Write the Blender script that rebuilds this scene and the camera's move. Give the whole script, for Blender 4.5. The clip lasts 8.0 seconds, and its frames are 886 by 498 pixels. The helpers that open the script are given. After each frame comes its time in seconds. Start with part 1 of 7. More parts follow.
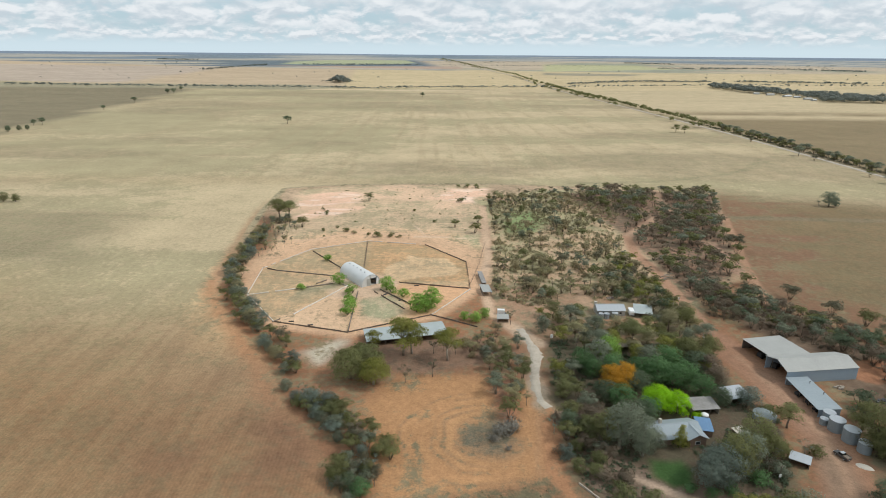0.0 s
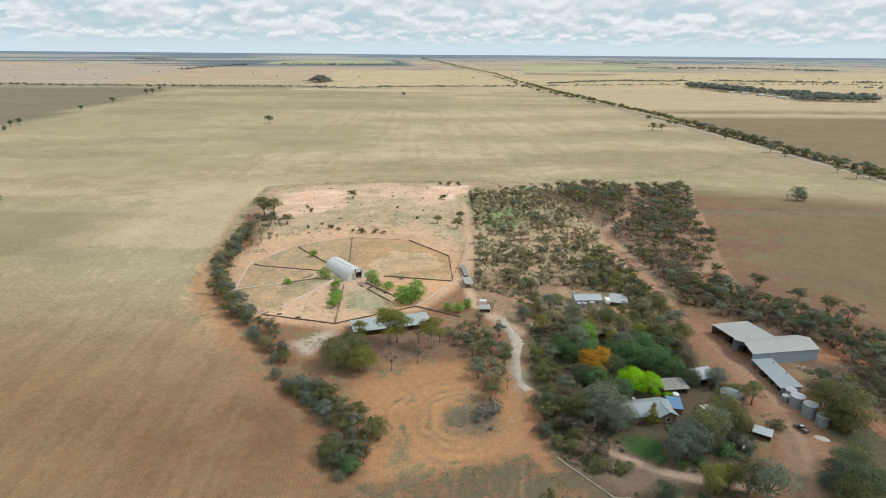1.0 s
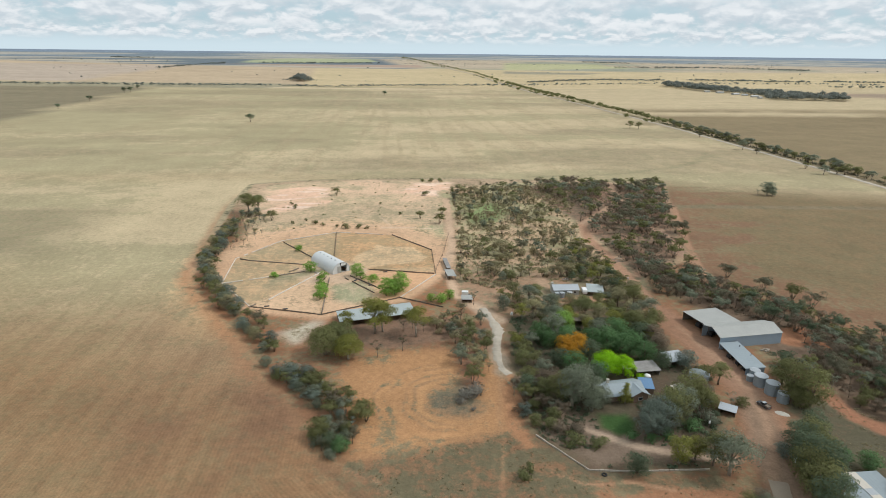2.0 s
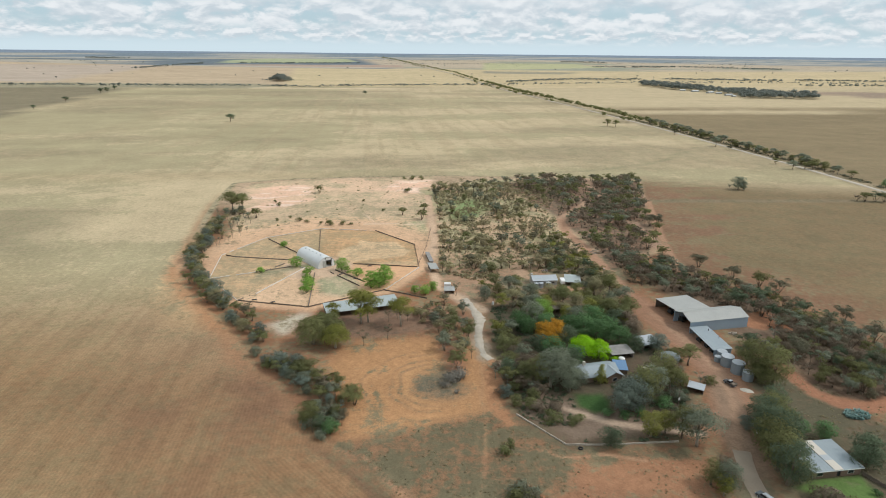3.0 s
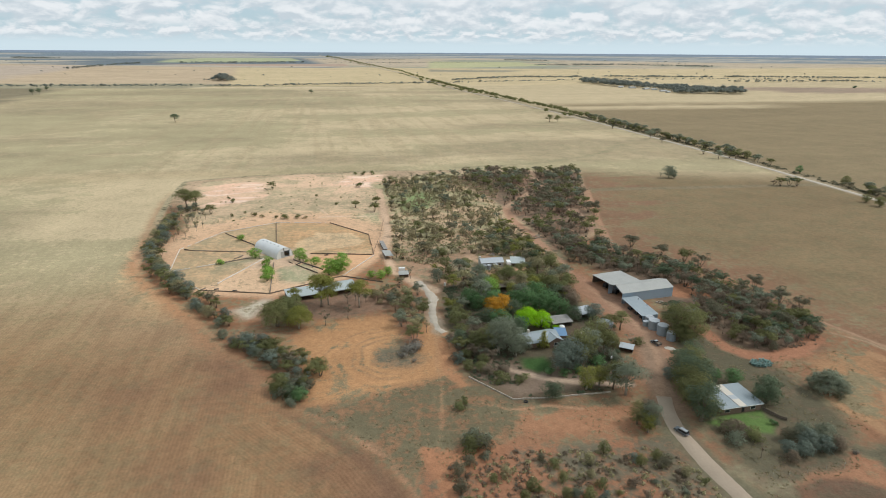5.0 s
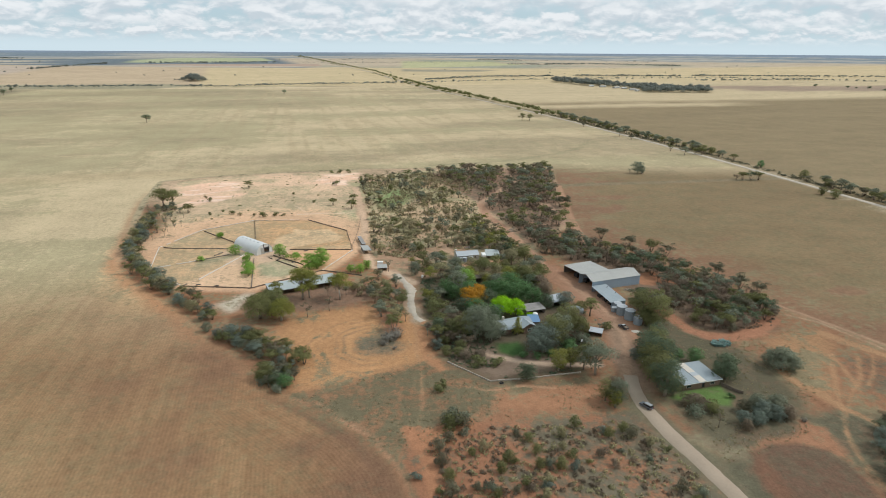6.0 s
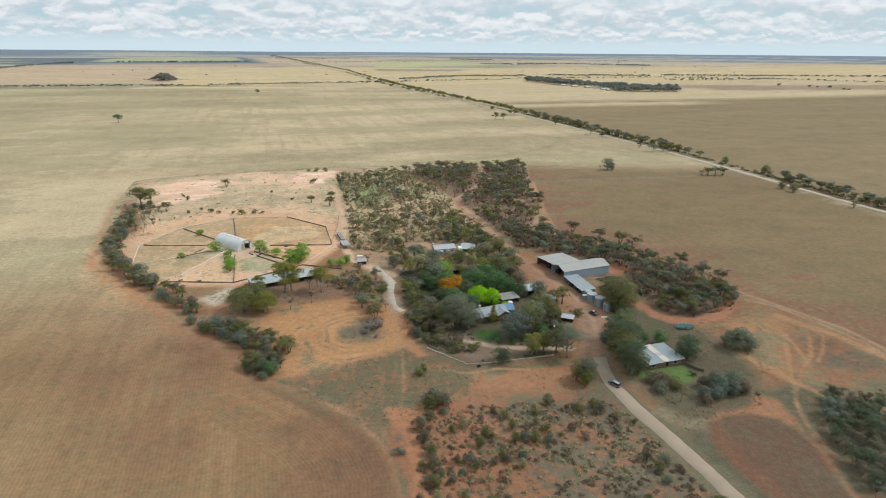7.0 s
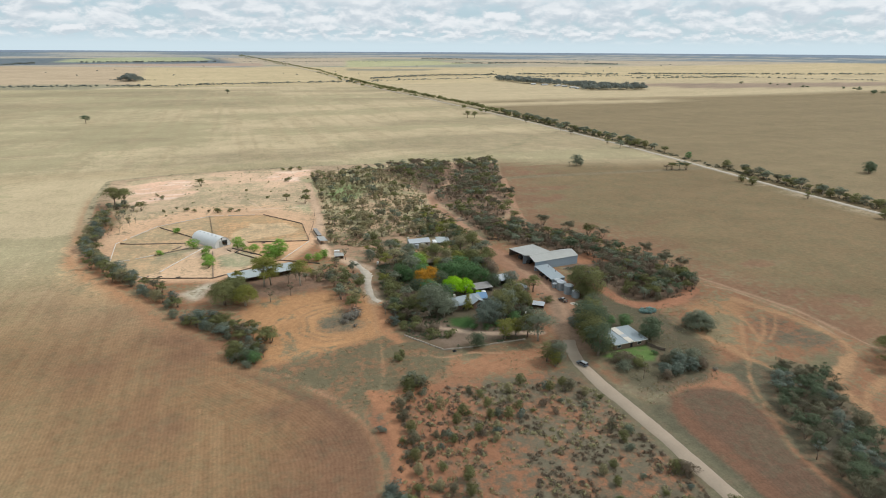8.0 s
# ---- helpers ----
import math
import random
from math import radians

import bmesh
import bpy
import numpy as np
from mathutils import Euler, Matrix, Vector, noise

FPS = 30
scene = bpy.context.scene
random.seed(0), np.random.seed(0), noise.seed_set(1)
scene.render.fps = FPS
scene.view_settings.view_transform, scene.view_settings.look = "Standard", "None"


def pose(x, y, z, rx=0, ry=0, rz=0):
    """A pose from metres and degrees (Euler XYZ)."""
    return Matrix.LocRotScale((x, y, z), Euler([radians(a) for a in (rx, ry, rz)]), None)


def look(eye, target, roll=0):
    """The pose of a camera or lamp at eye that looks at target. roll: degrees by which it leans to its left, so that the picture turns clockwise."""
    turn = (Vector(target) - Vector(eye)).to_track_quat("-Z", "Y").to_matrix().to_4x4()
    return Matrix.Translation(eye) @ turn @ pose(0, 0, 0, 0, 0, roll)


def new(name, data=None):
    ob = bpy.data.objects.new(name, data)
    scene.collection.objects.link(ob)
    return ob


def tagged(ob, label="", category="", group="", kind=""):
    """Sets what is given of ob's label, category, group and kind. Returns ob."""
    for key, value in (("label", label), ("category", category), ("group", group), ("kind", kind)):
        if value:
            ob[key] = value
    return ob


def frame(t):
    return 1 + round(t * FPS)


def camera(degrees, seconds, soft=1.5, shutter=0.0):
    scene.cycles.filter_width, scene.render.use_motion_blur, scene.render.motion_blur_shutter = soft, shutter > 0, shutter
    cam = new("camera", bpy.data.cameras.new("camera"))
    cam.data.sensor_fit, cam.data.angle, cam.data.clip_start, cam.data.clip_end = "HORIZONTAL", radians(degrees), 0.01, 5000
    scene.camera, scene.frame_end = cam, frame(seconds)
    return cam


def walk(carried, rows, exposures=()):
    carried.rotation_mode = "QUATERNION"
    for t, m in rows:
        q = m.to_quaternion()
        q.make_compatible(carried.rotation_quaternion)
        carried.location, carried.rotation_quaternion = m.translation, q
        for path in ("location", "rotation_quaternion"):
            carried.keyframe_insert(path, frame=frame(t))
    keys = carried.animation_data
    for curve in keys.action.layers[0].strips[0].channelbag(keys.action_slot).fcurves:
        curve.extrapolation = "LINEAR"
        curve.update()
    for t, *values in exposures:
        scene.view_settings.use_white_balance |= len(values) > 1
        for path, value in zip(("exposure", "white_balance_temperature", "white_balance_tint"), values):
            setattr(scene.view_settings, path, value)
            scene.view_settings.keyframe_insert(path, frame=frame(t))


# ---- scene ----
cam = camera(73.4, 8.0, soft=0.95)
PATH = [
    (0, (-0.528, 2.718, 118.83), (-0.532, 4.616, 118.197), 0.5),
    (0.5, (-0.788, -2.32, 118.775), (-0.761, -0.423, 118.143), 0.6),
    (1, (-0.966, -7.352, 118.874), (-0.911, -5.455, 118.241), 0.5),
    (1.5, (-1.379, -12.421, 118.958), (-1.293, -10.526, 118.323), 0.6),
    (3, (-2.927, -27.679, 118.642), (-2.75, -25.791, 118.007), 0.6),
    (3.5, (-3.641, -33.278, 118.662), (-3.429, -31.393, 118.026), 0.5),
    (4, (-4.504, -38.66, 118.703), (-4.251, -36.781, 118.067), 0.5),
    (4.5, (-5.546, -43.954, 118.612), (-5.248, -42.082, 117.975), 0.5),
    (6, (-9.49, -60.161, 118.566), (-9.069, -58.312, 117.928), 0.4),
    (6.5, (-11.4, -65.638, 118.61), (-10.939, -63.8, 117.972), 0.5),
    (7, (-13.234, -71.232, 118.692), (-12.734, -69.404, 118.054), 0.5),
    (7.5, (-15.025, -76.769, 118.706), (-14.483, -74.953, 118.068), 0.4),
    (8, (-16.978, -82.254, 118.681), (-16.394, -80.451, 118.042), 0.4),
]
walk(cam, [(t, look(eye, target, roll)) for t, eye, target, roll in PATH])

# ---------------------------------------------------------------- light
SUN_ELEVATION, SUN_AZIMUTH = 50.0, 96.0      # degrees; azimuth clockwise from +Y
world = bpy.data.worlds.new("broken_cloud_sky")
scene.world = world
world.use_nodes = True
wt = world.node_tree
wt.nodes.clear()


def wnode(kind, **values):
    n = wt.nodes.new(kind)
    for k, v in values.items():
        n.inputs[k].default_value = v
    return n


def wmath(op, a, b=None):
    n = wt.nodes.new("ShaderNodeMath")
    n.operation = op
    for i, v in enumerate((a, b)):
        if v is None:
            continue
        if isinstance(v, (int, float)):
            n.inputs[i].default_value = v
        else:
            wt.links.new(v, n.inputs[i])
    return n.outputs[0]


sky = wt.nodes.new("ShaderNodeTexSky")
sky.sky_type = "NISHITA"
sky.sun_disc = False
sky.sun_elevation, sky.sun_rotation = radians(SUN_ELEVATION), radians(SUN_AZIMUTH)
sky.air_density, sky.dust_density, sky.ozone_density = 1.0, 1.2, 1.0
coord = wt.nodes.new("ShaderNodeTexCoord")
split = wt.nodes.new("ShaderNodeSeparateXYZ")
wt.links.new(coord.outputs["Generated"], split.inputs[0])
up = wmath("MAXIMUM", split.outputs[2], 0.0)


def heap_noise(width, height, shift, detail):
    """Soft heaps about width x height radians across."""
    stretch = wt.nodes.new("ShaderNodeVectorMath")
    stretch.operation = "MULTIPLY_ADD"
    stretch.inputs[1].default_value = (1 / width, 1 / width, 1 / height)
    stretch.inputs[2].default_value = shift
    wt.links.new(coord.outputs["Generated"], stretch.inputs[0])
    n = wnode("ShaderNodeTexNoise", Scale=1.0, Detail=detail, Roughness=0.55, Distortion=0.25)
    wt.links.new(stretch.outputs[0], n.inputs["Vector"])
    return n.outputs["Fac"]


def wramp(v, lo, hi):
    r = wt.nodes.new("ShaderNodeMapRange")
    r.interpolation_type = "SMOOTHSTEP"
    r.inputs["From Min"].default_value, r.inputs["From Max"].default_value = lo, hi
    wt.links.new(v, r.inputs["Value"])
    return r.outputs[0]


def wmix(fac, a, b):
    n = wt.nodes.new("ShaderNodeMix")
    n.data_type = "RGBA"
    for socket, v in (("Factor", fac), ("A", a), ("B", b)):
        if isinstance(v, (int, float, tuple)):
            n.inputs[socket].default_value = v
        else:
            wt.links.new(v, n.inputs[socket])
    return n.outputs["Result"]


def rise(lo, hi):
    n = wt.nodes.new("ShaderNodeMapRange")
    n.interpolation_type = "SMOOTHSTEP"
    n.inputs["From Min"].default_value, n.inputs["From Max"].default_value = lo, hi
    wt.links.new(up, n.inputs["Value"])
    return n.outputs[0]


WHITE_CLOUD, GREY_CLOUD = (8.2, 8.6, 8.9, 1), (5.7, 6.5, 7.1, 1)


def cumulus(under, width, height, low, high, seed):
    """A bank of cumulus over the sky: white where a heap bulges up, grey towards its flat base."""
    here = heap_noise(width, height, (seed, 2.0 * seed, 0.0), 6.0)
    above = heap_noise(width, height, (seed, 2.0 * seed, 0.42), 3.0)
    bank = wmix(wramp(wmath("SUBTRACT", here, above), -0.13, 0.15), GREY_CLOUD, WHITE_CLOUD)
    return wmix(wramp(here, low, high), under, bank)


hazy = wmix(0.8, sky.outputs[0], (5.0, 6.7, 7.7, 1))
hazy = wmix(rise(0.0, 0.035), (6.3, 7.6, 8.3, 1), hazy)
low_sky = wmix(rise(0.004, 0.022), hazy, cumulus(hazy, 0.028, 0.011, 0.36, 0.58, 7.3))
mid_sky = cumulus(hazy, 0.046, 0.021, 0.34, 0.53, 3.1)
high_sky = cumulus(hazy, 0.070, 0.036, 0.32, 0.52, 5.7)
whole = wmix(rise(0.022, 0.042), low_sky, mid_sky)
whole = wmix(rise(0.050, 0.085), whole, high_sky)
back = wnode("ShaderNodeBackground", Strength=0.1)
wt.links.new(whole, back.inputs["Color"])
wt.links.new(back.outputs[0], wt.nodes.new("ShaderNodeOutputWorld").inputs["Surface"])

sun = new("sun", bpy.data.lights.new("sun", "SUN"))
sun.data.energy, sun.data.angle, sun.data.color = 1.9, radians(8.0), (1.0, 0.972, 0.935)
_e, _a = radians(SUN_ELEVATION), radians(SUN_AZIMUTH)
sun.matrix_world = look((200 * math.sin(_a) * math.cos(_e), 200 * math.cos(_a) * math.cos(_e), 300 + 200 * math.sin(_e)), (0, 0, 300))
scene.view_settings.exposure = 0.0

# ---------------------------------------------------------------- materials


def material(name, base, rough=0.8, metal=0.0, vary=0.12, grain=(0.6, 6.0), bump=0.0, per_object=0.0, per_island=0.0, tint=None, spec=0.3):
    """A painted, earthy or metal surface: its colour varied at two sizes (metres), and by thing or by piece."""
    m = bpy.data.materials.new(name)
    m.use_nodes = True
    t = m.node_tree
    bsdf = t.nodes["Principled BSDF"]
    bsdf.inputs["Roughness"].default_value = rough
    bsdf.inputs["Metallic"].default_value = metal
    bsdf.inputs["Specular IOR Level"].default_value = spec
    co = t.nodes.new("ShaderNodeTexCoord")
    total = None
    for size, weight in ((grain[0], 0.5), (grain[1], 0.7)):
        n = t.nodes.new("ShaderNodeTexNoise")
        n.inputs["Scale"].default_value, n.inputs["Detail"].default_value = 1.0 / size, 4.0
        t.links.new(co.outputs["Object"], n.inputs["Vector"])
        k = t.nodes.new("ShaderNodeMath")
        k.operation = "MULTIPLY_ADD"
        k.inputs[1].default_value = weight
        t.links.new(n.outputs["Fac"], k.inputs[0])
        if total is None:
            k.inputs[2].default_value = -0.1
        else:
            t.links.new(total, k.inputs[2])
        total = k.outputs[0]
        if bump and size == grain[0]:
            b = t.nodes.new("ShaderNodeBump")
            b.inputs["Strength"].default_value, b.inputs["Distance"].default_value = bump, 0.05
            t.links.new(n.outputs["Fac"], b.inputs["Height"])
            t.links.new(b.outputs[0], bsdf.inputs["Normal"])
    ramp = t.nodes.new("ShaderNodeMix")
    ramp.data_type = "RGBA"
    other = tint or base
    ramp.inputs["A"].default_value = (*[c * (1 - 2 * vary) for c in base], 1)
    ramp.inputs["B"].default_value = (*[min(1, c * (1 + 2 * vary)) for c in other], 1)
    t.links.new(total, ramp.inputs["Factor"])
    out = ramp.outputs["Result"]
    for amount, kind, socket in ((per_object, "ShaderNodeObjectInfo", "Random"), (per_island, "ShaderNodeNewGeometry", "Random Per Island")):
        if amount:
            info = t.nodes.new(kind)
            r = t.nodes.new("ShaderNodeMapRange")
            r.inputs["To Min"].default_value, r.inputs["To Max"].default_value = 1 - amount, 1 + amount
            t.links.new(info.outputs[socket], r.inputs["Value"])
            s = t.nodes.new("ShaderNodeVectorMath")
            s.operation = "SCALE"
            t.links.new(out, s.inputs[0])
            t.links.new(r.outputs[0], s.inputs["Scale"])
            out = s.outputs[0]
    t.links.new(out, bsdf.inputs["Base Color"])
    return m


# grey, dark, mallee and brown hold extra blue to imitate haze
LEAF = {
    "olive": ((0.226, 0.230, 0.098), "olive-green"), "grey": ((0.249, 0.277, 0.196), "grey-green"),
    "dark": ((0.153, 0.196, 0.118), "dark green"), "green": ((0.147, 0.262, 0.109), "deep green"),
    "lime": ((0.327, 0.578, 0.022), "bright lime-green"), "orange": ((0.545, 0.294, 0.038), "orange-flowering"),
    "brown": ((0.253, 0.202, 0.144), "brownish"), "yellow": ((0.286, 0.289, 0.078), "yellow-green"),
    "blue": ((0.213, 0.256, 0.209), "blue-grey"), "fresh": ((0.283, 0.458, 0.098), "fresh green"),
    "straw": ((0.376, 0.322, 0.191), "straw-coloured"), "mallee": ((0.213, 0.203, 0.133), "dull olive-brown"), "bushy": ((0.226, 0.238, 0.104), "olive-green"),
    # 'far' is leaf green shifted to pale blue-grey, distance haze in its colour
    "far": ((0.215, 0.235, 0.205), "haze-tinted blue-green"), "pale": ((0.390, 0.358, 0.205), "pale olive"),
}


def leaf_material(key):
    """Leaves: dull, a little light passing through."""
    m = material("leaves_" + key, LEAF[key][0], 0.7, vary=0.16, grain=(0.6, 3.5), per_object=0.16, per_island=0.14, spec=0.15)
    t = m.node_tree
    bsdf = t.nodes["Principled BSDF"]
    glow = t.nodes.new("ShaderNodeBsdfTranslucent")
    t.links.new(bsdf.inputs["Base Color"].links[0].from_socket, glow.inputs["Color"])
    mix = t.nodes.new("ShaderNodeMixShader")
    mix.inputs[0].default_value = 0.5
    t.links.new(bsdf.outputs[0], mix.inputs[1])
    t.links.new(glow.outputs[0], mix.inputs[2])
    t.links.new(mix.outputs[0], t.nodes["Material Output"].inputs["Surface"])
    return m


LEAF_MAT = {k: leaf_material(k) for k in LEAF}
BARK = material("bark_grey_brown", (0.20, 0.155, 0.115), 0.9, vary=0.25, grain=(0.2, 1.5), per_object=0.2)
BARK_PALE = material("bark_pale_gum", (0.30, 0.26, 0.205), 0.8, vary=0.2, grain=(0.3, 2.0), per_object=0.2)
TWIG = material("dry_twigs_grey", (0.215, 0.20, 0.165), 0.9, vary=0.25, grain=(0.3, 2.0), per_object=0.2, per_island=0.3)
ZINC = material("zinc_sheet_weathered", (0.42, 0.45, 0.47), 0.55, 0.1, vary=0.07, grain=(0.7, 5.0), bump=0.1)
ZINC_WARM = material("zinc_sheet_chalky", (0.37, 0.37, 0.345), 0.6, 0.05, vary=0.08, grain=(0.8, 5.0), bump=0.1)
ZINC_WHITE = material("white_sheet_metal", (0.62, 0.63, 0.62), 0.5, 0.05, vary=0.06, grain=(0.7, 5.0))
ZINC_BLUE = material("pale_blue_roof_sheet", (0.30, 0.345, 0.365), 0.55, 0.05, vary=0.07, grain=(0.7, 5.0))
ZINC_GREEN = material("pale_grey_green_roof_sheet", (0.38, 0.42, 0.41), 0.6, 0.05, vary=0.1, grain=(0.7, 5.0))
ZINC_DULL = material("dull_grey_green_sheet", (0.24, 0.275, 0.275), 0.6, 0.1, vary=0.12, grain=(0.6, 3.0))
PAINT_BLUE = material("blue_painted_roof", (0.14, 0.25, 0.40), 0.5, 0.1, vary=0.08)
RUST = material("rusty_sheet", (0.30, 0.215, 0.165), 0.8, 0.1, vary=0.25, grain=(0.4, 2.0), tint=(0.40, 0.36, 0.33))
ROOF_OLD = material("old_brown_grey_sheet", (0.22, 0.20, 0.175), 0.7, 0.1, vary=0.2, grain=(0.5, 2.5), tint=(0.30, 0.29, 0.28))
WALL_ZINC = material("zinc_wall_blue_grey", (0.30, 0.37, 0.43), 0.55, 0.1, vary=0.05, grain=(0.6, 6.0))
TANK_ZINC = material("zinc_tank_side", (0.27, 0.31, 0.33), 0.5, 0.2, vary=0.1, grain=(0.5, 3.0))
CONCRETE = material("pale_concrete", (0.50, 0.46, 0.40), 0.9, vary=0.1, grain=(0.3, 2.0), bump=0.1)
BRICK_MAT = material("red_brown_brick", (0.22, 0.15, 0.11), 0.9, vary=0.15, grain=(0.2, 2.0), per_object=0.15)
RENDER_PALE = material("cream_render", (0.55, 0.50, 0.42), 0.85, vary=0.08)
TIMBER = material("grey_timber", (0.20, 0.165, 0.13), 0.9, vary=0.2, grain=(0.2, 1.5), per_object=0.2)
TIMBER_DARK = material("dark_brush_fence", (0.17, 0.135, 0.105), 0.9, vary=0.25, grain=(0.3, 2.0), per_object=0.2)
PALE_RAIL = material("sun_bleached_timber", (0.66, 0.60, 0.52), 0.9, vary=0.12, grain=(0.3, 2.0), per_object=0.15)
PALE_STONE = material("pale_dusty_kerb", (0.40, 0.345, 0.28), 0.9, vary=0.15, grain=(0.3, 2.0), per_object=0.15)
# near-black that puts the shade under roofs into the colour
DARK = material("near_black_shade", (0.035, 0.033, 0.032), 0.8, vary=0.3, grain=(0.3, 1.5))
STEEL = material("dark_steel", (0.12, 0.12, 0.12), 0.5, 0.5, vary=0.1)
CAR_BODY = material("grey_car_paint", (0.16, 0.18, 0.20), 0.3, 0.4, vary=0.02)
CAR_ROOF = material("silver_car_roof", (0.50, 0.53, 0.55), 0.3, 0.3, vary=0.02)
CAR_GLASS = material("tinted_car_glass", (0.02, 0.022, 0.025), 0.08, 0.0, vary=0.02, spec=0.6)
RUBBER = material("black_rubber", (0.025, 0.025, 0.025), 0.9, vary=0.1)
WHITE = material("white_enamel", (0.78, 0.78, 0.76), 0.4, vary=0.04)
RED_LAMP = material("red_lamp_lens", (0.35, 0.02, 0.015), 0.3, vary=0.02)
CACTUS = material("blue_green_agave", (0.20, 0.30, 0.27), 0.6, vary=0.15, grain=(0.2, 1.0), per_object=0.25)
DOOR_DARK = material("dark_door", (0.03, 0.03, 0.032), 0.6, vary=0.05)
GLASS = material("window_glass", (0.03, 0.035, 0.04), 0.08, vary=0.02, spec=0.6)

# ---------------------------------------------------------------- mesh helpers


class Shape:
    """Vertices and faces of one mesh, gathered in plain lists."""

    def __init__(self):
        self.v, self.f = [], []

    def add(self, verts, faces):
        k = len(self.v)
        self.v += [tuple(p) for p in verts]
        self.f += [tuple(k + i for i in f) for f in faces]
        return self

    def box(self, x0, y0, z0, x1, y1, z1):
        return self.add([(x0, y0, z0), (x1, y0, z0), (x1, y1, z0), (x0, y1, z0), (x0, y0, z1), (x1, y0, z1), (x1, y1, z1), (x0, y1, z1)],
                        [(3, 2, 1, 0), (4, 5, 6, 7), (0, 1, 5, 4), (1, 2, 6, 5), (2, 3, 7, 6), (3, 0, 4, 7)])

    def slab(self, corners, thick):
        """A sheet with thickness, hung below its upper corners, given in order."""
        n = len(corners)
        low = [(x, y, z - thick) for x, y, z in corners]
        return self.add(list(corners) + low, [tuple(range(n)), tuple(range(2 * n - 1, n - 1, -1))] + [(i, n + i, n + (i + 1) % n, (i + 1) % n) for i in range(n)])

    def prism(self, outline, y0, y1):
        """An outline in x, z drawn out along y."""
        n = len(outline)
        return self.add([(x, y0, z) for x, z in outline] + [(x, y1, z) for x, z in outline],
                        [tuple(range(n)), tuple(range(2 * n - 1, n - 1, -1))] + [(i, n + i, n + (i + 1) % n, (i + 1) % n) for i in range(n)])

    def tube(self, points, radii, sides=6):
        """A tapering round limb along points."""
        pts = [Vector(p) for p in points]
        rings = []
        for i, p in enumerate(pts):
            d = (pts[min(i + 1, len(pts) - 1)] - pts[max(i - 1, 0)]).normalized()
            a = d.orthogonal().normalized()
            b = d.cross(a)
            rings.append([p + radii[i] * (a * math.cos(2 * math.pi * s / sides) + b * math.sin(2 * math.pi * s / sides)) for s in range(sides)])
        k = len(rings)
        faces = [(j * sides + s, j * sides + (s + 1) % sides, (j + 1) * sides + (s + 1) % sides, (j + 1) * sides + s) for j in range(k - 1) for s in range(sides)]
        faces += [tuple(range(sides - 1, -1, -1)), tuple((k - 1) * sides + s for s in range(sides))]
        return self.add([q for r in rings for q in r], faces)

    def turned(self, profile, sides=24, closed=True):
        """A profile of (radius, z) turned round the z axis."""
        verts = [(r * math.cos(2 * math.pi * s / sides), r * math.sin(2 * math.pi * s / sides), z) for r, z in profile for s in range(sides)]
        faces = [(j * sides + s, j * sides + (s + 1) % sides, (j + 1) * sides + (s + 1) % sides, (j + 1) * sides + s) for j in range(len(profile) - 1) for s in range(sides)]
        if closed:
            faces += [tuple(range(sides - 1, -1, -1)), tuple((len(profile) - 1) * sides + s for s in range(sides))]
        return self.add(verts, faces)

    def mesh(self, name, mat, smooth=False):
        me = bpy.data.meshes.new(name)
        me.from_pydata(self.v, [], self.f)
        me.materials.append(mat)
        if smooth:
            me.polygons.foreach_set("use_smooth", [True] * len(me.polygons))
        me.update()
        return me


def part(name, shape, mat, parent, label="", smooth=False):
    """One mesh object under a thing or under a part."""
    ob = new(name, shape.mesh(name, mat, smooth))
    ob.parent = parent
    return tagged(ob, label)


def thing(name, m, label, category, group="", kind=""):
    """The Empty at a thing's base that carries its parts."""
    ob = new(name)
    ob.matrix_world = m
    ob.empty_display_size = 0.5
    return tagged(ob, label, category, group, kind)


def solid(name, shape, mat, m, label, category, group="", kind="", smooth=False):
    """A thing of one piece."""
    ob = new(name, shape.mesh(name, mat, smooth))
    ob.matrix_world = m
    return tagged(ob, label, category, group, kind)

# ---------------------------------------------------------------- the lie of the land


def lie(x, y):
    """Height of the plain: level round the farm, with the far country lifted towards the horizon line."""
    r = np.hypot(x, y)
    return 88.0 * np.clip((r - 1800.0) / 3000.0, 0.0, 1.02) ** 1.4


def smooth(a, b, v):
    t = np.clip((v - a) / (b - a), 0, 1)
    return t * t * (3 - 2 * t)


def lattice(x, y, seed):
    h = np.sin(x * 127.1 + y * 311.7 + seed * 74.7) * 43758.5453
    return h - np.floor(h)


def vnoise(x, y, size, seed=0, octaves=3):
    """Soft noise from 0 to 1 over the plan."""
    total, amp, norm = 0.0, 1.0, 0.0
    for o in range(octaves):
        u, v = x / size, y / size
        iu, iv = np.floor(u), np.floor(v)
        fu, fv = u - iu, v - iv
        fu, fv = fu * fu * (3 - 2 * fu), fv * fv * (3 - 2 * fv)
        n = (lattice(iu, iv, seed + o) * (1 - fu) + lattice(iu + 1, iv, seed + o) * fu) * (1 - fv) + \
            (lattice(iu, iv + 1, seed + o) * (1 - fu) + lattice(iu + 1, iv + 1, seed + o) * fu) * fv
        total, norm, amp, size = total + amp * n, norm + amp, amp * 0.5, size * 0.5
    return total / norm


def away(px, py, line, closed=False):
    """Distance to a line on the plan."""
    best = np.full(np.shape(px), 1e9)
    pts = list(line) + ([line[0]] if closed else [])
    for (ax, ay), (bx, by) in zip(pts, pts[1:]):
        dx, dy = bx - ax, by - ay
        t = np.clip(((px - ax) * dx + (py - ay) * dy) / (dx * dx + dy * dy + 1e-9), 0, 1)
        best = np.minimum(best, np.hypot(px - ax - t * dx, py - ay - t * dy))
    return best


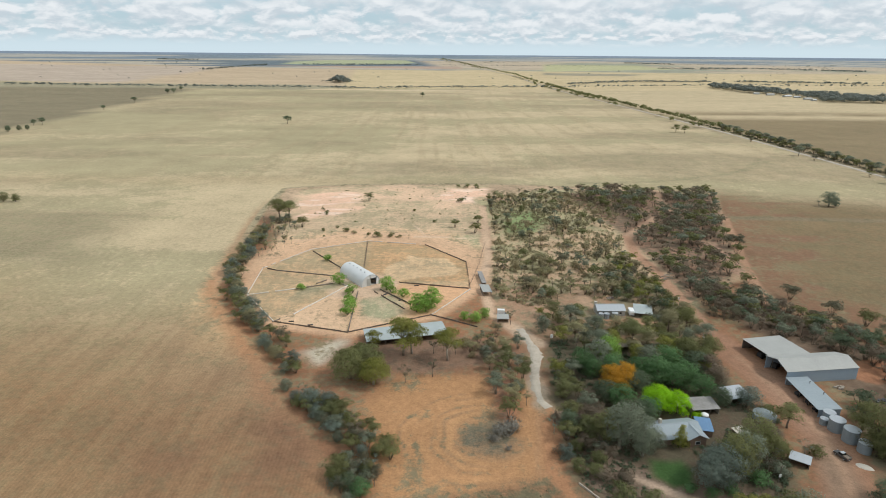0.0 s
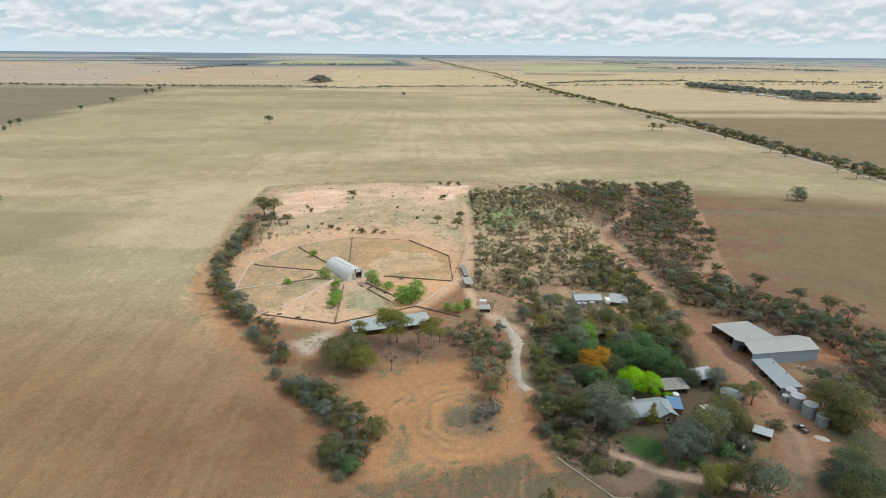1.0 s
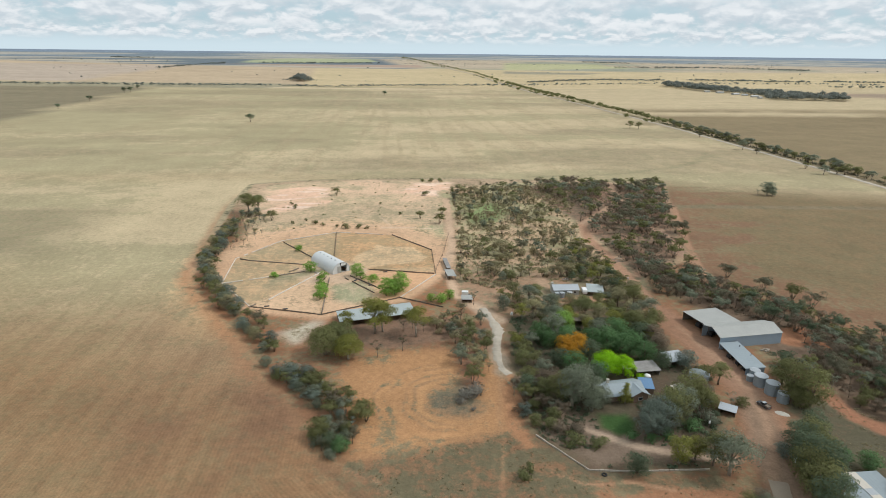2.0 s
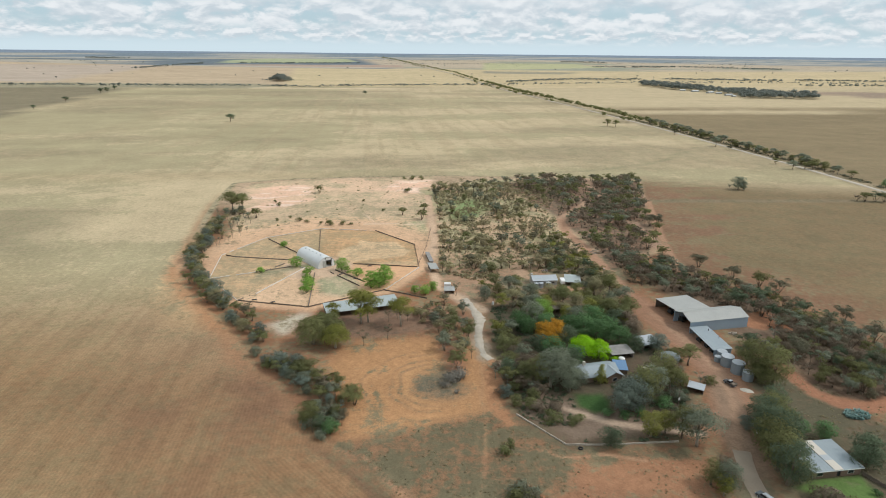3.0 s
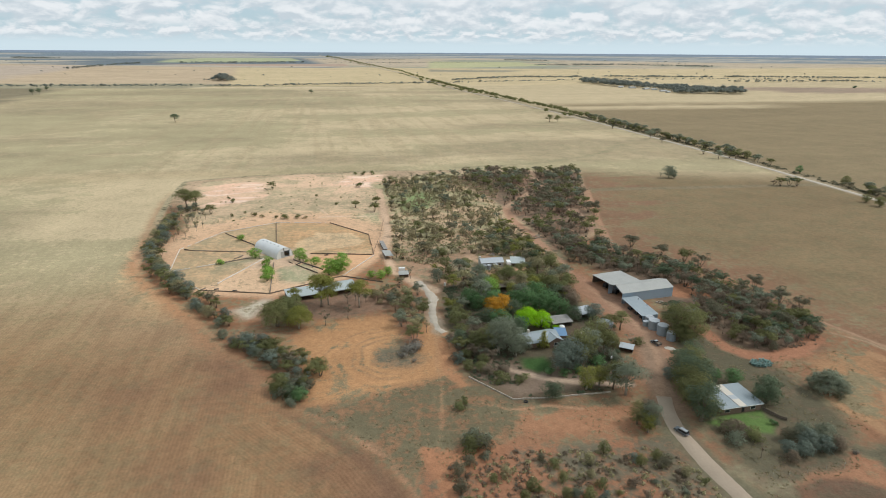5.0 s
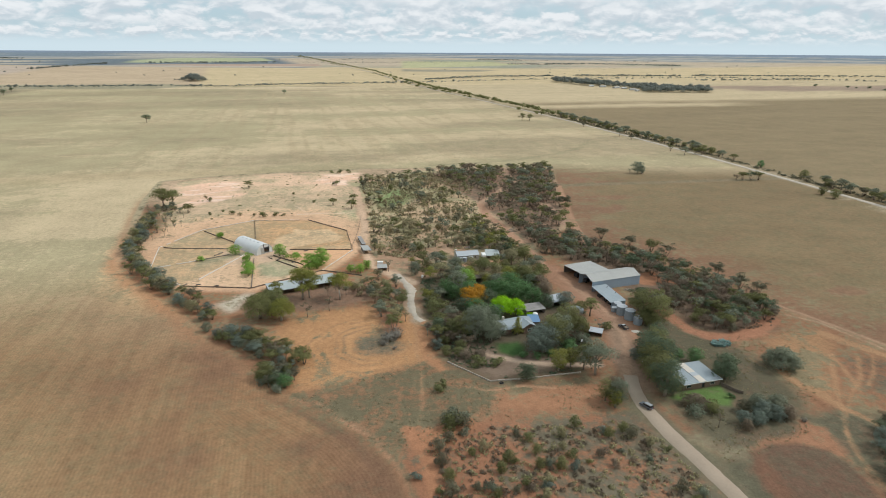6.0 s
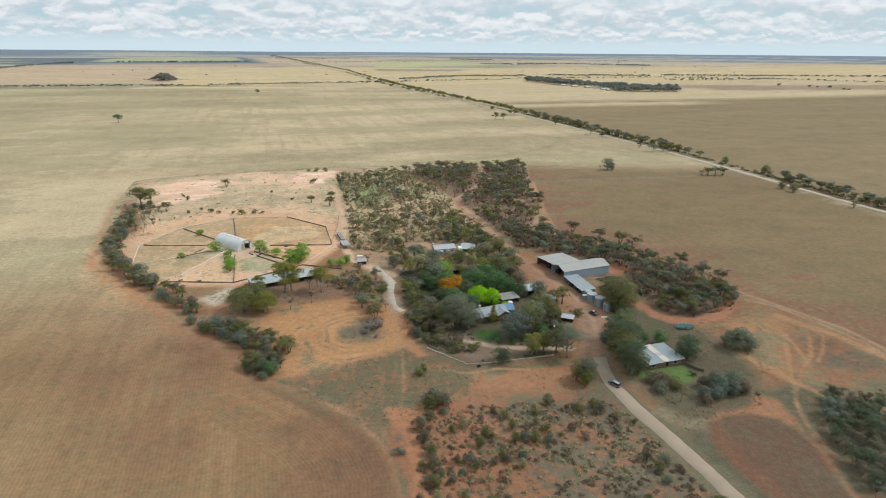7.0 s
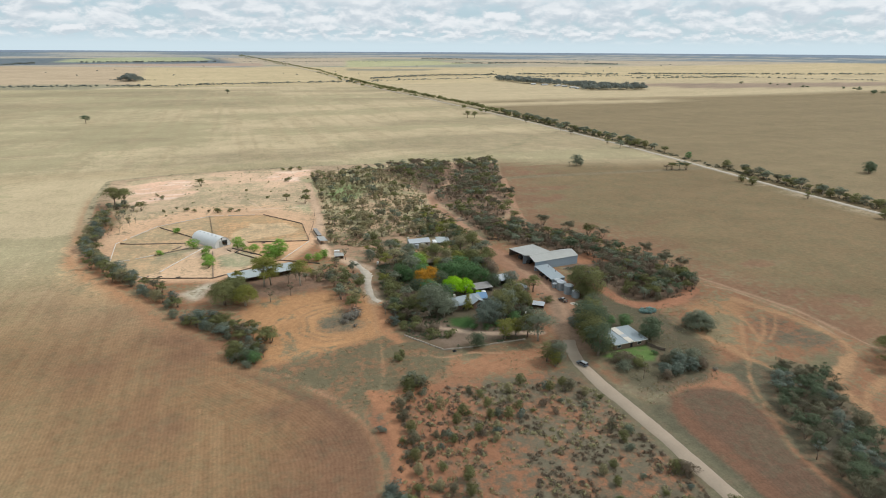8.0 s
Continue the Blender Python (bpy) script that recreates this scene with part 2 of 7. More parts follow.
def inside(px, py, poly):
    """Depth inside an outline (negative outside)."""
    odd = np.zeros(np.shape(px), bool)
    for (ax, ay), (bx, by) in zip(poly, list(poly[1:]) + [poly[0]]):
        cross = (ay > py) != (by > py)
        odd ^= cross & (px < (bx - ax) * (py - ay) / (by - ay + 1e-12) + ax)
    d = away(px, py, poly, True)
    return np.where(odd, d, -d)

# ---------------------------------------------------------------- plan of the farm (metres)
BLOCK_WEST = [(-142, 526), (-139, 450), (-131, 384), (-119, 290), (-102, 258), (-75, 221), (-56, 184), (-37, 156), (-25, 136), (-9, 117), (1, 105), (9.5, 87), (12, 71), (9.5, 51), (2, 20), (-10, -40)]
BLOCK_NORTH = [(245, 532), (104, 547), (48, 551), (-41, 548), (-105, 540), (-142, 526)]
BLOCK_EAST = [(245, 532), (187, 374), (166, 298), (171, 272), (192, 254), (205, 222), (203, 180), (212, 155), (225, 117), (225, 80), (226, 20), (230, -40)]
BLOCK = BLOCK_NORTH[:-1] + BLOCK_WEST + BLOCK_EAST[:0:-1]
YARD = [(-100.7, 281.8), (-104.0, 321), (-84, 355), (-50.3, 373.8), (-12.8, 366.8), (12.7, 334.5), (13.4, 292.2), (-6.5, 259.5), (-43, 240.5), (-78.3, 250.6)]
DRIVE = [(104.5, -30), (103.2, 0), (102.7, 22), (102.5, 33), (102.1, 44.5), (101.6, 58.5), (100.6, 73), (99.6, 88), (99.8, 100), (102, 111), (107, 123)]
HIGHWAY = [(436, -60), (442, 200), (441, 318), (444, 390), (447, 480), (449, 597), (446, 740), (441, 947), (424, 1216), (393, 1635), (357, 1976), (293, 2732), (180, 3277), (51, 3836), (-83, 4368)]
WHITE_PATH = [(34, 246), (36.5, 235), (37.3, 226), (36.3, 212), (34, 199), (35.6, 186), (39, 180)]
MALLEE_TRACK = [(190, 530), (184, 505), (176, 462), (150, 424), (123, 388), (118.5, 352), (120.5, 322), (120, 301), (119.5, 273), (118.5, 239), (119, 215), (123, 193), (122.5, 168), (117.5, 147)]

# ---------------------------------------------------------------- ground
def graded(mid, low, high, grow, most):
    """Even steps through the farm, widening steps beyond it."""
    a, st = [mid[0]], mid[1] - mid[0]
    while a[-1] > low:
        st = min(st * grow, most)
        a.append(a[-1] - st)
    b, st = [mid[-1]], mid[-1] - mid[-2]
    while b[-1] < high:
        st = min(st * grow, most)
        b.append(b[-1] + st)
    return np.concatenate([a[:0:-1], mid, b[1:]])


def stepped(*spans):
    """Positions over (start, end, step) spans laid end to end."""
    return np.concatenate([np.arange(a, b, st) for a, b, st in spans])


gx = graded(stepped((-150, 232, 1.05)), -4700, 4700, 1.075, 110)
gy = graded(stepped((8, 190, 0.9), (190, 380, 1.5), (380, 560, 2.1)), -900, 4780, 1.06, 42)
GX, GY = np.meshgrid(gx, gy)
X, Y = GX.ravel(), GY.ravel()
R = np.hypot(X, Y)
N = len(X)
soil = np.zeros((N, 3))
cover_col = np.zeros((N, 3))
cover_amt = np.zeros(N)
rows_amt = np.zeros(N)


def lay(mask, bare=None, plant=None, amount=None, rows=None):
    """Blend soil, plant cover, its amount and the plough rows into the ground where mask is 1."""
    m = np.clip(mask, 0, 1)
    for store, value in ((soil, bare), (cover_col, plant)):
        if value is not None:
            store[:] = store * (1 - m[:, None]) + np.asarray(value) * m[:, None]
    for store, value in ((cover_amt, amount), (rows_amt, rows)):
        if value is not None:
            store[:] = store * (1 - m) + value * m


STRAW, STRAW_GREEN = (0.515, 0.398, 0.235), (0.40, 0.328, 0.185)
RED, TAN, DRY, OLIVE, LITTER = (0.29, 0.155, 0.085), (0.46, 0.34, 0.22), (0.245, 0.19, 0.105), (0.17, 0.145, 0.08), (0.19, 0.13, 0.085)
wob = (vnoise(X, Y, 14, 3) - 0.5) * 8
wob2 = (vnoise(X, Y, 60, 5) - 0.5) * 40
block = inside(X, Y, BLOCK)
# northern stubble field, sown in long strips
strips = 0.5 + 0.5 * np.sin(X / 17.0 + 2 * vnoise(X, Y, 200, 8))
patch = vnoise(X, Y * 2.2, 170, 11, 4)
cloud_shade = vnoise(X * 0.55, Y * 1.5, 150, 14, 4)
# westward rise in darker cover imitates cloud shade on the field
lay(np.ones(N), STRAW, STRAW_GREEN, 0.20 + 0.3 * smooth(0, -260, X) + 0.5 * smooth(0.42, 0.62, patch) + 0.10 * strips, 0.3)
# dark patches in the stubble colour stand in for cloud shadows
lay(0.8 * smooth(0.48, 0.66, cloud_shade) * smooth(540, 620, Y), (0.37, 0.282, 0.168), (0.30, 0.248, 0.14), 0.5)
north = smooth(545, 600, Y) * smooth(2000, 1900, Y)
sown = vnoise(X + 0.04 * Y, Y / 22, 9.0, 27, 3)
lay(0.5 * north * smooth(0.50, 0.68, sown), (0.45, 0.335, 0.195), (0.36, 0.285, 0.16), 0.5)
lay(0.7 * smooth(7, 2, away(X, Y, [(372, 700), (330, 645), (290, 610), (200, 570), (120, 560)])), (0.38, 0.30, 0.175), (0.28, 0.245, 0.135), 0.6)
# western field: bare red-brown soil along the trees, stubble farther out
west = smooth(-6, 6, -block) * smooth(60, 40, X) * smooth(600, 520, Y + wob2)
edge_w = away(X, Y, BLOCK_WEST)
lay(west, (0.352, 0.242, 0.124), (0.325, 0.236, 0.120), 0.5, 0.9)
lay(west * smooth(190, 30, edge_w + 2.0 * wob2) * smooth(340, 140, Y + wob2 + 0.25 * X + 40), (0.285, 0.163, 0.080), (0.255, 0.165, 0.082), 0.45, 1.0)
lay(west * smooth(45, 4, edge_w + 0.9 * wob2) * smooth(330, 150, Y + wob2), (0.275, 0.148, 0.074), (0.235, 0.15, 0.078), 0.40, 1.0)
lay(west * smooth(170, 330, Y + wob2 + 0.25 * X + 40 - 0.2 * np.clip(edge_w - 60, 0, 300)), STRAW, STRAW_GREEN, 0.22 + 0.5 * smooth(0.45, 0.6, patch), 0.5)
# the same painted cloud shadows carried over the western field
lay(west * smooth(0.45, 0.62, cloud_shade) * smooth(180, 300, Y) * smooth(60, 130, edge_w), (0.34, 0.265, 0.155), (0.30, 0.25, 0.14), 0.5, 0.6)
row_d = np.where(west > 0.5, np.where((edge_w < 26 + 0.3 * wob2) & (Y < 128), edge_w, X + 0.03 * Y), X)
streak = vnoise(row_d, Y / 16, 3.6, 23, 3)
lay(0.18 * west * smooth(0.46, 0.66, streak) * smooth(330, 230, Y + wob2), (0.40, 0.262, 0.138), (0.36, 0.25, 0.13), 0.45)
lay(0.22 * west * smooth(0.52, 0.40, streak) * smooth(330, 230, Y + wob2), (0.235, 0.140, 0.074), (0.22, 0.15, 0.082), 0.45)
lay(west * smooth(13, 2, edge_w + wob) * smooth(520, 400, Y) * smooth(110, 170, Y), (0.37, 0.20, 0.105), DRY, 0.22, 0.5)
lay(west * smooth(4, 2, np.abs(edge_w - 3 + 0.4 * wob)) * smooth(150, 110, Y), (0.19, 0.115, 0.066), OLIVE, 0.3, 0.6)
lay(west * smooth(0.3, 0.8, vnoise(X, Y, 34, 17)) * smooth(70, 20, edge_w) * smooth(240, 150, Y), (0.20, 0.108, 0.062), (0.18, 0.11, 0.064), 0.3)
# eastern field
east = smooth(-4, 4, -block) * smooth(0, 30, X - 150) * smooth(560, 470, Y + 0.25 * (X - 245))
edge_e = away(X, Y, BLOCK_EAST)
lay(east, (0.232, 0.160, 0.084), (0.20, 0.152, 0.08), 0.45 + 0.5 * (patch - 0.5), 0.35)
lay(east * smooth(46, 2, edge_e + wob2 * 0.7), (0.235, 0.13, 0.074), DRY, 0.35, 0.2)
lay(east * smooth(0.60, 0.70, vnoise(X * 0.5, Y * 1.4, 22, 19)) * smooth(90, 40, edge_e), (0.235, 0.135, 0.078), DRY, 0.3, 0.2)
lay(east * smooth(0, 5, 8 - np.abs(Y - 452 + 0.05 * X + 0.5 * wob)), (0.24, 0.18, 0.105), OLIVE, 0.4, 0.0)
# the fields beyond the highway and the far cross line
beyond = smooth(452, 462, X + 0.06 * np.clip(Y - 1200, 0, 4000)) * smooth(2100, 2000, Y)
lay(beyond, (0.265, 0.192, 0.105), (0.235, 0.18, 0.096), 0.45, 0.2)
lay(beyond * smooth(1250, 1330, Y + wob2), STRAW, STRAW_GREEN, 0.30, 0.1)
lay(beyond * smooth(60, 20, np.abs(Y - 1200 + wob2)) * smooth(1100, 900, X), STRAW, STRAW_GREEN, 0.2, 0.1)
farwest = smooth(0, 8, -650 - 0.13 * (Y - 878) - X) * smooth(2000, 1960, Y)
lay(farwest, (0.255, 0.20, 0.12), (0.22, 0.185, 0.11), 0.5, 0.2)
lay(smooth(0, 10, 22 - np.abs(Y - 1905 + 0.02 * X)) * smooth(-760, -700, X) * smooth(200, 0, X), (0.60, 0.47, 0.29), STRAW, 0.1, 0.0)
far = smooth(1990, 2010, Y + 0.06 * X - 40 * np.sin(X / 700))
lay(far, (0.55, 0.42, 0.24), (0.46, 0.37, 0.20), 0.35, 0.0)
lay(far * smooth(-320, -360, X + 0.1 * (Y - 2000)), (0.50, 0.37, 0.235), (0.45, 0.34, 0.21), 0.4, 0.0)

def field(corners, bare, plant, amount, k=1.0, soft=14.0):
    lay(k * smooth(-soft, soft, inside(X, Y, corners)), bare, plant, amount, 0.0)


field([(-1062, 2047), (-475, 2101), (-306, 2057), (-434, 1909), (-980, 1879), (-1900, 1750), (-1900, 1900)], (0.36, 0.30, 0.19), (0.30, 0.27, 0.165), 0.5)
field([(-1084, 2092), (-1135, 2384), (-1113, 2767), (-1019, 3278), (-1208, 3081), (-1538, 3020), (-2600, 2900), (-2600, 1900)], (0.47, 0.365, 0.27), (0.41, 0.33, 0.24), 0.4)
# beyond: long thin fields of haze-tinted dark scrub, fallow and stubble, one behind another
deep = smooth(3040, 3110, Y + 0.05 * X) * smooth(120, 60, X + 0.22 * (Y - 3200)) + smooth(2950, 3050, Y + 0.20 * X - 150) * smooth(60, 120, X + 0.22 * (Y - 3200))
strip_w = vnoise(X * 0.16, R, 150, 41, 2)
lay(deep, (0.48, 0.375, 0.26), (0.42, 0.345, 0.23), 0.4, 0.0)
west_deep = deep * smooth(60, -60, X + 0.22 * (Y - 3200))
# blue-grey of these western strips is distance haze painted into the soil
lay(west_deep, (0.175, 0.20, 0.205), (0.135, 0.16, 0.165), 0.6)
lay(west_deep * smooth(0.54, 0.60, strip_w), (0.45, 0.38, 0.28), (0.40, 0.35, 0.26), 0.4)
lay((deep - west_deep) * smooth(0.57, 0.62, strip_w), (0.34, 0.32, 0.22), (0.27, 0.275, 0.20), 0.5)
field([(-944, 3298), (-461, 3198), (91, 3207), (67, 3420), (-487, 3370)], (0.43, 0.30, 0.215), (0.40, 0.30, 0.21), 0.3)
field([(-892, 3435), (-930, 3689), (-726, 3932), (-259, 4030), (-176, 3724), (-353, 3545)], (0.40, 0.39, 0.235), (0.34, 0.36, 0.20), 0.5)
field([(573, 3652), (1075, 3570), (1196, 3221), (475, 3026)], (0.47, 0.42, 0.24), (0.40, 0.39, 0.20), 0.5)
field([(461, 2937), (924, 2824), (794, 2712), (435, 2770)], (0.33, 0.28, 0.19), (0.27, 0.245, 0.165), 0.5)
field([(1240, 1820), (1320, 1560), (2300, 1350), (2300, 1500)], (0.34, 0.24, 0.165), (0.29, 0.225, 0.15), 0.4)
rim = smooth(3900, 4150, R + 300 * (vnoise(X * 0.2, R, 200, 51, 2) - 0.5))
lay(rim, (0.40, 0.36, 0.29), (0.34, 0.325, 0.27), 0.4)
# outermost bands turned blue-grey, haze towards the horizon put into their colour
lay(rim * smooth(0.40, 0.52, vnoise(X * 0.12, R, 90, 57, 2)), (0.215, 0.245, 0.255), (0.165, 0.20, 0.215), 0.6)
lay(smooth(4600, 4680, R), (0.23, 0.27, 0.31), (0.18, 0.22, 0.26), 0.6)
# ---- inside the farm block
farm = smooth(-1.5, 1.5, block + 0.3 * wob)
lay(farm, (0.275, 0.14, 0.075), DRY, 0.42, 0.0)
lay(farm * smooth(400, 470, Y + wob2), (0.46, 0.32, 0.20), DRY, 0.4)
# pale scraped paddock north of the ring of yards
top = inside(X, Y, [(-128, 520), (-104, 536), (-40, 546), (40, 548), (30, 470), (26, 360), (-30, 384), (-84, 370), (-108, 330), (-112, 380), (-128, 420)])
lay(smooth(-4, 6, top + wob), (0.52, 0.365, 0.225), (0.41, 0.325, 0.19), 0.48 + 0.5 * (vnoise(X, Y * 1.7, 30, 74) - 0.5))
lay(smooth(-5, 5, top + wob) * smooth(0.52, 0.62, vnoise(X, Y, 45, 71)) * smooth(425, 470, Y + wob), (0.58, 0.39, 0.245), TAN, 0.25)
for bank in ([(-122, 462), (-95, 455), (-72, 480), (-76, 520), (-110, 512)], [(-112, 430), (-80, 440), (-66, 462), (-90, 458), (-108, 448)], [(-12, 490), (30, 476), (44, 500), (36, 532), (2, 534)]):
    d = inside(X, Y, bank)
    lay(smooth(-6, 8, d + wob * 2.2 + 10 * (vnoise(X * 0.4, Y * 2, 12, 72) - 0.5)), (0.66, 0.42, 0.275), TAN, 0.10)
    lay(0.7 * smooth(0.52, 0.66, vnoise(X * 0.5, Y * 1.6, 9, 73)) * smooth(-4, 6, d + 1.5 * wob), (0.74, 0.56, 0.42), TAN, 0.05)
lay(smooth(-5, 5, inside(X, Y, [(2, 362), (22, 350), (27, 402), (6, 384), (-20, 378)]) + wob * 1.6), (0.44, 0.35, 0.22), (0.33, 0.32, 0.165), 0.5)
# ring of yards: trampled pale earth, each wedge a little different
ring = inside(X, Y, YARD)
lay(smooth(-34, -12, ring + wob) * smooth(285, 320, Y), (0.50, 0.34, 0.215), DRY, 0.25)
lay(smooth(-9, -2, ring + 0.3 * wob), (0.52, 0.345, 0.215), DRY, 0.15)
angle = np.arctan2(Y - 300, X + 46)
wedge = smooth(-0.5, 0.8, ring)
lay(wedge, (0.49, 0.34, 0.20), (0.40, 0.295, 0.165), 0.55)
lay(wedge * smooth(0.05, 0.10, angle) * smooth(1.62, 1.55, angle), (0.49, 0.315, 0.17), (0.40, 0.275, 0.145), 0.55)
lay(wedge * smooth(0.05, 0.10, angle) * smooth(1.62, 1.55, angle) * smooth(0, 4, 26 - np.hypot(X + 16, (Y - 324) * 1.2) + 3 * wob), (0.55, 0.40, 0.24), (0.44, 0.33, 0.19), 0.4)
lay(wedge * smooth(-0.02, -0.10, angle) * smooth(-1.0, -0.9, angle), (0.55, 0.345, 0.20), DRY, 0.10)
lay(wedge * smooth(-1.50, -1.56, angle) * smooth(-2.25, -2.15, angle), (0.55, 0.39, 0.25), DRY, 0.25)
lay(wedge * smooth(-1.0, -1.06, angle) * smooth(-1.56, -1.50, angle), (0.54, 0.375, 0.24), DRY, 0.2)
# yards reddened; sunlight on yards and paddock added as brighter soil colour
soil *= 1 + smooth(-45, -20, ring)[:, None] * np.array([0.16, 0.08, 0.01])
soil *= 1 + 0.13 * smooth(-4, 6, top)[:, None]
# low bank with a pale crest north of the ring, and the wheel track beside the scrub
lay(0.7 * smooth(1.6, 0.5, away(X, Y, [(-20, 384.5), (0, 384), (17, 381)]) + 0.2 * wob), (0.66, 0.50, 0.34), TAN, 0.1)
lay(0.6 * smooth(1.2, 0.4, away(X, Y, [(-22, 411), (-17, 398), (-13.5, 386)]) + 0.2 * wob), (0.64, 0.48, 0.33), TAN, 0.1)
lay(0.5 * smooth(3.0, 1.0, away(X, Y, [(-96, 372), (-84, 378), (-60, 392), (-30, 390), (0, 386)]) + 0.5 * wob), (0.60, 0.39, 0.25), TAN, 0.1)
lay(0.8 * wedge * smooth(-2, 6, 13 - np.hypot(X + 32, (Y - 268) * 0.8) + 1.2 * wob), (0.46, 0.375, 0.235), (0.35, 0.335, 0.19), 0.6)
lay(wedge * smooth(-4, 3, 18 - np.hypot(X + 46, Y - 299) + 1.6 * wob), (0.58, 0.40, 0.26), TAN, 0.12)
lay(wedge * smooth(2.2, 2.8, np.abs(angle)) * smooth(0.50, 0.62, vnoise(X, Y, 24, 81)), (0.39, 0.315, 0.19), (0.27, 0.235, 0.135), 0.5)
# orange turning ground south of the yards
turn = inside(X, Y, [(-31, 183), (-23, 203), (14, 207), (38, 196), (33, 168), (31, 145), (12, 137), (-18, 134), (-23, 157)])
lay(smooth(-7, 7, turn + 1.3 * wob), (0.43, 0.228, 0.105), DRY, 0.12 + 0.36 * smooth(0.45, 0.68, vnoise(X, Y, 15, 85)))
# tree shade south of the long shed painted as darker brown soil
lay(smooth(-4, 6, 24 - np.hypot((X + 10) * 0.6, (Y - 222) * 1.5) + 1.4 * wob), (0.25, 0.15, 0.095), LITTER, 0.4)
lay(smooth(-3, 5, inside(X, Y, [(-62, 222), (-46, 236), (-38, 234), (-50, 212)]) + wob), (0.50, 0.42, 0.30), DRY, 0.3)
lay(smooth(-3, 5, inside(X, Y, [(17, 216), (29, 206), (27, 178), (17, 172), (14, 195)]) + wob), (0.32, 0.155, 0.088), LITTER, 0.35)
hub = np.hypot((X - 14) * 0.95, (Y - 166) * 1.05)
hub_w = hub + 1.4 * wob * 0.5 + 4 * (vnoise(X, Y, 20, 83) - 0.5)
lay(smooth(5, -4, hub_w - 10.5 + 0.8 * wob), (0.25, 0.165, 0.095), (0.15, 0.13, 0.085), 0.62)
bare_arc = smooth(8, -16, X - 16)
for radius, width, k in ((13.5, 1.2, 0.7), (16.5, 0.8, 0.5), (21.5, 1.2, 0.55), (25.5, 0.7, 0.4)):
    broken = smooth(0.34, 0.52, vnoise(X, Y, 17, int(radius)))
    lay(k * broken * smooth(width, width * 0.4, np.abs(hub_w - radius)) * bare_arc, (0.50, 0.275, 0.125), (0.43, 0.23, 0.10), 0.05)
    lay(0.55 * broken * smooth(width * 0.9, 0.3, np.abs(hub_w - radius - 1.9)) * bare_arc, (0.27, 0.172, 0.095), OLIVE, 0.5)
# thin grass and tracks nearest the camera
lay(smooth(-5, 5, inside(X, Y, [(-20, 133), (12, 141), (30, 146), (40, 142), (52, 125), (90, 124), (98, 104), (96, 96), (40, 102), (20, 95), (10, 92), (2, 103)]) + wob * 0.8), (0.255, 0.142, 0.076), (0.15, 0.124, 0.07), 0.60)
lay(smooth(-3, 3, inside(X, Y, [(40, 101), (92, 101), (96, 112), (86, 118), (52, 112)]) + wob * 1.5), (0.285, 0.145, 0.078), DRY, 0.36)
shrubland = inside(X, Y, [(18, 104), (38, 103), (98, 97), (97, 40), (97, -40), (8, -40), (13, 50), (14, 70), (12, 88)])
lay(smooth(-3, 3, shrubland + 0.6 * wob), (0.30, 0.143, 0.077), (0.155, 0.13, 0.083), 0.33 + 0.27 * smooth(38, 66, X + 0.2 * (90 - Y) + 1.5 * wob))
# homestead garden, yards and the belt of trees
# garden soil is litter-dark, deepened further to paint in cloud shade
lay(smooth(-5, 5, inside(X, Y, [(40, 145), (52, 127), (90, 126), (100, 140), (112, 180), (104, 235), (46, 240), (38, 190)]) + 0.6 * wob), (0.125, 0.086, 0.055), (0.11, 0.09, 0.056), 0.6)
lay(smooth(-3, 3, inside(X, Y, [(42, 146), (54, 131), (88, 130), (96, 140), (76, 146), (58, 152), (50, 160)]) + 0.6 * wob), (0.205, 0.145, 0.10), LITTER, 0.3)
lay(smooth(-2, 2, inside(X, Y, [(63, 156), (73, 156), (75, 150), (73, 143), (66, 143), (62, 148)]) + 0.5 * wob), (0.10, 0.10, 0.055), (0.05, 0.095, 0.028), 0.95)
# plant-covered soil by the lower house, its colour also lowered for cloud shade
lay(smooth(-6, 6, inside(X, Y, [(110, 70), (150, 76), (165, 110), (160, 148), (146, 185), (138, 175), (126, 140), (110, 120)]) + wob), (0.165, 0.112, 0.068), (0.122, 0.104, 0.062), 0.66)
scrubland = inside(X, Y, [(24, 500), (104, 538), (240, 528), (186, 374), (166, 310), (140, 300), (122, 262), (106, 232), (46, 238), (22, 270), (28, 360)])
lay(smooth(-4, 6, scrubland + wob), (0.54, 0.37, 0.225), (0.37, 0.32, 0.175), 0.36 + 0.38 * smooth(0.38, 0.60, vnoise(X, Y, 26, 87)))
lay(smooth(-4, 6, scrubland + wob) * smooth(330, 270, Y + wob2), (0.37, 0.225, 0.135), (0.235, 0.192, 0.112), 0.40 + 0.3 * smooth(0.40, 0.60, vnoise(X, Y, 20, 88)))
lay(smooth(-4, 6, inside(X, Y, [(100, 520), (240, 522), (188, 374), (166, 320), (124, 281), (124, 350), (121, 394)]) + wob), (0.30, 0.178, 0.112), (0.18, 0.132, 0.085), 0.5)
lay(smooth(-8, 8, inside(X, Y, [(45, 448), (70, 454), (72, 422), (60, 402), (45, 398)]) + wob * 2), (0.36, 0.32, 0.17), (0.25, 0.30, 0.125), 0.75)
lay(smooth(-6, 5, inside(X, Y, [(134, 310), (160, 278), (180, 240), (202, 189), (206, 165), (190, 142), (161, 143), (150, 190), (140, 246)]) + wob), (0.165, 0.108, 0.07), LITTER, 0.5)
lay(smooth(-6, 6, inside(X, Y, [(158, 66), (172, 71), (184, 67), (176, 52), (172, 38), (168, 26), (150, 6), (140, -10), (137, 6), (139, 24), (141, 34), (150, 50)]) + wob), (0.165, 0.115, 0.075), (0.135, 0.115, 0.078), 0.6)
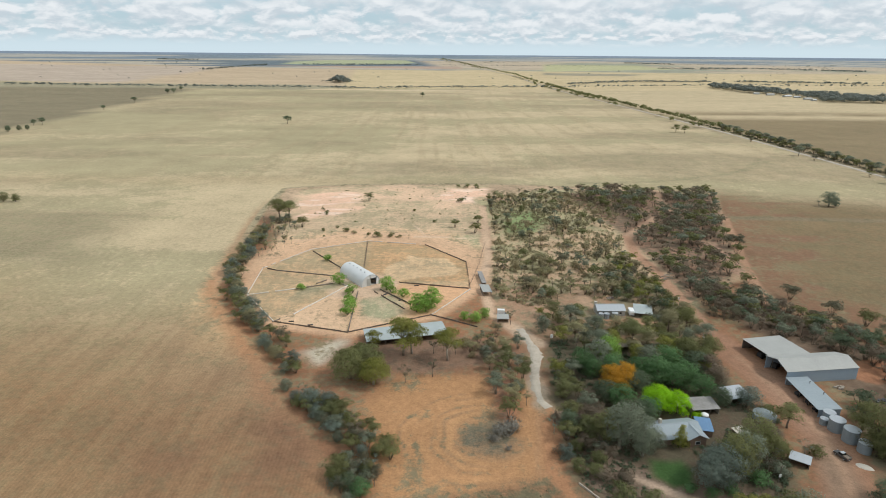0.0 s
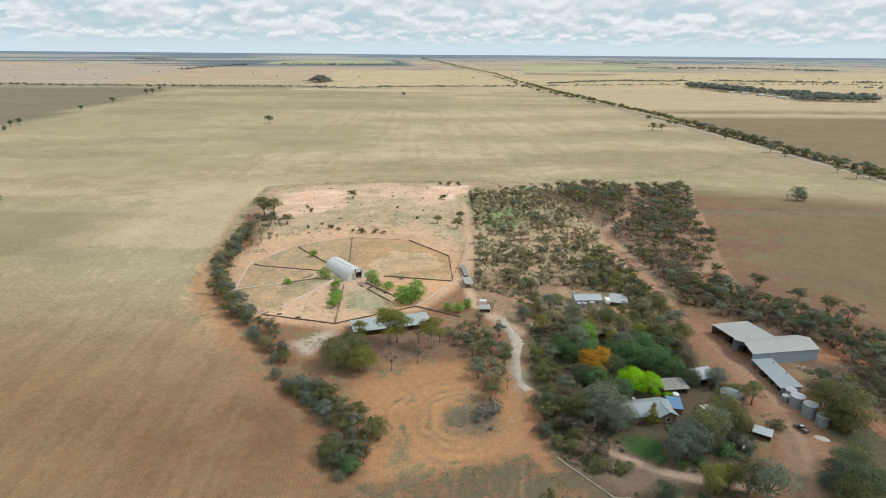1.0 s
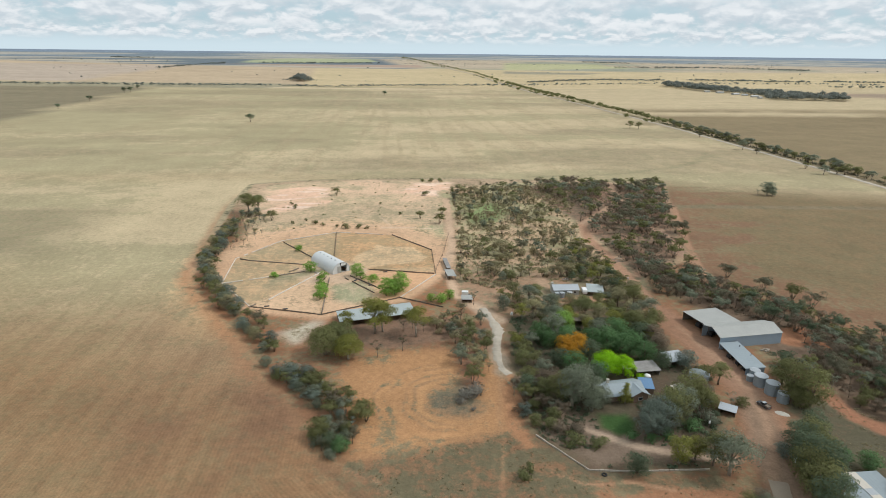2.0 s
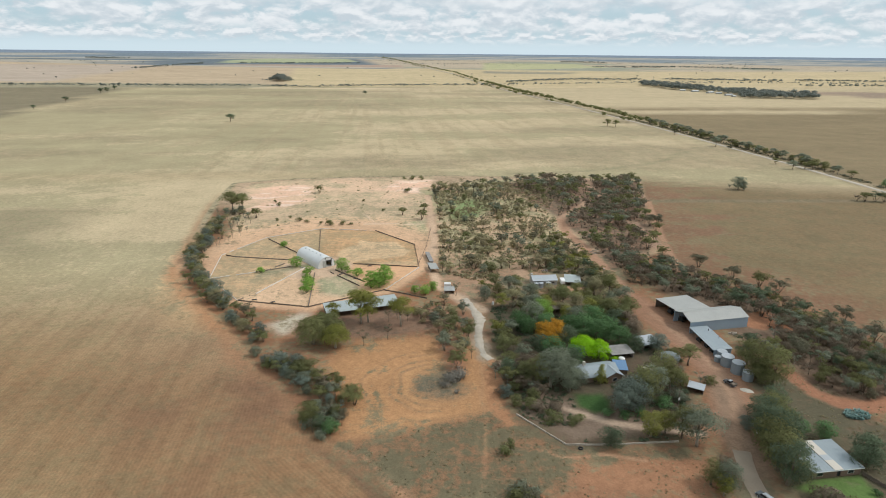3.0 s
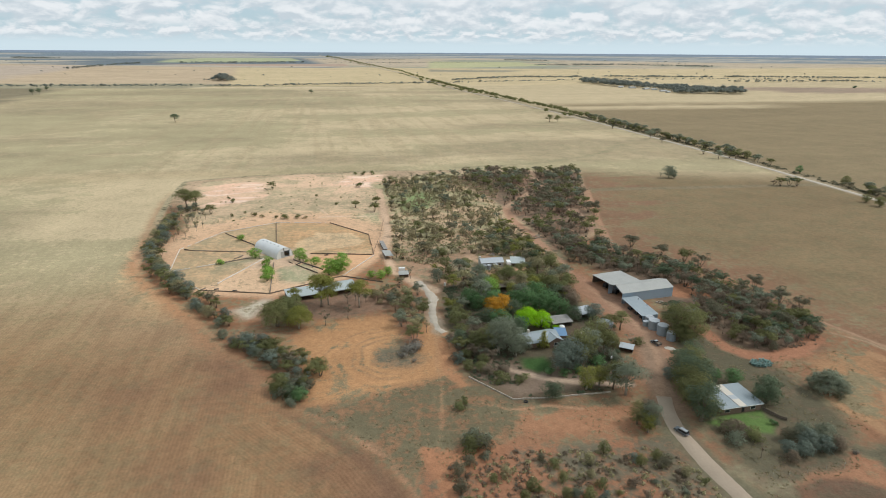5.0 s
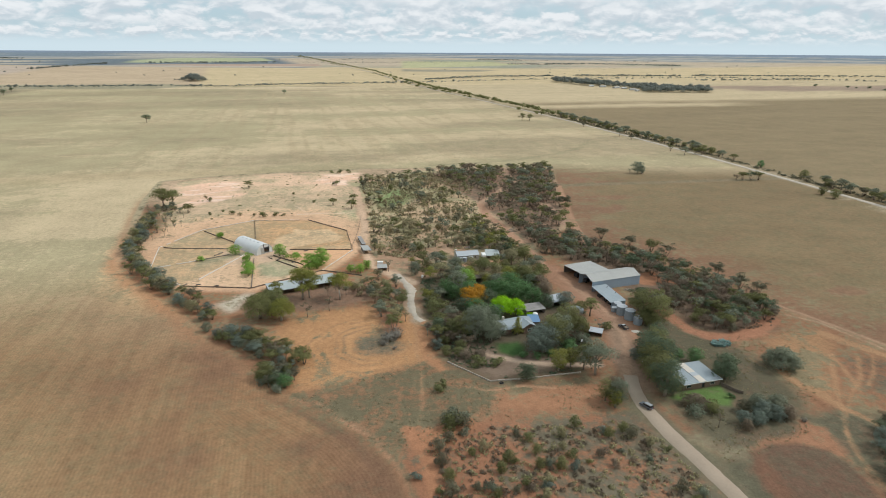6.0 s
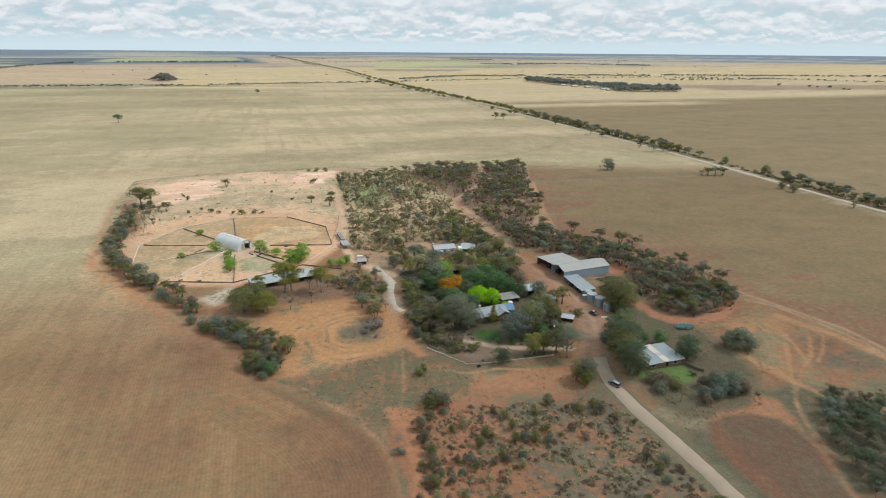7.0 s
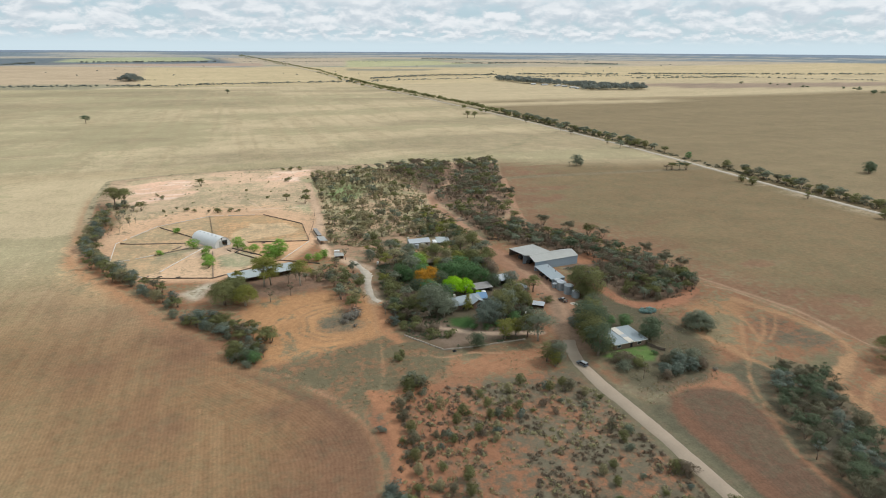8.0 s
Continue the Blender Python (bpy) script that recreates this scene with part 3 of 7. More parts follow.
# red wheel tracks and scraped strips
def track(line, width, bare=(0.36, 0.205, 0.12), plant=DRY, amount=0.06, soft=1.5, k=1.0):
    lay(k * smooth(width + soft, width - soft, away(X, Y, line) + 0.25 * wob), bare, plant, amount)


lay(smooth(5.5, 1.5, away(X, Y, WHITE_PATH) + wob), (0.37, 0.285, 0.195), DRY, 0.3)
track([(30, 250), (35, 240), (40, 232)], 4.0, (0.48, 0.345, 0.23), amount=0.1, soft=3)
track(MALLEE_TRACK[:5], 3.2, (0.44, 0.28, 0.175), amount=0.15)
track(MALLEE_TRACK[4:], 3.4, (0.41, 0.235, 0.142))
# yard tracks a touch darker, cloud shade worked into their colour
track([(119, 238), (122, 215), (125, 190), (124, 165), (118, 146), (112, 132)], 7.5, (0.315, 0.172, 0.102), amount=0.08, soft=3)
track([(127, 205), (126, 172)], 7.0, (0.33, 0.19, 0.118), amount=0.06, soft=3)
track([(120, 160), (116, 144), (109, 128), (106, 112)], 5.0, (0.285, 0.185, 0.118), amount=0.05, soft=3)
track([(121, 222), (124, 196), (124.5, 168), (119, 148), (112, 133), (104, 120)], 1.3, (0.40, 0.245, 0.15), amount=0.05, soft=1.2, k=0.6)
track([(165, 208), (174, 216), (176, 205)], 6.0, (0.36, 0.17, 0.09))
track([(148, 185), (151, 165), (152, 150), (157, 143), (166, 140), (182, 143), (196, 152)], 3.4, (0.36, 0.17, 0.095))
track([(205, 185), (214, 158), (227, 117), (227, 76)], 1.0, (0.36, 0.225, 0.135), amount=0.2, soft=0.95)
track([(33, 181), (31, 168), (28.5, 155), (28, 141), (25, 124)], 0.7, (0.41, 0.232, 0.12), amount=0.25, soft=1.0, k=0.7)
track([(37, 182), (34, 166), (33, 150), (36, 140)], 2.2, (0.40, 0.20, 0.10), amount=0.25, soft=2.0)
track([(25.5, 140), (23.2, 130), (24.6, 120), (21, 108), (17.6, 92)], 0.5, (0.35, 0.19, 0.105), amount=0.3, soft=0.9, k=0.55)
lay(smooth(-2, 3, inside(X, Y, [(20, 106), (30, 101), (42, 108), (30, 96), (19, 92)]) + 1.2 * wob), (0.36, 0.172, 0.088), DRY, 0.12)
lay(smooth(-3, 3, inside(X, Y, [(52, 118), (88, 116), (92, 108), (70, 106), (50, 108)]) + 1.6 * wob), (0.33, 0.165, 0.087), DRY, 0.25)
track([(17, 104), (20, 87), (18.5, 68), (15, 48), (10, 10)], 2.2, (0.37, 0.175, 0.09), amount=0.08)
track([(40, 127), (50, 121), (62, 122), (74, 118)], 0.8, (0.38, 0.22, 0.125), amount=0.15, soft=0.8)
track([(-20, 131), (-12, 125.4), (-2, 112), (4.5, 103), (10, 90), (13.5, 72), (12.5, 58), (10, 44)], 0.9, (0.36, 0.205, 0.115), amount=0.15, soft=0.8)
track([(30, 468), (28, 402), (26, 344), (20, 300), (22, 262), (30, 248)], 2.6, (0.57, 0.385, 0.245), amount=0.05)
track([(56, 148), (62, 143.5), (70.5, 138), (78, 135), (98, 130)], 1.3, (0.42, 0.30, 0.205), amount=0.03, soft=0.8)
track([(97, 256), (84, 254), (70, 254), (60, 247)], 3.2, (0.42, 0.235, 0.135), amount=0.12)
track([(173, 377), (171, 344), (169, 322)], 5.0, (0.40, 0.245, 0.16), amount=0.25)
track([(214, 441), (196, 390), (175, 324), (160, 276)], 2.5, (0.38, 0.22, 0.13), amount=0.2)
track([(81, 331), (74, 312), (70, 296), (71, 274)], 3.0, (0.46, 0.30, 0.185), amount=0.25, soft=3)
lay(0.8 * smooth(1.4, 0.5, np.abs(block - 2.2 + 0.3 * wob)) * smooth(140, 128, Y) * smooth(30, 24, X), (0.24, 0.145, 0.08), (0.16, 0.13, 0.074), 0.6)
lay(smooth(-4, 4, inside(X, Y, [(106, 62), (112, 78), (135, 82), (162, 84), (186, 72), (152, 46), (142, 30), (137, -10), (106, -10)]) + wob), (0.165, 0.115, 0.07), (0.125, 0.108, 0.066), 0.6)
scrape = inside(X, Y, [(177, 134), (192, 139), (209, 136), (206, 124), (194, 113), (182, 104), (174, 92), (166, 95), (165, 106), (170, 118)])
lay(smooth(-6, 6, scrape + 1.6 * wob), (0.36, 0.20, 0.10), DRY, 0.28 + 0.4 * smooth(0.45, 0.65, vnoise(X, Y, 13, 89)))
lay(smooth(-6, 6, inside(X, Y, [(198, 118), (212, 112), (219, 92), (212, 80), (200, 80), (186, 92), (188, 106)]) + 1.3 * wob), (0.255, 0.13, 0.072), (0.15, 0.12, 0.076), 0.5)
lay(smooth(-5, 5, inside(X, Y, [(196, 80), (210, 78), (205, 66), (192, 60), (186, 70)]) + 1.3 * wob), (0.20, 0.145, 0.085), OLIVE, 0.6)
lay(smooth(-4, 4, inside(X, Y, [(186, 52), (206, 57), (230, 60), (232, 20), (190, 20), (178, 30), (181, 42)]) + wob), (0.30, 0.155, 0.085), DRY, 0.35)
ORANGE = (0.40, 0.23, 0.118)
for width, line in ((2.0, [(165, 109), (165, 102), (167.5, 94), (168, 84), (171, 76), (173, 68)]), (2.6, [(208, 135), (213.4, 122), (218, 110), (219.5, 97)]), (1.6, [(219.5, 97), (219, 84), (213, 75), (204, 70), (194, 66.5)]), (2.6, [(206, 72), (200, 67), (190, 63), (184, 58), (182, 50), (180, 43)]),
                    (0.7, [(196, 118), (179, 99), (168, 85), (159, 75), (152, 64.6), (147, 54.6), (145.5, 44.7)]), (0.6, [(206, 115), (192, 100), (181, 93), (167, 82), (158, 73), (151, 61), (147, 50)]), (0.5, [(211.4, 113), (199, 101), (190, 95)]), (0.5, [(196, 118), (186, 96), (172, 76)]), (1.3, [(180, 43), (188, 49), (207, 56)]), (1.0, [(180, 43), (178, 34), (172, 20)]), (0.45, [(161, 122), (161, 105)])):
    track(line, width, ORANGE, amount=0.2, soft=1.4 if width > 0.9 else 0.8, k=0.8 if width > 0.9 else 0.6)
track([(207, 155), (215, 146), (221.5, 120), (223.5, 103), (221, 86)], 0.6, (0.36, 0.25, 0.15), amount=0.2, soft=0.95)
# small ploughed paddock by the drive
paddock = inside(X, Y, [(119, 70), (128, 73), (137, 71.5), (144, 66), (145.5, 58), (143, 48.4), (138, 38.6), (134.5, 32), (133.5, 24), (132, 8), (127, -12), (112, -12), (110.5, 8), (111.2, 19.7), (112.1, 31), (111.5, 42.7), (112.6, 53), (114.5, 62)])
lay(smooth(-2, 2, inside(X, Y, [(118, 71), (128, 75), (138, 74.5), (148, 82), (153, 77), (149, 66), (146, 56), (144, 47), (139.5, 38), (137, 31), (136, 22), (134.5, 6), (131, 8), (140, 60)]) + 0.4 * wob), (0.33, 0.165, 0.09), DRY, 0.2)
lay(smooth(-1.8, 1.8, paddock + 0.3 * wob), (0.155, 0.092, 0.058), (0.145, 0.103, 0.064), 0.5, 0.45)
lay(smooth(5, 1, np.abs(paddock - 3 + 0.4 * wob)) * smooth(126, 118, X), (0.19, 0.10, 0.06), (0.165, 0.105, 0.062), 0.3)
lay(smooth(-1.5, 1.5, -paddock) * smooth(4.0, 2.5, np.abs(X - 107.5 + 0.3 * wob)) * smooth(72, 62, Y), (0.155, 0.125, 0.08), (0.13, 0.115, 0.07), 0.75)
# lawn
lay(smooth(-1.2, 1.2, inside(X, Y, [(112, 103), (120, 106), (135, 107), (134, 98), (130, 94), (120, 97)]) + 0.15 * wob), (0.15, 0.15, 0.07), (0.115, 0.175, 0.05), 0.9)
# dry pale grass along the drive
drive_d = away(X, Y, DRIVE)
lay(smooth(8.0, 4.5, drive_d + 0.8 * wob) * smooth(115, 100, Y), (0.175, 0.135, 0.083), (0.165, 0.142, 0.085), 0.55)
lay(smooth(-3, 2, inside(X, Y, [(107, 80), (112, 75), (119, 72), (116, 67), (109, 69)]) + wob), (0.20, 0.155, 0.095), (0.26, 0.22, 0.13), 0.5)
lay(smooth(8, 6, away(X, Y, HIGHWAY) + 0.4 * wob), (0.40, 0.31, 0.20), DRY, 0.45, 0.0)
lay(smooth(3.2, 1.6, np.abs(inside(X, Y, BLOCK) + 3 + 0.2 * wob)) * smooth(330, 420, Y) * smooth(110, 60, X), (0.40, 0.32, 0.19), OLIVE, 0.4, 0.0)

# earth and cover colours: a little duller than pure ochre, haze blue mixed in
soil *= np.array([0.97, 1.0, 1.06])
cover_col *= np.array([0.97, 1.0, 1.06])
# rows run parallel to the edge of the block; eastern and northern ones run straight
row_d = np.where(paddock > -3, paddock * 1.0, row_d)
relief = 0.12 * (vnoise(X, Y, 30, 91) - 0.5) + 0.25 * smooth(0, 4, block) * (vnoise(X, Y, 9, 95) - 0.5) * smooth(2500, 1500, R)
relief *= smooth(-2.0, 6.0, drive_d - 4) * smooth(0.0, 4.0, away(X, Y, WHITE_PATH) - 3)
gz = lie(X, Y) + relief
nx, ny = len(gx), len(gy)
ids = np.arange(N).reshape(ny, nx)
quads = np.stack([ids[:-1, :-1], ids[:-1, 1:], ids[1:, 1:], ids[1:, :-1]], -1).reshape(-1, 4)
me = bpy.data.meshes.new("ground")
me.vertices.add(N)
me.vertices.foreach_set("co", np.stack([X, Y, gz], -1).astype(np.float32).ravel())
me.loops.add(quads.size)
me.loops.foreach_set("vertex_index", quads.astype(np.int32).ravel())
me.polygons.add(len(quads))
me.polygons.foreach_set("loop_start", np.arange(0, quads.size, 4, dtype=np.int32))
me.update(calc_edges=True)
me.polygons.foreach_set("use_smooth", np.ones(len(quads), bool))
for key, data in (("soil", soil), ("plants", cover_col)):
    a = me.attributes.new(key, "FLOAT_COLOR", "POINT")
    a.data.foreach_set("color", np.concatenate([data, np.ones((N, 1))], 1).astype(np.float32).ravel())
for key, data in (("amount", cover_amt), ("rows", rows_amt * smooth(520, 160, np.hypot(X, Y + 80))), ("row_distance", row_d)):
    a = me.attributes.new(key, "FLOAT", "POINT")
    a.data.foreach_set("value", data.astype(np.float32))
ground = tagged(new("ground", me), "red earth and straw-coloured stubble plain", "ground", kind="structure")


def ground_material():
    """Earth with a patchy cover of dry plants, wheel marks and sown rows."""
    m = bpy.data.materials.new("earth_and_stubble")
    m.use_nodes = True
    t = m.node_tree
    bsdf = t.nodes["Principled BSDF"]
    bsdf.inputs["Roughness"].default_value = 0.95
    bsdf.inputs["Specular IOR Level"].default_value = 0.1

    def attr(name, socket):
        n = t.nodes.new("ShaderNodeAttribute")
        n.attribute_name = name
        return n.outputs[socket]

    def noise_at(size, detail=5.0, rough=0.6, stretch=(1, 1, 1)):
        co = t.nodes.new("ShaderNodeTexCoord")
        mp = t.nodes.new("ShaderNodeMapping")
        mp.inputs["Scale"].default_value = stretch
        n = t.nodes.new("ShaderNodeTexNoise")
        n.inputs["Scale"].default_value, n.inputs["Detail"].default_value, n.inputs["Roughness"].default_value = 1.0 / size, detail, rough
        t.links.new(co.outputs["Object"], mp.inputs["Vector"])
        t.links.new(mp.outputs[0], n.inputs["Vector"])
        return n.outputs["Fac"]

    def calc(op, a, b=None, c=None):
        n = t.nodes.new("ShaderNodeMath")
        n.operation = op
        for i, v in enumerate((a, b, c)):
            if v is None:
                continue
            if isinstance(v, (int, float)):
                n.inputs[i].default_value = v
            else:
                t.links.new(v, n.inputs[i])
        return n.outputs[0]

    def stretch01(v, lo, hi):
        n = t.nodes.new("ShaderNodeMapRange")
        n.interpolation_type = "SMOOTHSTEP"
        n.inputs["From Min"].default_value, n.inputs["From Max"].default_value = lo, hi
        t.links.new(v, n.inputs["Value"])
        return n.outputs[0]

    # plants stand where the noise is below their amount
    tufts = calc("ADD", calc("MULTIPLY", noise_at(3.2, 6.0, 0.68), 0.55), calc("MULTIPLY", noise_at(14.0, 4.0), 0.45))
    spread = calc("ADD", calc("MULTIPLY", calc("SUBTRACT", tufts, 0.5), 3.0), 0.5)
    plants = stretch01(calc("SUBTRACT", attr("amount", "Fac"), spread), -0.22, 0.22)
    mix = t.nodes.new("ShaderNodeMix")
    mix.data_type = "RGBA"
    t.links.new(plants, mix.inputs["Factor"])
    t.links.new(attr("soil", "Color"), mix.inputs["A"])
    t.links.new(attr("plants", "Color"), mix.inputs["B"])
    # sown rows
    line = calc("SINE", calc("MULTIPLY", calc("ADD", attr("row_distance", "Fac"), calc("MULTIPLY", noise_at(30.0, 2.0), 0.35)), 2 * math.pi / 1.25))
    broad = calc("SINE", calc("MULTIPLY", attr("row_distance", "Fac"), 2 * math.pi / 11.0))
    row = calc("MULTIPLY", calc("ADD", calc("MULTIPLY", line, calc("ADD", 0.55, noise_at(14.0, 3.0))), calc("MULTIPLY", broad, 0.25)), attr("rows", "Fac"))
    # grain at small and large size
    value = calc("ADD", calc("MULTIPLY", calc("SUBTRACT", noise_at(0.8, 5.0, 0.8), 0.5), 0.95), calc("MULTIPLY", calc("SUBTRACT", noise_at(38.0, 5.0), 0.5), 0.42))
    value = calc("ADD", value, calc("MULTIPLY", calc("SUBTRACT", noise_at(2.6, 5.0, 0.7), 0.5), 0.80))
    value = calc("ADD", value, calc("MULTIPLY", calc("SUBTRACT", noise_at(7.0, 4.0, 0.6, (2.2, 0.6, 1)), 0.5), 0.25))
    value = calc("ADD", value, calc("MULTIPLY", calc("SUBTRACT", noise_at(120.0, 4.0, 0.5, (0.45, 1.6, 1)), 0.5), 0.35))
    value = calc("ADD", 1.0, calc("ADD", value, calc("MULTIPLY", row, 0.05)))
    s = t.nodes.new("ShaderNodeVectorMath")
    s.operation = "SCALE"
    t.links.new(mix.outputs["Result"], s.inputs[0])
    t.links.new(value, s.inputs["Scale"])
    t.links.new(s.outputs[0], bsdf.inputs["Base Color"])
    b = t.nodes.new("ShaderNodeBump")
    b.inputs["Strength"].default_value, b.inputs["Distance"].default_value = 0.5, 0.25
    t.links.new(calc("ADD", noise_at(1.1, 5.0, 0.7), calc("MULTIPLY", plants, 0.6)), b.inputs["Height"])
    t.links.new(b.outputs[0], bsdf.inputs["Normal"])
    return m


me.materials.append(ground_material())

# ---------------------------------------------------------------- roads
GRAVEL = material("pale_gravel", (0.345, 0.275, 0.205), 0.95, vary=0.12, grain=(0.7, 7.0), bump=0.3)
CHALK = material("whitish_crushed_stone", (0.46, 0.40, 0.32), 0.95, vary=0.18, grain=(0.7, 5.0), bump=0.3)

SANDY = material("pale_sandy_gravel", (0.45, 0.395, 0.32), 0.95, vary=0.22, grain=(0.7, 4.0), bump=0.3)


def ribbon(line, width, lift, ragged, seed, step=3.0):
    """A low crowned road bed with ragged edges along a line."""
    rng = random.Random(seed)
    pts = []
    for (ax, ay), (bx, by) in zip(line, line[1:]):
        n = max(1, int(math.hypot(bx - ax, by - ay) / step))
        pts += [(ax + (bx - ax) * i / n, ay + (by - ay) * i / n) for i in range(n)]
    pts.append(line[-1])
    for _ in range(3):
        pts = [pts[0]] + [((a[0] + 2 * b[0] + c[0]) / 4, (a[1] + 2 * b[1] + c[1]) / 4) for a, b, c in zip(pts, pts[1:], pts[2:])] + [pts[-1]]
    s = Shape()
    rings = []
    for i, (x, y) in enumerate(pts):
        a, b = pts[max(0, i - 1)], pts[min(len(pts) - 1, i + 1)]
        d = math.hypot(b[0] - a[0], b[1] - a[1])
        px, py = (b[1] - a[1]) / d, -(b[0] - a[0]) / d
        drift = 1 + ragged * 3 * math.sin(i * step * 0.21 + seed) * math.sin(i * step * 0.083 + 2 * seed)
        end = min(1.0, (len(pts) - i) * step / 10.0)
        lift_here = lift * end - 0.14 * (1 - end)
        wl, wr = width / 2 * drift * (1 + rng.uniform(-ragged, ragged)), width / 2 * (1 + rng.uniform(-ragged, ragged))
        z = float(lie(np.array(x), np.array(y)))
        rings.append([(x - px * wl, y - py * wl, z - 0.12), (x - px * wl * 0.9, y - py * wl * 0.9, z + lift_here * 0.6), (x, y, z + lift_here),
                      (x + px * wr * 0.9, y + py * wr * 0.9, z + lift_here * 0.6), (x + px * wr, y + py * wr, z - 0.12)])
    n = len(rings)
    s.add([p for r in rings for p in r], [(j * 5 + k, j * 5 + k + 1, j * 5 + k + 6, j * 5 + k + 5) for j in range(n - 1) for k in range(4)])
    return s


tagged(new("road", ribbon(DRIVE, 5.9, 0.16, 0.05, 1, 2.0).mesh("road", GRAVEL, True)), "pale gravel driveway leading to the homestead", "road", kind="structure")
tagged(new("road_highway", ribbon(HIGHWAY, 5.8, 0.45, 0.06, 2, 12.0).mesh("road_highway", CHALK, True)), "straight pale unsealed country road between fields", "road", kind="structure")
tagged(new("path", ribbon(WHITE_PATH, 3.9, 0.15, 0.26, 3, 1.2).mesh("path", SANDY, True)), "whitish crushed-stone path between trees", "path", kind="structure")

# ---------------------------------------------------------------- buildings
def along(a, b):
    """Heading in degrees from a to b."""
    return math.degrees(math.atan2(b[1] - a[1], b[0] - a[0]))


def post(x, y, z0, z1, w=0.12):
    return Shape().box(x - w / 2, y - w / 2, z0, x + w / 2, y + w / 2, z1)


def ribbed(corners, thick, ribs, lift=0.02):
    """A roof plane of one profiled sheet; its ribs run from the first edge (0-1) to the opposite one (3-2)."""
    a, b, c, d = [Vector(p) for p in corners]
    stops = [0.0]
    w = 0.05 / max((b - a).length, 0.1)
    for i in range(1, ribs):
        t = i / ribs
        stops += [t - 2 * w, t - w, t + w, t + 2 * w]
    stops += [1.0]
    n = len(stops)
    verts = []
    for drop in (0.0, thick):
        for p, q in ((a, b), (d, c)):
            for i, t in enumerate(stops):
                z = lift if 0 < i < n - 1 and (i - 1) % 4 in (1, 2) else 0.0
                verts.append(p.lerp(q, t) + Vector((0, 0, z - drop)))
    faces = [(i, i + 1, n + i + 1, n + i) for i in range(n - 1)] + [(2 * n + i + 1, 2 * n + i, 3 * n + i, 3 * n + i + 1) for i in range(n - 1)]
    faces += [(i + 1, i, 2 * n + i, 2 * n + i + 1) for i in range(n - 1)] + [(n + i, n + i + 1, 3 * n + i + 1, 3 * n + i) for i in range(n - 1)]
    faces += [(0, n, 3 * n, 2 * n), (2 * n - 1, n - 1, 3 * n - 1, 4 * n - 1)]
    return Shape().add(verts, faces)


def gable_building(name, m, w, d, eave, ridge, roof_mat, wall_mat, label, category, over=0.4, roof_label="", door=None, windows=(), open_end=False, chimney=None):
    """Ridge along local x; front towards local -y; origin at the middle of the floor."""
    b = thing(name, m, label, category)
    hw, hd = w / 2, d / 2
    part("wall", Shape().box(-hw, -hd, -0.3, hw, -hd + 0.2, eave), wall_mat, b)
    part("wall", Shape().box(-hw, hd - 0.2, -0.3, hw, hd, eave), wall_mat, b)
    for sx in (-1, 1):
        if open_end and sx == -1:
            continue
        x0, x1 = sorted((sx * hw, sx * (hw - 0.2)))
        y0 = hd - 0.2
        part("wall", Shape().add([(x, y, z) for x in (x0, x1) for y, z in ((-y0, -0.3), (y0, -0.3), (y0, eave), (0, ridge - 0.1), (-y0, eave))],
                                 [(0, 1, 2, 3, 4), (9, 8, 7, 6, 5), (0, 5, 6, 1), (1, 6, 7, 2), (2, 7, 8, 3), (3, 8, 9, 4), (4, 9, 5, 0)]), wall_mat, b)
    k = (ridge - eave) / hd
    ye, ze = hd + over, eave - k * over + 0.08
    ribs = max(4, int(w / 1.5))
    part("roof", ribbed([(-hw - over, -ye, ze), (hw + over, -ye, ze), (hw + over, 0, ridge + 0.08), (-hw - over, 0, ridge + 0.08)], 0.07, ribs), roof_mat, b, roof_label)
    part("roof", ribbed([(hw + over, ye, ze), (-hw - over, ye, ze), (-hw - over, 0, ridge + 0.08), (hw + over, 0, ridge + 0.08)], 0.07, ribs), roof_mat, b, roof_label)
    part("ridge_cap", Shape().prism([(-0.25, ridge + 0.05), (0, ridge + 0.2), (0.25, ridge + 0.05)], -hw - over, hw + over), roof_mat, b).matrix_basis = pose(0, 0, 0, 0, 0, 90)
    if door:
        x, dw, dh = door
        part("door", Shape().box(x - dw / 2, -hd - 0.04, 0, x + dw / 2, -hd + 0.01, dh), DOOR_DARK, b)
    for x, z, ww, wh in windows:
        win = part("window", Shape().box(x - ww / 2 - 0.08, -hd - 0.06, z - 0.08, x + ww / 2 + 0.08, -hd - 0.005, z + wh + 0.08), WHITE, b)
        part("pane", Shape().box(x - ww / 2, -hd - 0.075, z, x + ww / 2, -hd - 0.062, z + wh), GLASS, win)
    if chimney:
        x, y, cw, ch = chimney
        part("chimney", Shape().box(x - cw / 2, y - cw / 2, 0, x + cw / 2, y + cw / 2, ch), RENDER_PALE, b)
    return b


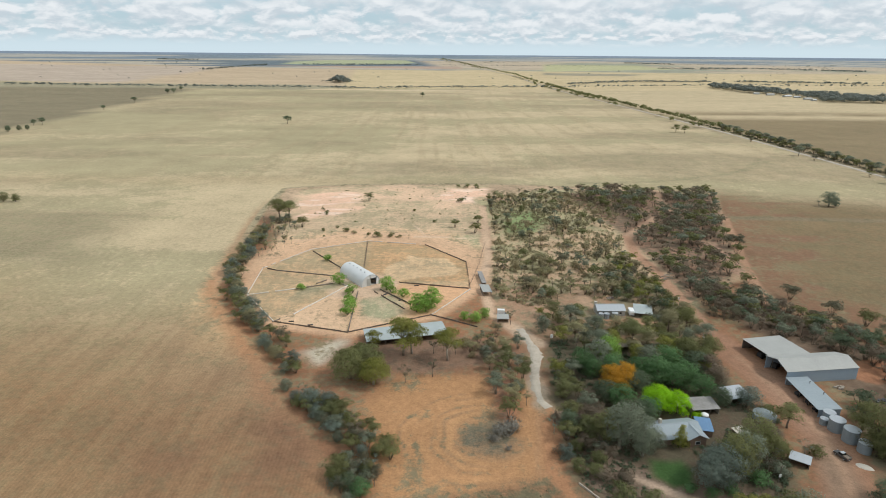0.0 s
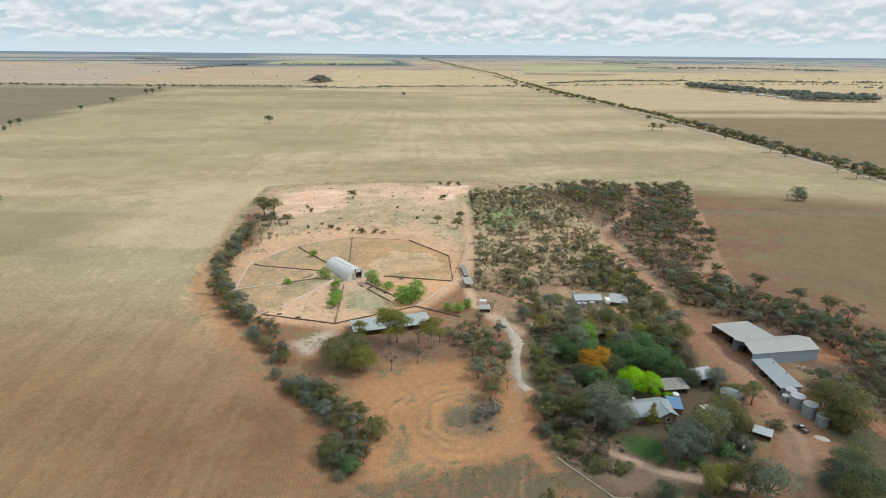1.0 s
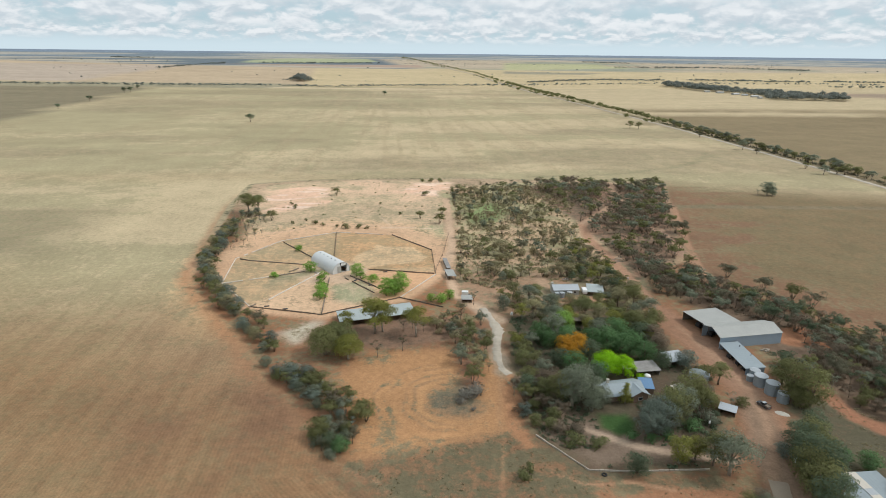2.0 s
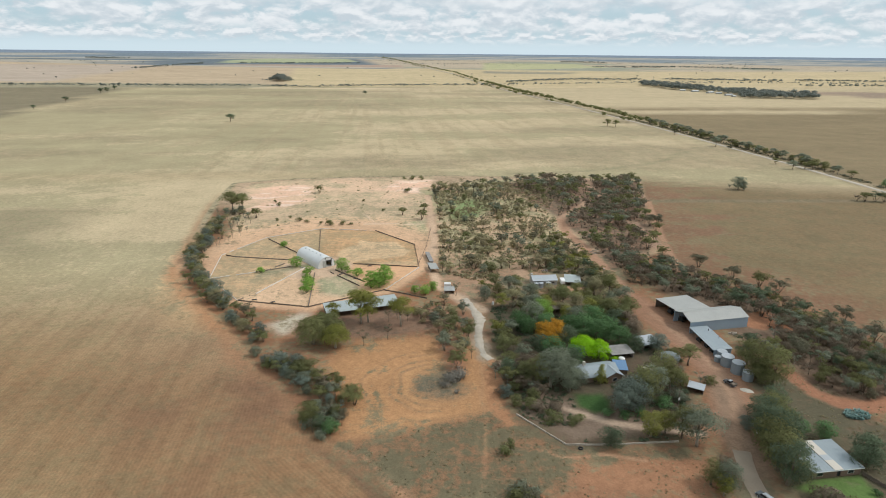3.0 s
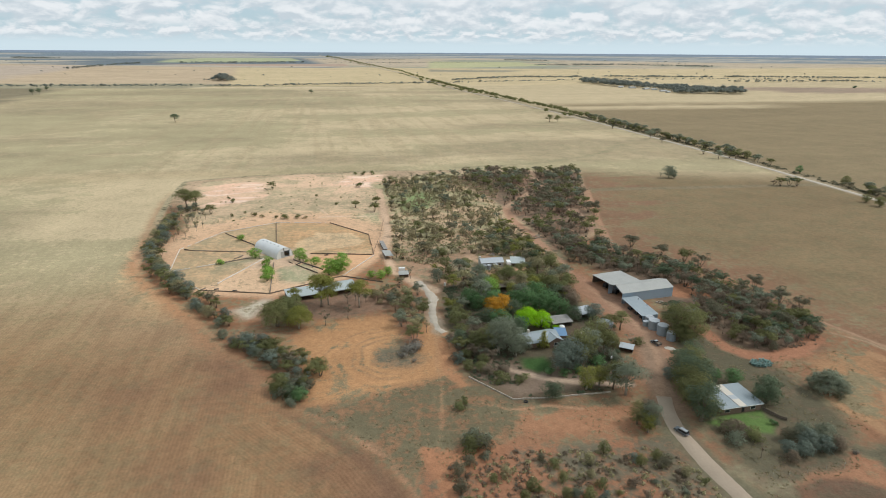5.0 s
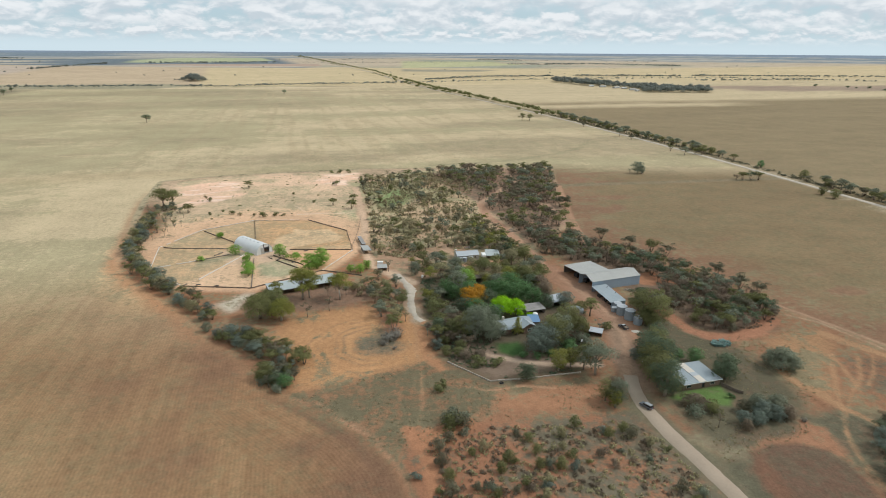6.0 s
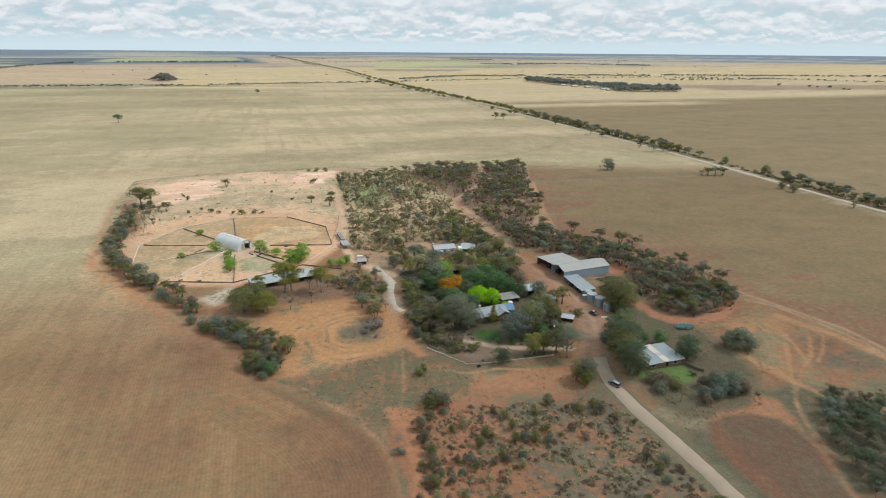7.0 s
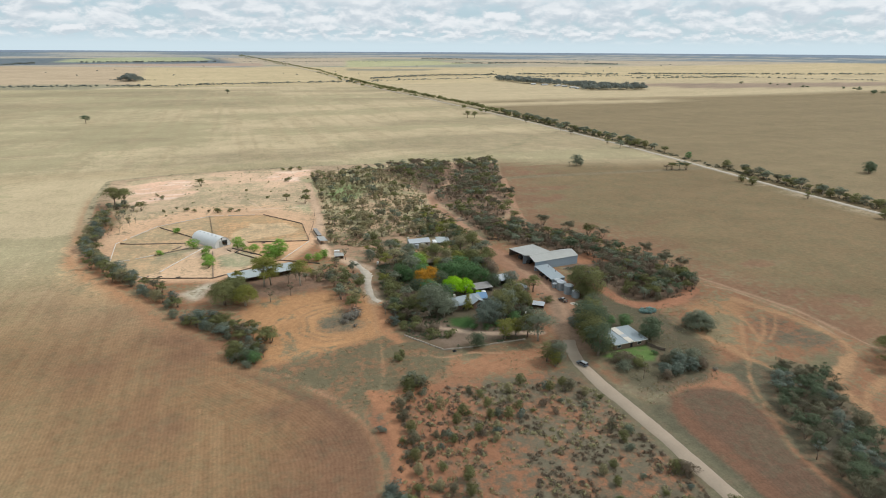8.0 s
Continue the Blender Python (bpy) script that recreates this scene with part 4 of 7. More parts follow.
def skillion(name, m, w, d, z_front, z_back, roof_mat, label, category, wall_mat=None, sides="bwe", bays=4, over=0.3, roof_label=""):
    """A shed under one sloping sheet, open where no side is named (f, b, w, e)."""
    b = thing(name, m, label, category)
    hw, hd = w / 2, d / 2
    k = (z_back - z_front) / d
    part("roof", ribbed([(-hw - over, -hd - over, z_front - k * over), (hw + over, -hd - over, z_front - k * over), (hw + over, hd + over, z_back + k * over), (-hw - over, hd + over, z_back + k * over)], 0.08, max(3, int(w / 1.4))), roof_mat, b, roof_label)
    zf, zb = z_front - 0.1, z_back - 0.1
    if wall_mat:
        if "f" in sides:
            part("wall", Shape().box(-hw, -hd, -0.2, hw, -hd + 0.12, zf), wall_mat, b)
        if "b" in sides:
            part("wall", Shape().box(-hw, hd - 0.12, -0.2, hw, hd, zb), wall_mat, b)
        for key, x in (("w", -hw), ("e", hw - 0.12)):
            if key in sides:
                y0 = hd - 0.12
                part("wall", Shape().add([(xx, y, z) for xx in (x, x + 0.12) for y, z in ((-y0, -0.2), (y0, -0.2), (y0, zb), (-y0, zf))],
                                         [(0, 1, 2, 3), (7, 6, 5, 4), (0, 4, 5, 1), (1, 5, 6, 2), (2, 6, 7, 3), (3, 7, 4, 0)]), wall_mat, b)
    for i in range(bays + 1):
        x = -hw + 0.15 + (w - 0.3) * i / bays
        part("post", post(x, -hd + 0.25, -0.2, zf), TIMBER, b)
        if "b" not in sides:
            part("post", post(x, hd - 0.25, -0.2, zb), TIMBER, b)
    part("beam", Shape().box(-hw, -hd + 0.14, zf - 0.28, hw, -hd + 0.34, zf - 0.02), TIMBER, b)
    return b


def water_tank(m, r, h, label, roof_rise=0.35, mat=None, group="", lid_mat=None):
    t = thing("water_tank", m, label, "water tank", group)
    prof = [(r, -0.1)]
    n = max(6, int(h / 0.3))
    for i in range(n):
        z = h * i / n
        prof += [(r, z), (r + 0.04, z + h / n * 0.5)]
    prof += [(r, h)]
    part("tank_wall", Shape().turned(prof, 28), mat or TANK_ZINC, t)
    lid = part("tank_roof", Shape().turned([(r + 0.08, h + 0.01), (r + 0.08, h + 0.06), (r * 0.3, h + roof_rise), (0.02, h + roof_rise + 0.05)], 28), lid_mat or ZINC, t, "pale conical lid")
    seams = 12
    for i in range(seams):
        a = 2 * math.pi * i / seams
        part("seam", Shape().tube([(0.3 * math.cos(a), 0.3 * math.sin(a), h + roof_rise + 0.02), ((r + 0.06) * math.cos(a), (r + 0.06) * math.sin(a), h + 0.07)], [0.05, 0.05], 4), ZINC, lid)
    return t


# ---- arched shed in the middle of the yards
AX = 127.0
arch = thing("arched_shed", pose(-39.2, 296.6, 0, 0, 0, AX - 90), "white arched corrugated shed amid round yards", "shed")
AW, AL, AH = 5.6, 25.0, 6.1


def arc(k, grow=0.0):
    a = math.pi * k
    return (-(AW + grow) * math.cos(a), (AH + grow) * math.sin(a) ** 0.85)


steps = 22
for j in range(10):
    # each ring of curved sheets, slightly lapped
    y0, y1 = AL * j / 10, AL * (j + 1) / 10
    s = Shape()
    outer = [arc(i / steps, 0.0) for i in range(steps + 1)]
    s.add([(x * 1.006, y0 - 0.03, z * 1.006) for x, z in outer] + [(x, y1, z) for x, z in outer] + [(x * 0.985, y1, z * 0.985) for x, z in outer] + [(x * 0.985, y0 - 0.03, z * 0.985) for x, z in outer],
          [(r * (steps + 1) + i, r * (steps + 1) + i + 1, ((r + 1) % 4) * (steps + 1) + i + 1, ((r + 1) % 4) * (steps + 1) + i) for r in range(4) for i in range(steps)])
    part("roof_sheet", s, ZINC_WHITE, arch)
for y in (0.15, AL - 0.25):
    outline = [(x * 0.98, max(z, 0) * 0.98) for x, z in [arc(i / steps) for i in range(steps + 1)]]
    if y < 1:
        # front wall with the door opening left free
        left = [p for p in outline if p[0] <= -0.2]
        part("end_wall", Shape().prism(left + [(-0.2, 0)], y, y + 0.1), ZINC_WHITE, arch)
        right = [p for p in outline if p[0] >= 3.1]
        part("end_wall", Shape().prism([(3.1, 0)] + right, y, y + 0.1), ZINC_WHITE, arch)
        top_pts = [p for p in outline if -0.2 < p[0] < 3.1]
        part("end_wall", Shape().prism([(-0.2, 3.9)] + [(-0.2, 5.9)] + top_pts + [(3.1, 5.0), (3.1, 3.9)], y, y + 0.1), ZINC_WHITE, arch)
        part("door", Shape().box(-2.6, y - 0.14, 0.05, -0.3, y - 0.06, 3.9), ZINC_WARM, arch, "white door slid aside")
    else:
        part("end_wall", Shape().prism(outline, y, y + 0.1), ZINC_WHITE, arch)
for i in range(5):
    y = 5 + i * 4.1
    part("roof_vent", Shape().turned([(0.30, 0), (0.30, 0.3), (0.46, 0.33), (0.22, 0.6), (0.05, 0.64)], 10), ZINC, arch, "round metal vent").location = (-0.9, y, AH - 0.1)
part("floor_slab", Shape().box(-AW + 0.1, 0.3, -0.2, AW - 0.1, AL - 0.3, 0.05), CONCRETE, arch)

# ---- long low shed on the south side of the yards
skillion("long_shed", pose(-17.0, 236.9, 0, 0, 0, 14.5), 35.0, 11.0, 2.7, 3.1, ZINC_GREEN, "long low open-fronted shed with pale roof sheets", "shed", TIMBER, "bwe", 9)

# ---- narrow pens east of the yards
skillion("animal_pen_shed", pose(20.2, 306, 0, 0, 0, 95), 17.0, 2.0, 1.8, 2.0, ROOF_OLD, "narrow grey-roofed pen shed beside yards", "shed", TIMBER, "bwe", 6)
skillion("animal_pen_shed", pose(21.2, 288.5, 0, 0, 0, 97), 10.0, 4.4, 2.2, 2.6, ZINC_WARM, "wider grey-roofed pen shed with dark open end", "shed", TIMBER, "b", 5)
skillion("small_shelter", pose(27.0, 254.5, 0, 0, 0, -3), 5.0, 4.2, 2.0, 2.4, ZINC_WARM, "small grey tin shelter on bare earth", "shelter", RUST, "bwe", 2)
white_box = thing("storage_trailer", pose(26.8, 262.0, 0, 0, 0, -4), "small white boxy trailer beside a shelter", "trailer")
part("body", Shape().box(-1.7, -1.0, 0.6, 1.7, 1.0, 2.3), WHITE, white_box)
part("chassis", Shape().box(-1.6, -0.8, 0.42, 2.6, 0.8, 0.6), STEEL, white_box)
for sx in (-0.6, 0.6):
    for sy in (-1.0, 1.0):
        w = part("wheel", Shape().turned([(0.36, -0.1), (0.36, 0.1)], 14), RUBBER, white_box)
        w.matrix_basis = pose(sx, sy, 0.36, 90, 0, 0)

# ---- cottage with tanks in the scrub
gable_building("cottage", pose(78.9, 264.6, 0, 0, 0, 1.5), 13.0, 7.6, 2.9, 4.4, ZINC, ZINC_WARM, "small pale tin-roofed cottage with grey walls", "house", door=(1.4, 1.6, 2.0), windows=((-3.8, 1.0, 1.2, 1.0), (4.4, 1.0, 1.2, 1.0)), chimney=(-6.2, 1.8, 1.2, 5.1))
for x, y, r, h in ((73.6, 258.4, 1.15, 2.4), (76.1, 258.2, 1.2, 2.5), (80.2, 259.0, 1.35, 2.4)):
    water_tank(pose(x, y, 0), r, h, "small grey corrugated water tank beside the cottage", 0.2, group="cottage tanks")
skillion("lean_to_shed", pose(94.6, 263.5, 0, 0, 0, -14), 8.0, 9.0, 2.2, 3.0, ZINC_GREEN, "pale lean-to shed roof on thin posts", "shed", RUST, "be", 3)
van = thing("caravan", pose(89.0, 263.0, 0, 0, 0, 84), "white caravan parked beside the cottage", "caravan")
part("body", Shape().prism([(-2.6, 0.6), (2.4, 0.6), (2.7, 1.4), (2.4, 2.5), (-2.4, 2.6), (-2.7, 1.8)], -1.15, 1.15), WHITE, van)
part("window", Shape().box(-1.4, -1.17, 1.4, 1.0, -1.152, 2.0), GLASS, van)
for sy in (-1.0, 1.0):
    part("wheel", Shape().turned([(0.36, -0.1), (0.36, 0.1)], 14), RUBBER, van).matrix_basis = pose(0.2, sy, 0.36, 90, 0, 0)

# ---- machinery sheds
skillion("open_machinery_shed", pose(136.6, 222.6, 0, 0, 0, 11), 17.5, 18.0, 4.9, 4.3, ZINC_WARM, "large open machinery shed under a pale sheet roof", "shed", TIMBER, "be", 4)
gable_building("machinery_shed", pose(143.2, 209.3, 0, 0, 0, 7.5), 29.6, 12.5, 5.1, 7.1, ZINC_WARM, WALL_ZINC, "large gabled steel shed with blue-grey walls", "shed", over=0.25, open_end=True, roof_label="pale weathered sheet roof")
skillion("implement_shed", pose(132.6, 190.0, 0, 0, 0, -91), 21.0, 7.6, 3.0, 3.5, ZINC_BLUE, "long pale-roofed implement shed with open dark bays", "shed", WALL_ZINC, "bwe", 7, roof_label="pale corrugated roof")
for k, (x, y, h) in enumerate(((135.0, 196.0, 4.2), (135.6, 188.5, 4.1))):
    f = thing("flue_pipe", pose(x, y, 3.3), "thin metal flue on the implement shed roof", "flue", "roof flues")
    part("pipe", Shape().tube([(0, 0, -0.2), (0, 0, 0.9)], [0.12, 0.12], 8), STEEL, f)
    part("cowl", Shape().turned([(0.26, 0.85), (0.3, 0.9), (0.05, 1.1)], 10), STEEL, f)
for x, y, r, h in ((131.2, 177.6, 1.9, 3.4), (128.4, 175.6, 1.3, 2.2), (130.4, 172.2, 2.4, 4.2), (131.4, 166.4, 2.4, 4.5), (132.4, 161.0, 2.0, 3.4)):
    water_tank(pose(x, y, 0), r, h, "tall grey corrugated steel water tank", 0.3, group="tall tanks")
# parked machines inside the dark bays
for x, y, rz, lx, ly, lz in ((130.4, 193.0, 5, 3.6, 1.7, 1.5), (130.6, 187.4, -8, 2.6, 1.5, 1.7), (131.0, 183.4, 10, 3.0, 1.6, 1.3), (132.0, 213.6, 40, 4.2, 2.0, 2.2), (131.5, 222.0, 20, 5.0, 2.2, 2.4), (140.0, 219.0, 70, 5.5, 2.4, 2.0)):
    q = thing("farm_machine", pose(x, y, 0, 0, 0, rz), "dark farm machine parked under the shed roof", "farm machine", "parked machines")
    part("body", Shape().prism([(-lx / 2, 0.5), (lx / 2, 0.5), (lx / 2, lz * 0.6), (lx * 0.1, lz * 0.65), (0, lz), (-lx * 0.4, lz), (-lx / 2, lz * 0.7)], -ly / 2, ly / 2), DARK, q)
    for sx in (-0.33, 0.33):
        for sy in (-0.5, 0.5):
            part("wheel", Shape().turned([(0.45, -0.14), (0.45, 0.14)], 14), RUBBER, q).matrix_basis = pose(sx * lx, sy * ly, 0.45, 90, 0, 0)

# ---- homestead
home = gable_building("homestead", pose(73.6, 168.0, 0, 0, 0, 9), 17.0, 8.8, 2.9, 4.7, ZINC_BLUE, BRICK_MAT, "homestead with pale blue-grey gabled metal roof", "house", over=0.8, door=(-1.0, 1.0, 2.05), windows=((-6.0, 0.9, 1.6, 1.2), (0.9, 0.9, 1.2, 1.2)), chimney=(-3.0, 1.6, 0.9, 5.8))
for sx in (-1, 1):
    # front wing, its ridge at right angles to the main one
    corners = [(6.0 + sx * 3.7, 0.6, 2.82), (6.0 + sx * 3.7, -6.9, 2.82), (6.0, -6.9, 4.62), (6.0, 0.6, 4.62)]
    part("roof", ribbed(corners if sx < 0 else [corners[k] for k in (1, 0, 3, 2)], 0.07, 5), ZINC_BLUE, home)
    part("wall", Shape().box(6.0 + sx * 2.9 - 0.1, -6.3, -0.3, 6.0 + sx * 2.9 + 0.1, -4.42, 2.85), BRICK_MAT, home)
part("wall", Shape().prism([(3.2, -0.3), (8.8, -0.3), (8.8, 2.9), (6.0, 4.4), (3.2, 2.9)], -6.5, -6.31), BRICK_MAT, home)
win = part("window", Shape().box(5.1, -6.56, 0.85, 6.9, -6.505, 2.15), WHITE, home)
part("pane", Shape().box(5.2, -6.575, 0.93, 6.8, -6.562, 2.07), GLASS, win)
part("ridge_cap", Shape().prism([(5.75, 4.6), (6.0, 4.74), (6.25, 4.6)], -6.9, 0.6), ZINC_BLUE, home)
skillion("house_annexe", pose(85.7, 171.0, 0, 0, 0, -12), 4.6, 6.6, 2.5, 2.9, PAINT_BLUE, "blue-roofed annexe beside the homestead", "annexe", BRICK_MAT, "fbwe", 1)
skillion("rusty_outbuilding", pose(82.4, 184.4, 0, 0, 0, 2), 5.0, 4.6, 2.3, 2.8, RUST, "low outbuilding with rust-streaked roof", "shed", RUST, "bwe", 2)
skillion("grey_outbuilding", pose(90.2, 183.4, 0, 0, 0, 6), 9.4, 6.6, 2.4, 2.9, ROOF_OLD, "low outbuilding with dull brown-grey ribbed roof", "shed", RUST, "bwe", 3)
skillion("pale_roofed_shed", pose(105.2, 190.6, 0, 0, 0, 14), 8.2, 6.8, 2.6, 3.1, ZINC, "small shed with flat pale metal roof", "shed", RUST, "bwe", 2)
dome = thing("garden_tank", pose(89.3, 178.4, 0), "low white domed garden tank", "water tank")
part("tank_wall", Shape().turned([(1.35, -0.1), (1.35, 1.1)], 20), TANK_ZINC, dome)
part("tank_roof", Shape().turned([(1.4, 1.1), (1.25, 1.5), (0.8, 1.8), (0.05, 1.95)], 20), WHITE, dome, "white domed lid", True)
water_tank(pose(109.8, 178.4, 0), 3.7, 1.9, "broad round water tank with conical ribbed roof", 0.9, lid_mat=ZINC_DULL)
# carport walls coloured near-black in place of the shade inside
carport = skillion("carport", pose(108.6, 154.8, 0, 0, 0, -36), 5.2, 3.6, 2.1, 2.5, ZINC, "small pale-roofed carport with inside coloured dark as shade", "carport", DARK, "bwe", 1)
skillion("pergola_shed", pose(76.4, 228.0, 0, 0, 0, 8), 13.0, 3.4, 2.0, 2.3, TIMBER, "long low grey-timbered shelter among trees", "shelter", TIMBER, "b", 5)
skillion("garden_shelter", pose(96.6, 168.4, 0, 0, 0, 20), 3.6, 3.0, 2.1, 2.4, RENDER_PALE, "small cream-roofed garden shelter between trees", "shelter", TIMBER, "b", 1)

# ---- lower house
lower = thing("brick_house", pose(126.6, 112.4, 0, 0, 0, 3), "low brick house with pale flat roof sheets", "house")
part("wall", Shape().box(-7.7, -5.9, -0.3, 0.3, -5.7, 2.7), BRICK_MAT, lower)
part("wall", Shape().box(1.6, -5.9, -0.3, 8.1, -5.7, 2.7), BRICK_MAT, lower)
part("wall", Shape().box(-7.7, 6.2, -0.3, 8.1, 6.4, 3.1), BRICK_MAT, lower)
part("wall", Shape().box(-7.7, -5.7, -0.3, -7.5, 6.2, 2.7), BRICK_MAT, lower)
part("wall", Shape().box(7.9, -5.7, -0.3, 8.1, 6.2, 2.7), BRICK_MAT, lower)
part("door", Shape().box(0.3, -5.6, -0.1, 1.6, -5.5, 2.5), DOOR_DARK, lower, "dark recessed doorway")
for x0, x1, mat, zo, note in ((-8.2, -1.2, ZINC_BLUE, 0, "pale blue-grey roof sheets"), (1.75, 8.6, ZINC_BLUE, 0, "pale blue-grey roof sheets")):
    part("roof", ribbed([(x0, -6.5, 2.85 + zo), (x1, -6.5, 2.85 + zo), (x1, 6.9, 3.25 + zo), (x0, 6.9, 3.25 + zo)], 0.08, 6), mat, lower, note)
cream = material("cream_roof_panel", (0.60, 0.55, 0.47), 0.6, vary=0.06)
for y0, y1, mat in ((-6.5, -2.2, cream), (-2.2, 0.2, ZINC), (0.2, 6.9, cream)):
    z0, z1 = 2.98 + (y0 + 6.5) * 0.03, 2.98 + (y1 + 6.5) * 0.03
    part("roof_panel", ribbed([(-1.15, y0 + 0.03, z0), (1.7, y0 + 0.03, z0), (1.7, y1, z1), (-1.15, y1, z1)], 0.08, 3), mat, lower, "cream translucent strip" if mat is cream else "")
part("fascia", Shape().box(-8.2, -6.56, 2.62, 8.6, -6.51, 2.84), WHITE, lower)
part("fascia", Shape().box(8.61, -6.5, 2.6, 8.66, 6.9, 2.9), RENDER_PALE, lower)
for x in (-5.4, 4.8):
    win = part("window", Shape().box(x - 1.0, -5.96, 0.9, x + 1.0, -5.905, 2.1), WHITE, lower)
    part("pane", Shape().box(x - 0.92, -5.975, 0.98, x + 0.92, -5.962, 2.02), GLASS, win)

# ---------------------------------------------------------------- fences and low walls
def run_of_fence(name, line, label, mat, height, spacing, gap, thick=0.12, group="", rails=2, jitter=0.0, seed=1):
    """Posts along a line with boards or brush between; gap: how much of the height the infill leaves open at the foot."""
    rng = random.Random(seed)
    f = thing(name, pose(line[0][0], line[0][1], 0), label, "fence", group)
    ox, oy = line[0]
    for (ax, ay), (bx, by) in zip(line, line[1:]):
        d = math.hypot(bx - ax, by - ay)
        n = max(1, round(d / spacing))
        rz = along((ax, ay), (bx, by))
        for i in range(n):
            x, y = ax + (bx - ax) * i / n - ox, ay + (by - ay) * i / n - oy
            h = height * (1 + rng.uniform(-jitter, jitter))
            part("post", Shape().box(-0.09, -0.09, -0.3, 0.09, 0.09, h + 0.12), mat, f).matrix_basis = pose(x, y, 0, 0, 0, rz)
            if rng.random() < 0.04 * jitter * 10:
                continue
            for r in range(rails):
                z0 = gap + (height - gap) * r / rails
                z1 = z0 + (height - gap) / rails * rng.uniform(0.75, 0.96)
                part("board", Shape().box(0.02, -thick / 2, z0, d / n - 0.02, thick / 2, z1 + rng.uniform(-jitter, jitter) * 0.3), mat, f).matrix_basis = pose(x, y, 0, 0, rng.uniform(-1, 1) * jitter * 5, rz)
    return f


ring_pts = YARD + [YARD[0]]
for i, (a, b) in enumerate(zip(ring_pts, ring_pts[1:])):
    dark_side = i in (4, 5, 7, 8)
    run_of_fence("yard_fence", [a, b], "dark weathered timber yard fence" if dark_side else "pale dusty timber yard fence", TIMBER_DARK if dark_side else PALE_RAIL, 0.72 if dark_side else 0.45, 3.2, 0.08, 0.14 if dark_side else 0.4, "ring fence", 2, 0.15, i)
for i, (a, b, mat) in enumerate((((-82, 352), (-57, 319), TIMBER_DARK), ((-50.5, 373), (-46.5, 325), TIMBER_DARK), ((-103.8, 321.2), (-95.8, 317.8), TIMBER_DARK), ((-95.8, 317.8), (-61.7, 309.8), TIMBER), ((-100.5, 281.8), (-77.8, 290.5), PALE_RAIL), ((-77.8, 290.5), (-60, 298.5), TIMBER),
                                 ((-71.3, 259.0), (-51.2, 296.2), PALE_RAIL), ((-79, 250.5), (-71.3, 259), TIMBER), ((-43, 242), (-45, 288), TIMBER), ((-36.5, 287.6), (-19.4, 266), TIMBER_DARK), ((-33.9, 290.6), (-16.7, 271.5), TIMBER_DARK), ((-24.4, 300.6), (12.5, 293), TIMBER_DARK), ((-62, 306), (-75, 290), TIMBER))):
    run_of_fence("dividing_fence", [a, b], "dark brush dividing fence across the yards" if mat is TIMBER_DARK else "low pale dividing fence across the yards", mat, 0.85 if mat is TIMBER_DARK else 0.55, 3.4, 0.05, 0.16 if mat is TIMBER_DARK else 0.45, "dividing fences", 1, 0.2, 40 + i)
run_of_fence("yard_fence", [(14, 300), (20, 330), (26, 372)], "thin grey post fence along a track", TIMBER, 1.0, 6.0, 0.7, 0.05, "ring fence", 1, 0.05, 70)
run_of_fence("yard_fence", [(-6.5, 259.5), (3.4, 253.9), (14.9, 247.0)], "dark weathered timber yard fence", TIMBER_DARK, 0.9, 3.0, 0.1, 0.12, "ring fence", 1, 0.05, 71)
run_of_fence("garden_fence", [(135.6, 106.6), (138.0, 101.0), (139.5, 99.5)], "dark timber garden fence beside the lawn", TIMBER_DARK, 1.3, 2.0, 0.05, 0.12, "", 2, 0.05, 72)


def low_wall(line, height, width, label):
    w = thing("garden_wall", pose(line[0][0], line[0][1], 0), label, "wall")
    ox, oy = line[0]
    rng = random.Random(5)
    for (ax, ay), (bx, by) in zip(line, line[1:]):
        d = math.hypot(bx - ax, by - ay)
        n = max(1, round(d / 1.6))
        rz = along((ax, ay), (bx, by))
        for i in range(n):
            x, y = ax + (bx - ax) * i / n - ox, ay + (by - ay) * i / n - oy
            h = height * rng.uniform(0.9, 1.1)
            ww = width / 2 * rng.uniform(0.85, 1.1)
            ln = d / n - 0.03
            s = Shape().add([(0.02, -ww, -0.2), (ln, -ww, -0.2), (ln, ww, -0.2), (0.02, ww, -0.2), (0.06, -ww * 0.8, h), (ln - 0.04, -ww * 0.8, h), (ln - 0.04, ww * 0.8, h), (0.06, ww * 0.8, h)],
                            [(3, 2, 1, 0), (4, 5, 6, 7), (0, 1, 5, 4), (1, 2, 6, 5), (2, 3, 7, 6), (3, 0, 4, 7)])
            part("block", s, PALE_STONE, w).matrix_basis = pose(x, y, 0, 0, 0, rz)
    return w


low_wall([(39.2, 145.0), (51.6, 127.4), (62.4, 126.4), (71.0, 126.2), (88.2, 126.2)], 0.45, 0.42, "low pale block wall round the garden")
for i, (x, y) in enumerate(((115.4, 75.6), (120.8, 75.5), (126.7, 75.3), (133.8, 76.0), (140.2, 76.1))):
    solid("marker_post", Shape().tube([(0, 0, -0.2), (0.02, 0, 0.7), (0.04, 0.01, 1.35)], [0.07, 0.065, 0.055], 7), RENDER_PALE, pose(x, y, 0), "white wooden post at the paddock edge", "post", "paddock posts")

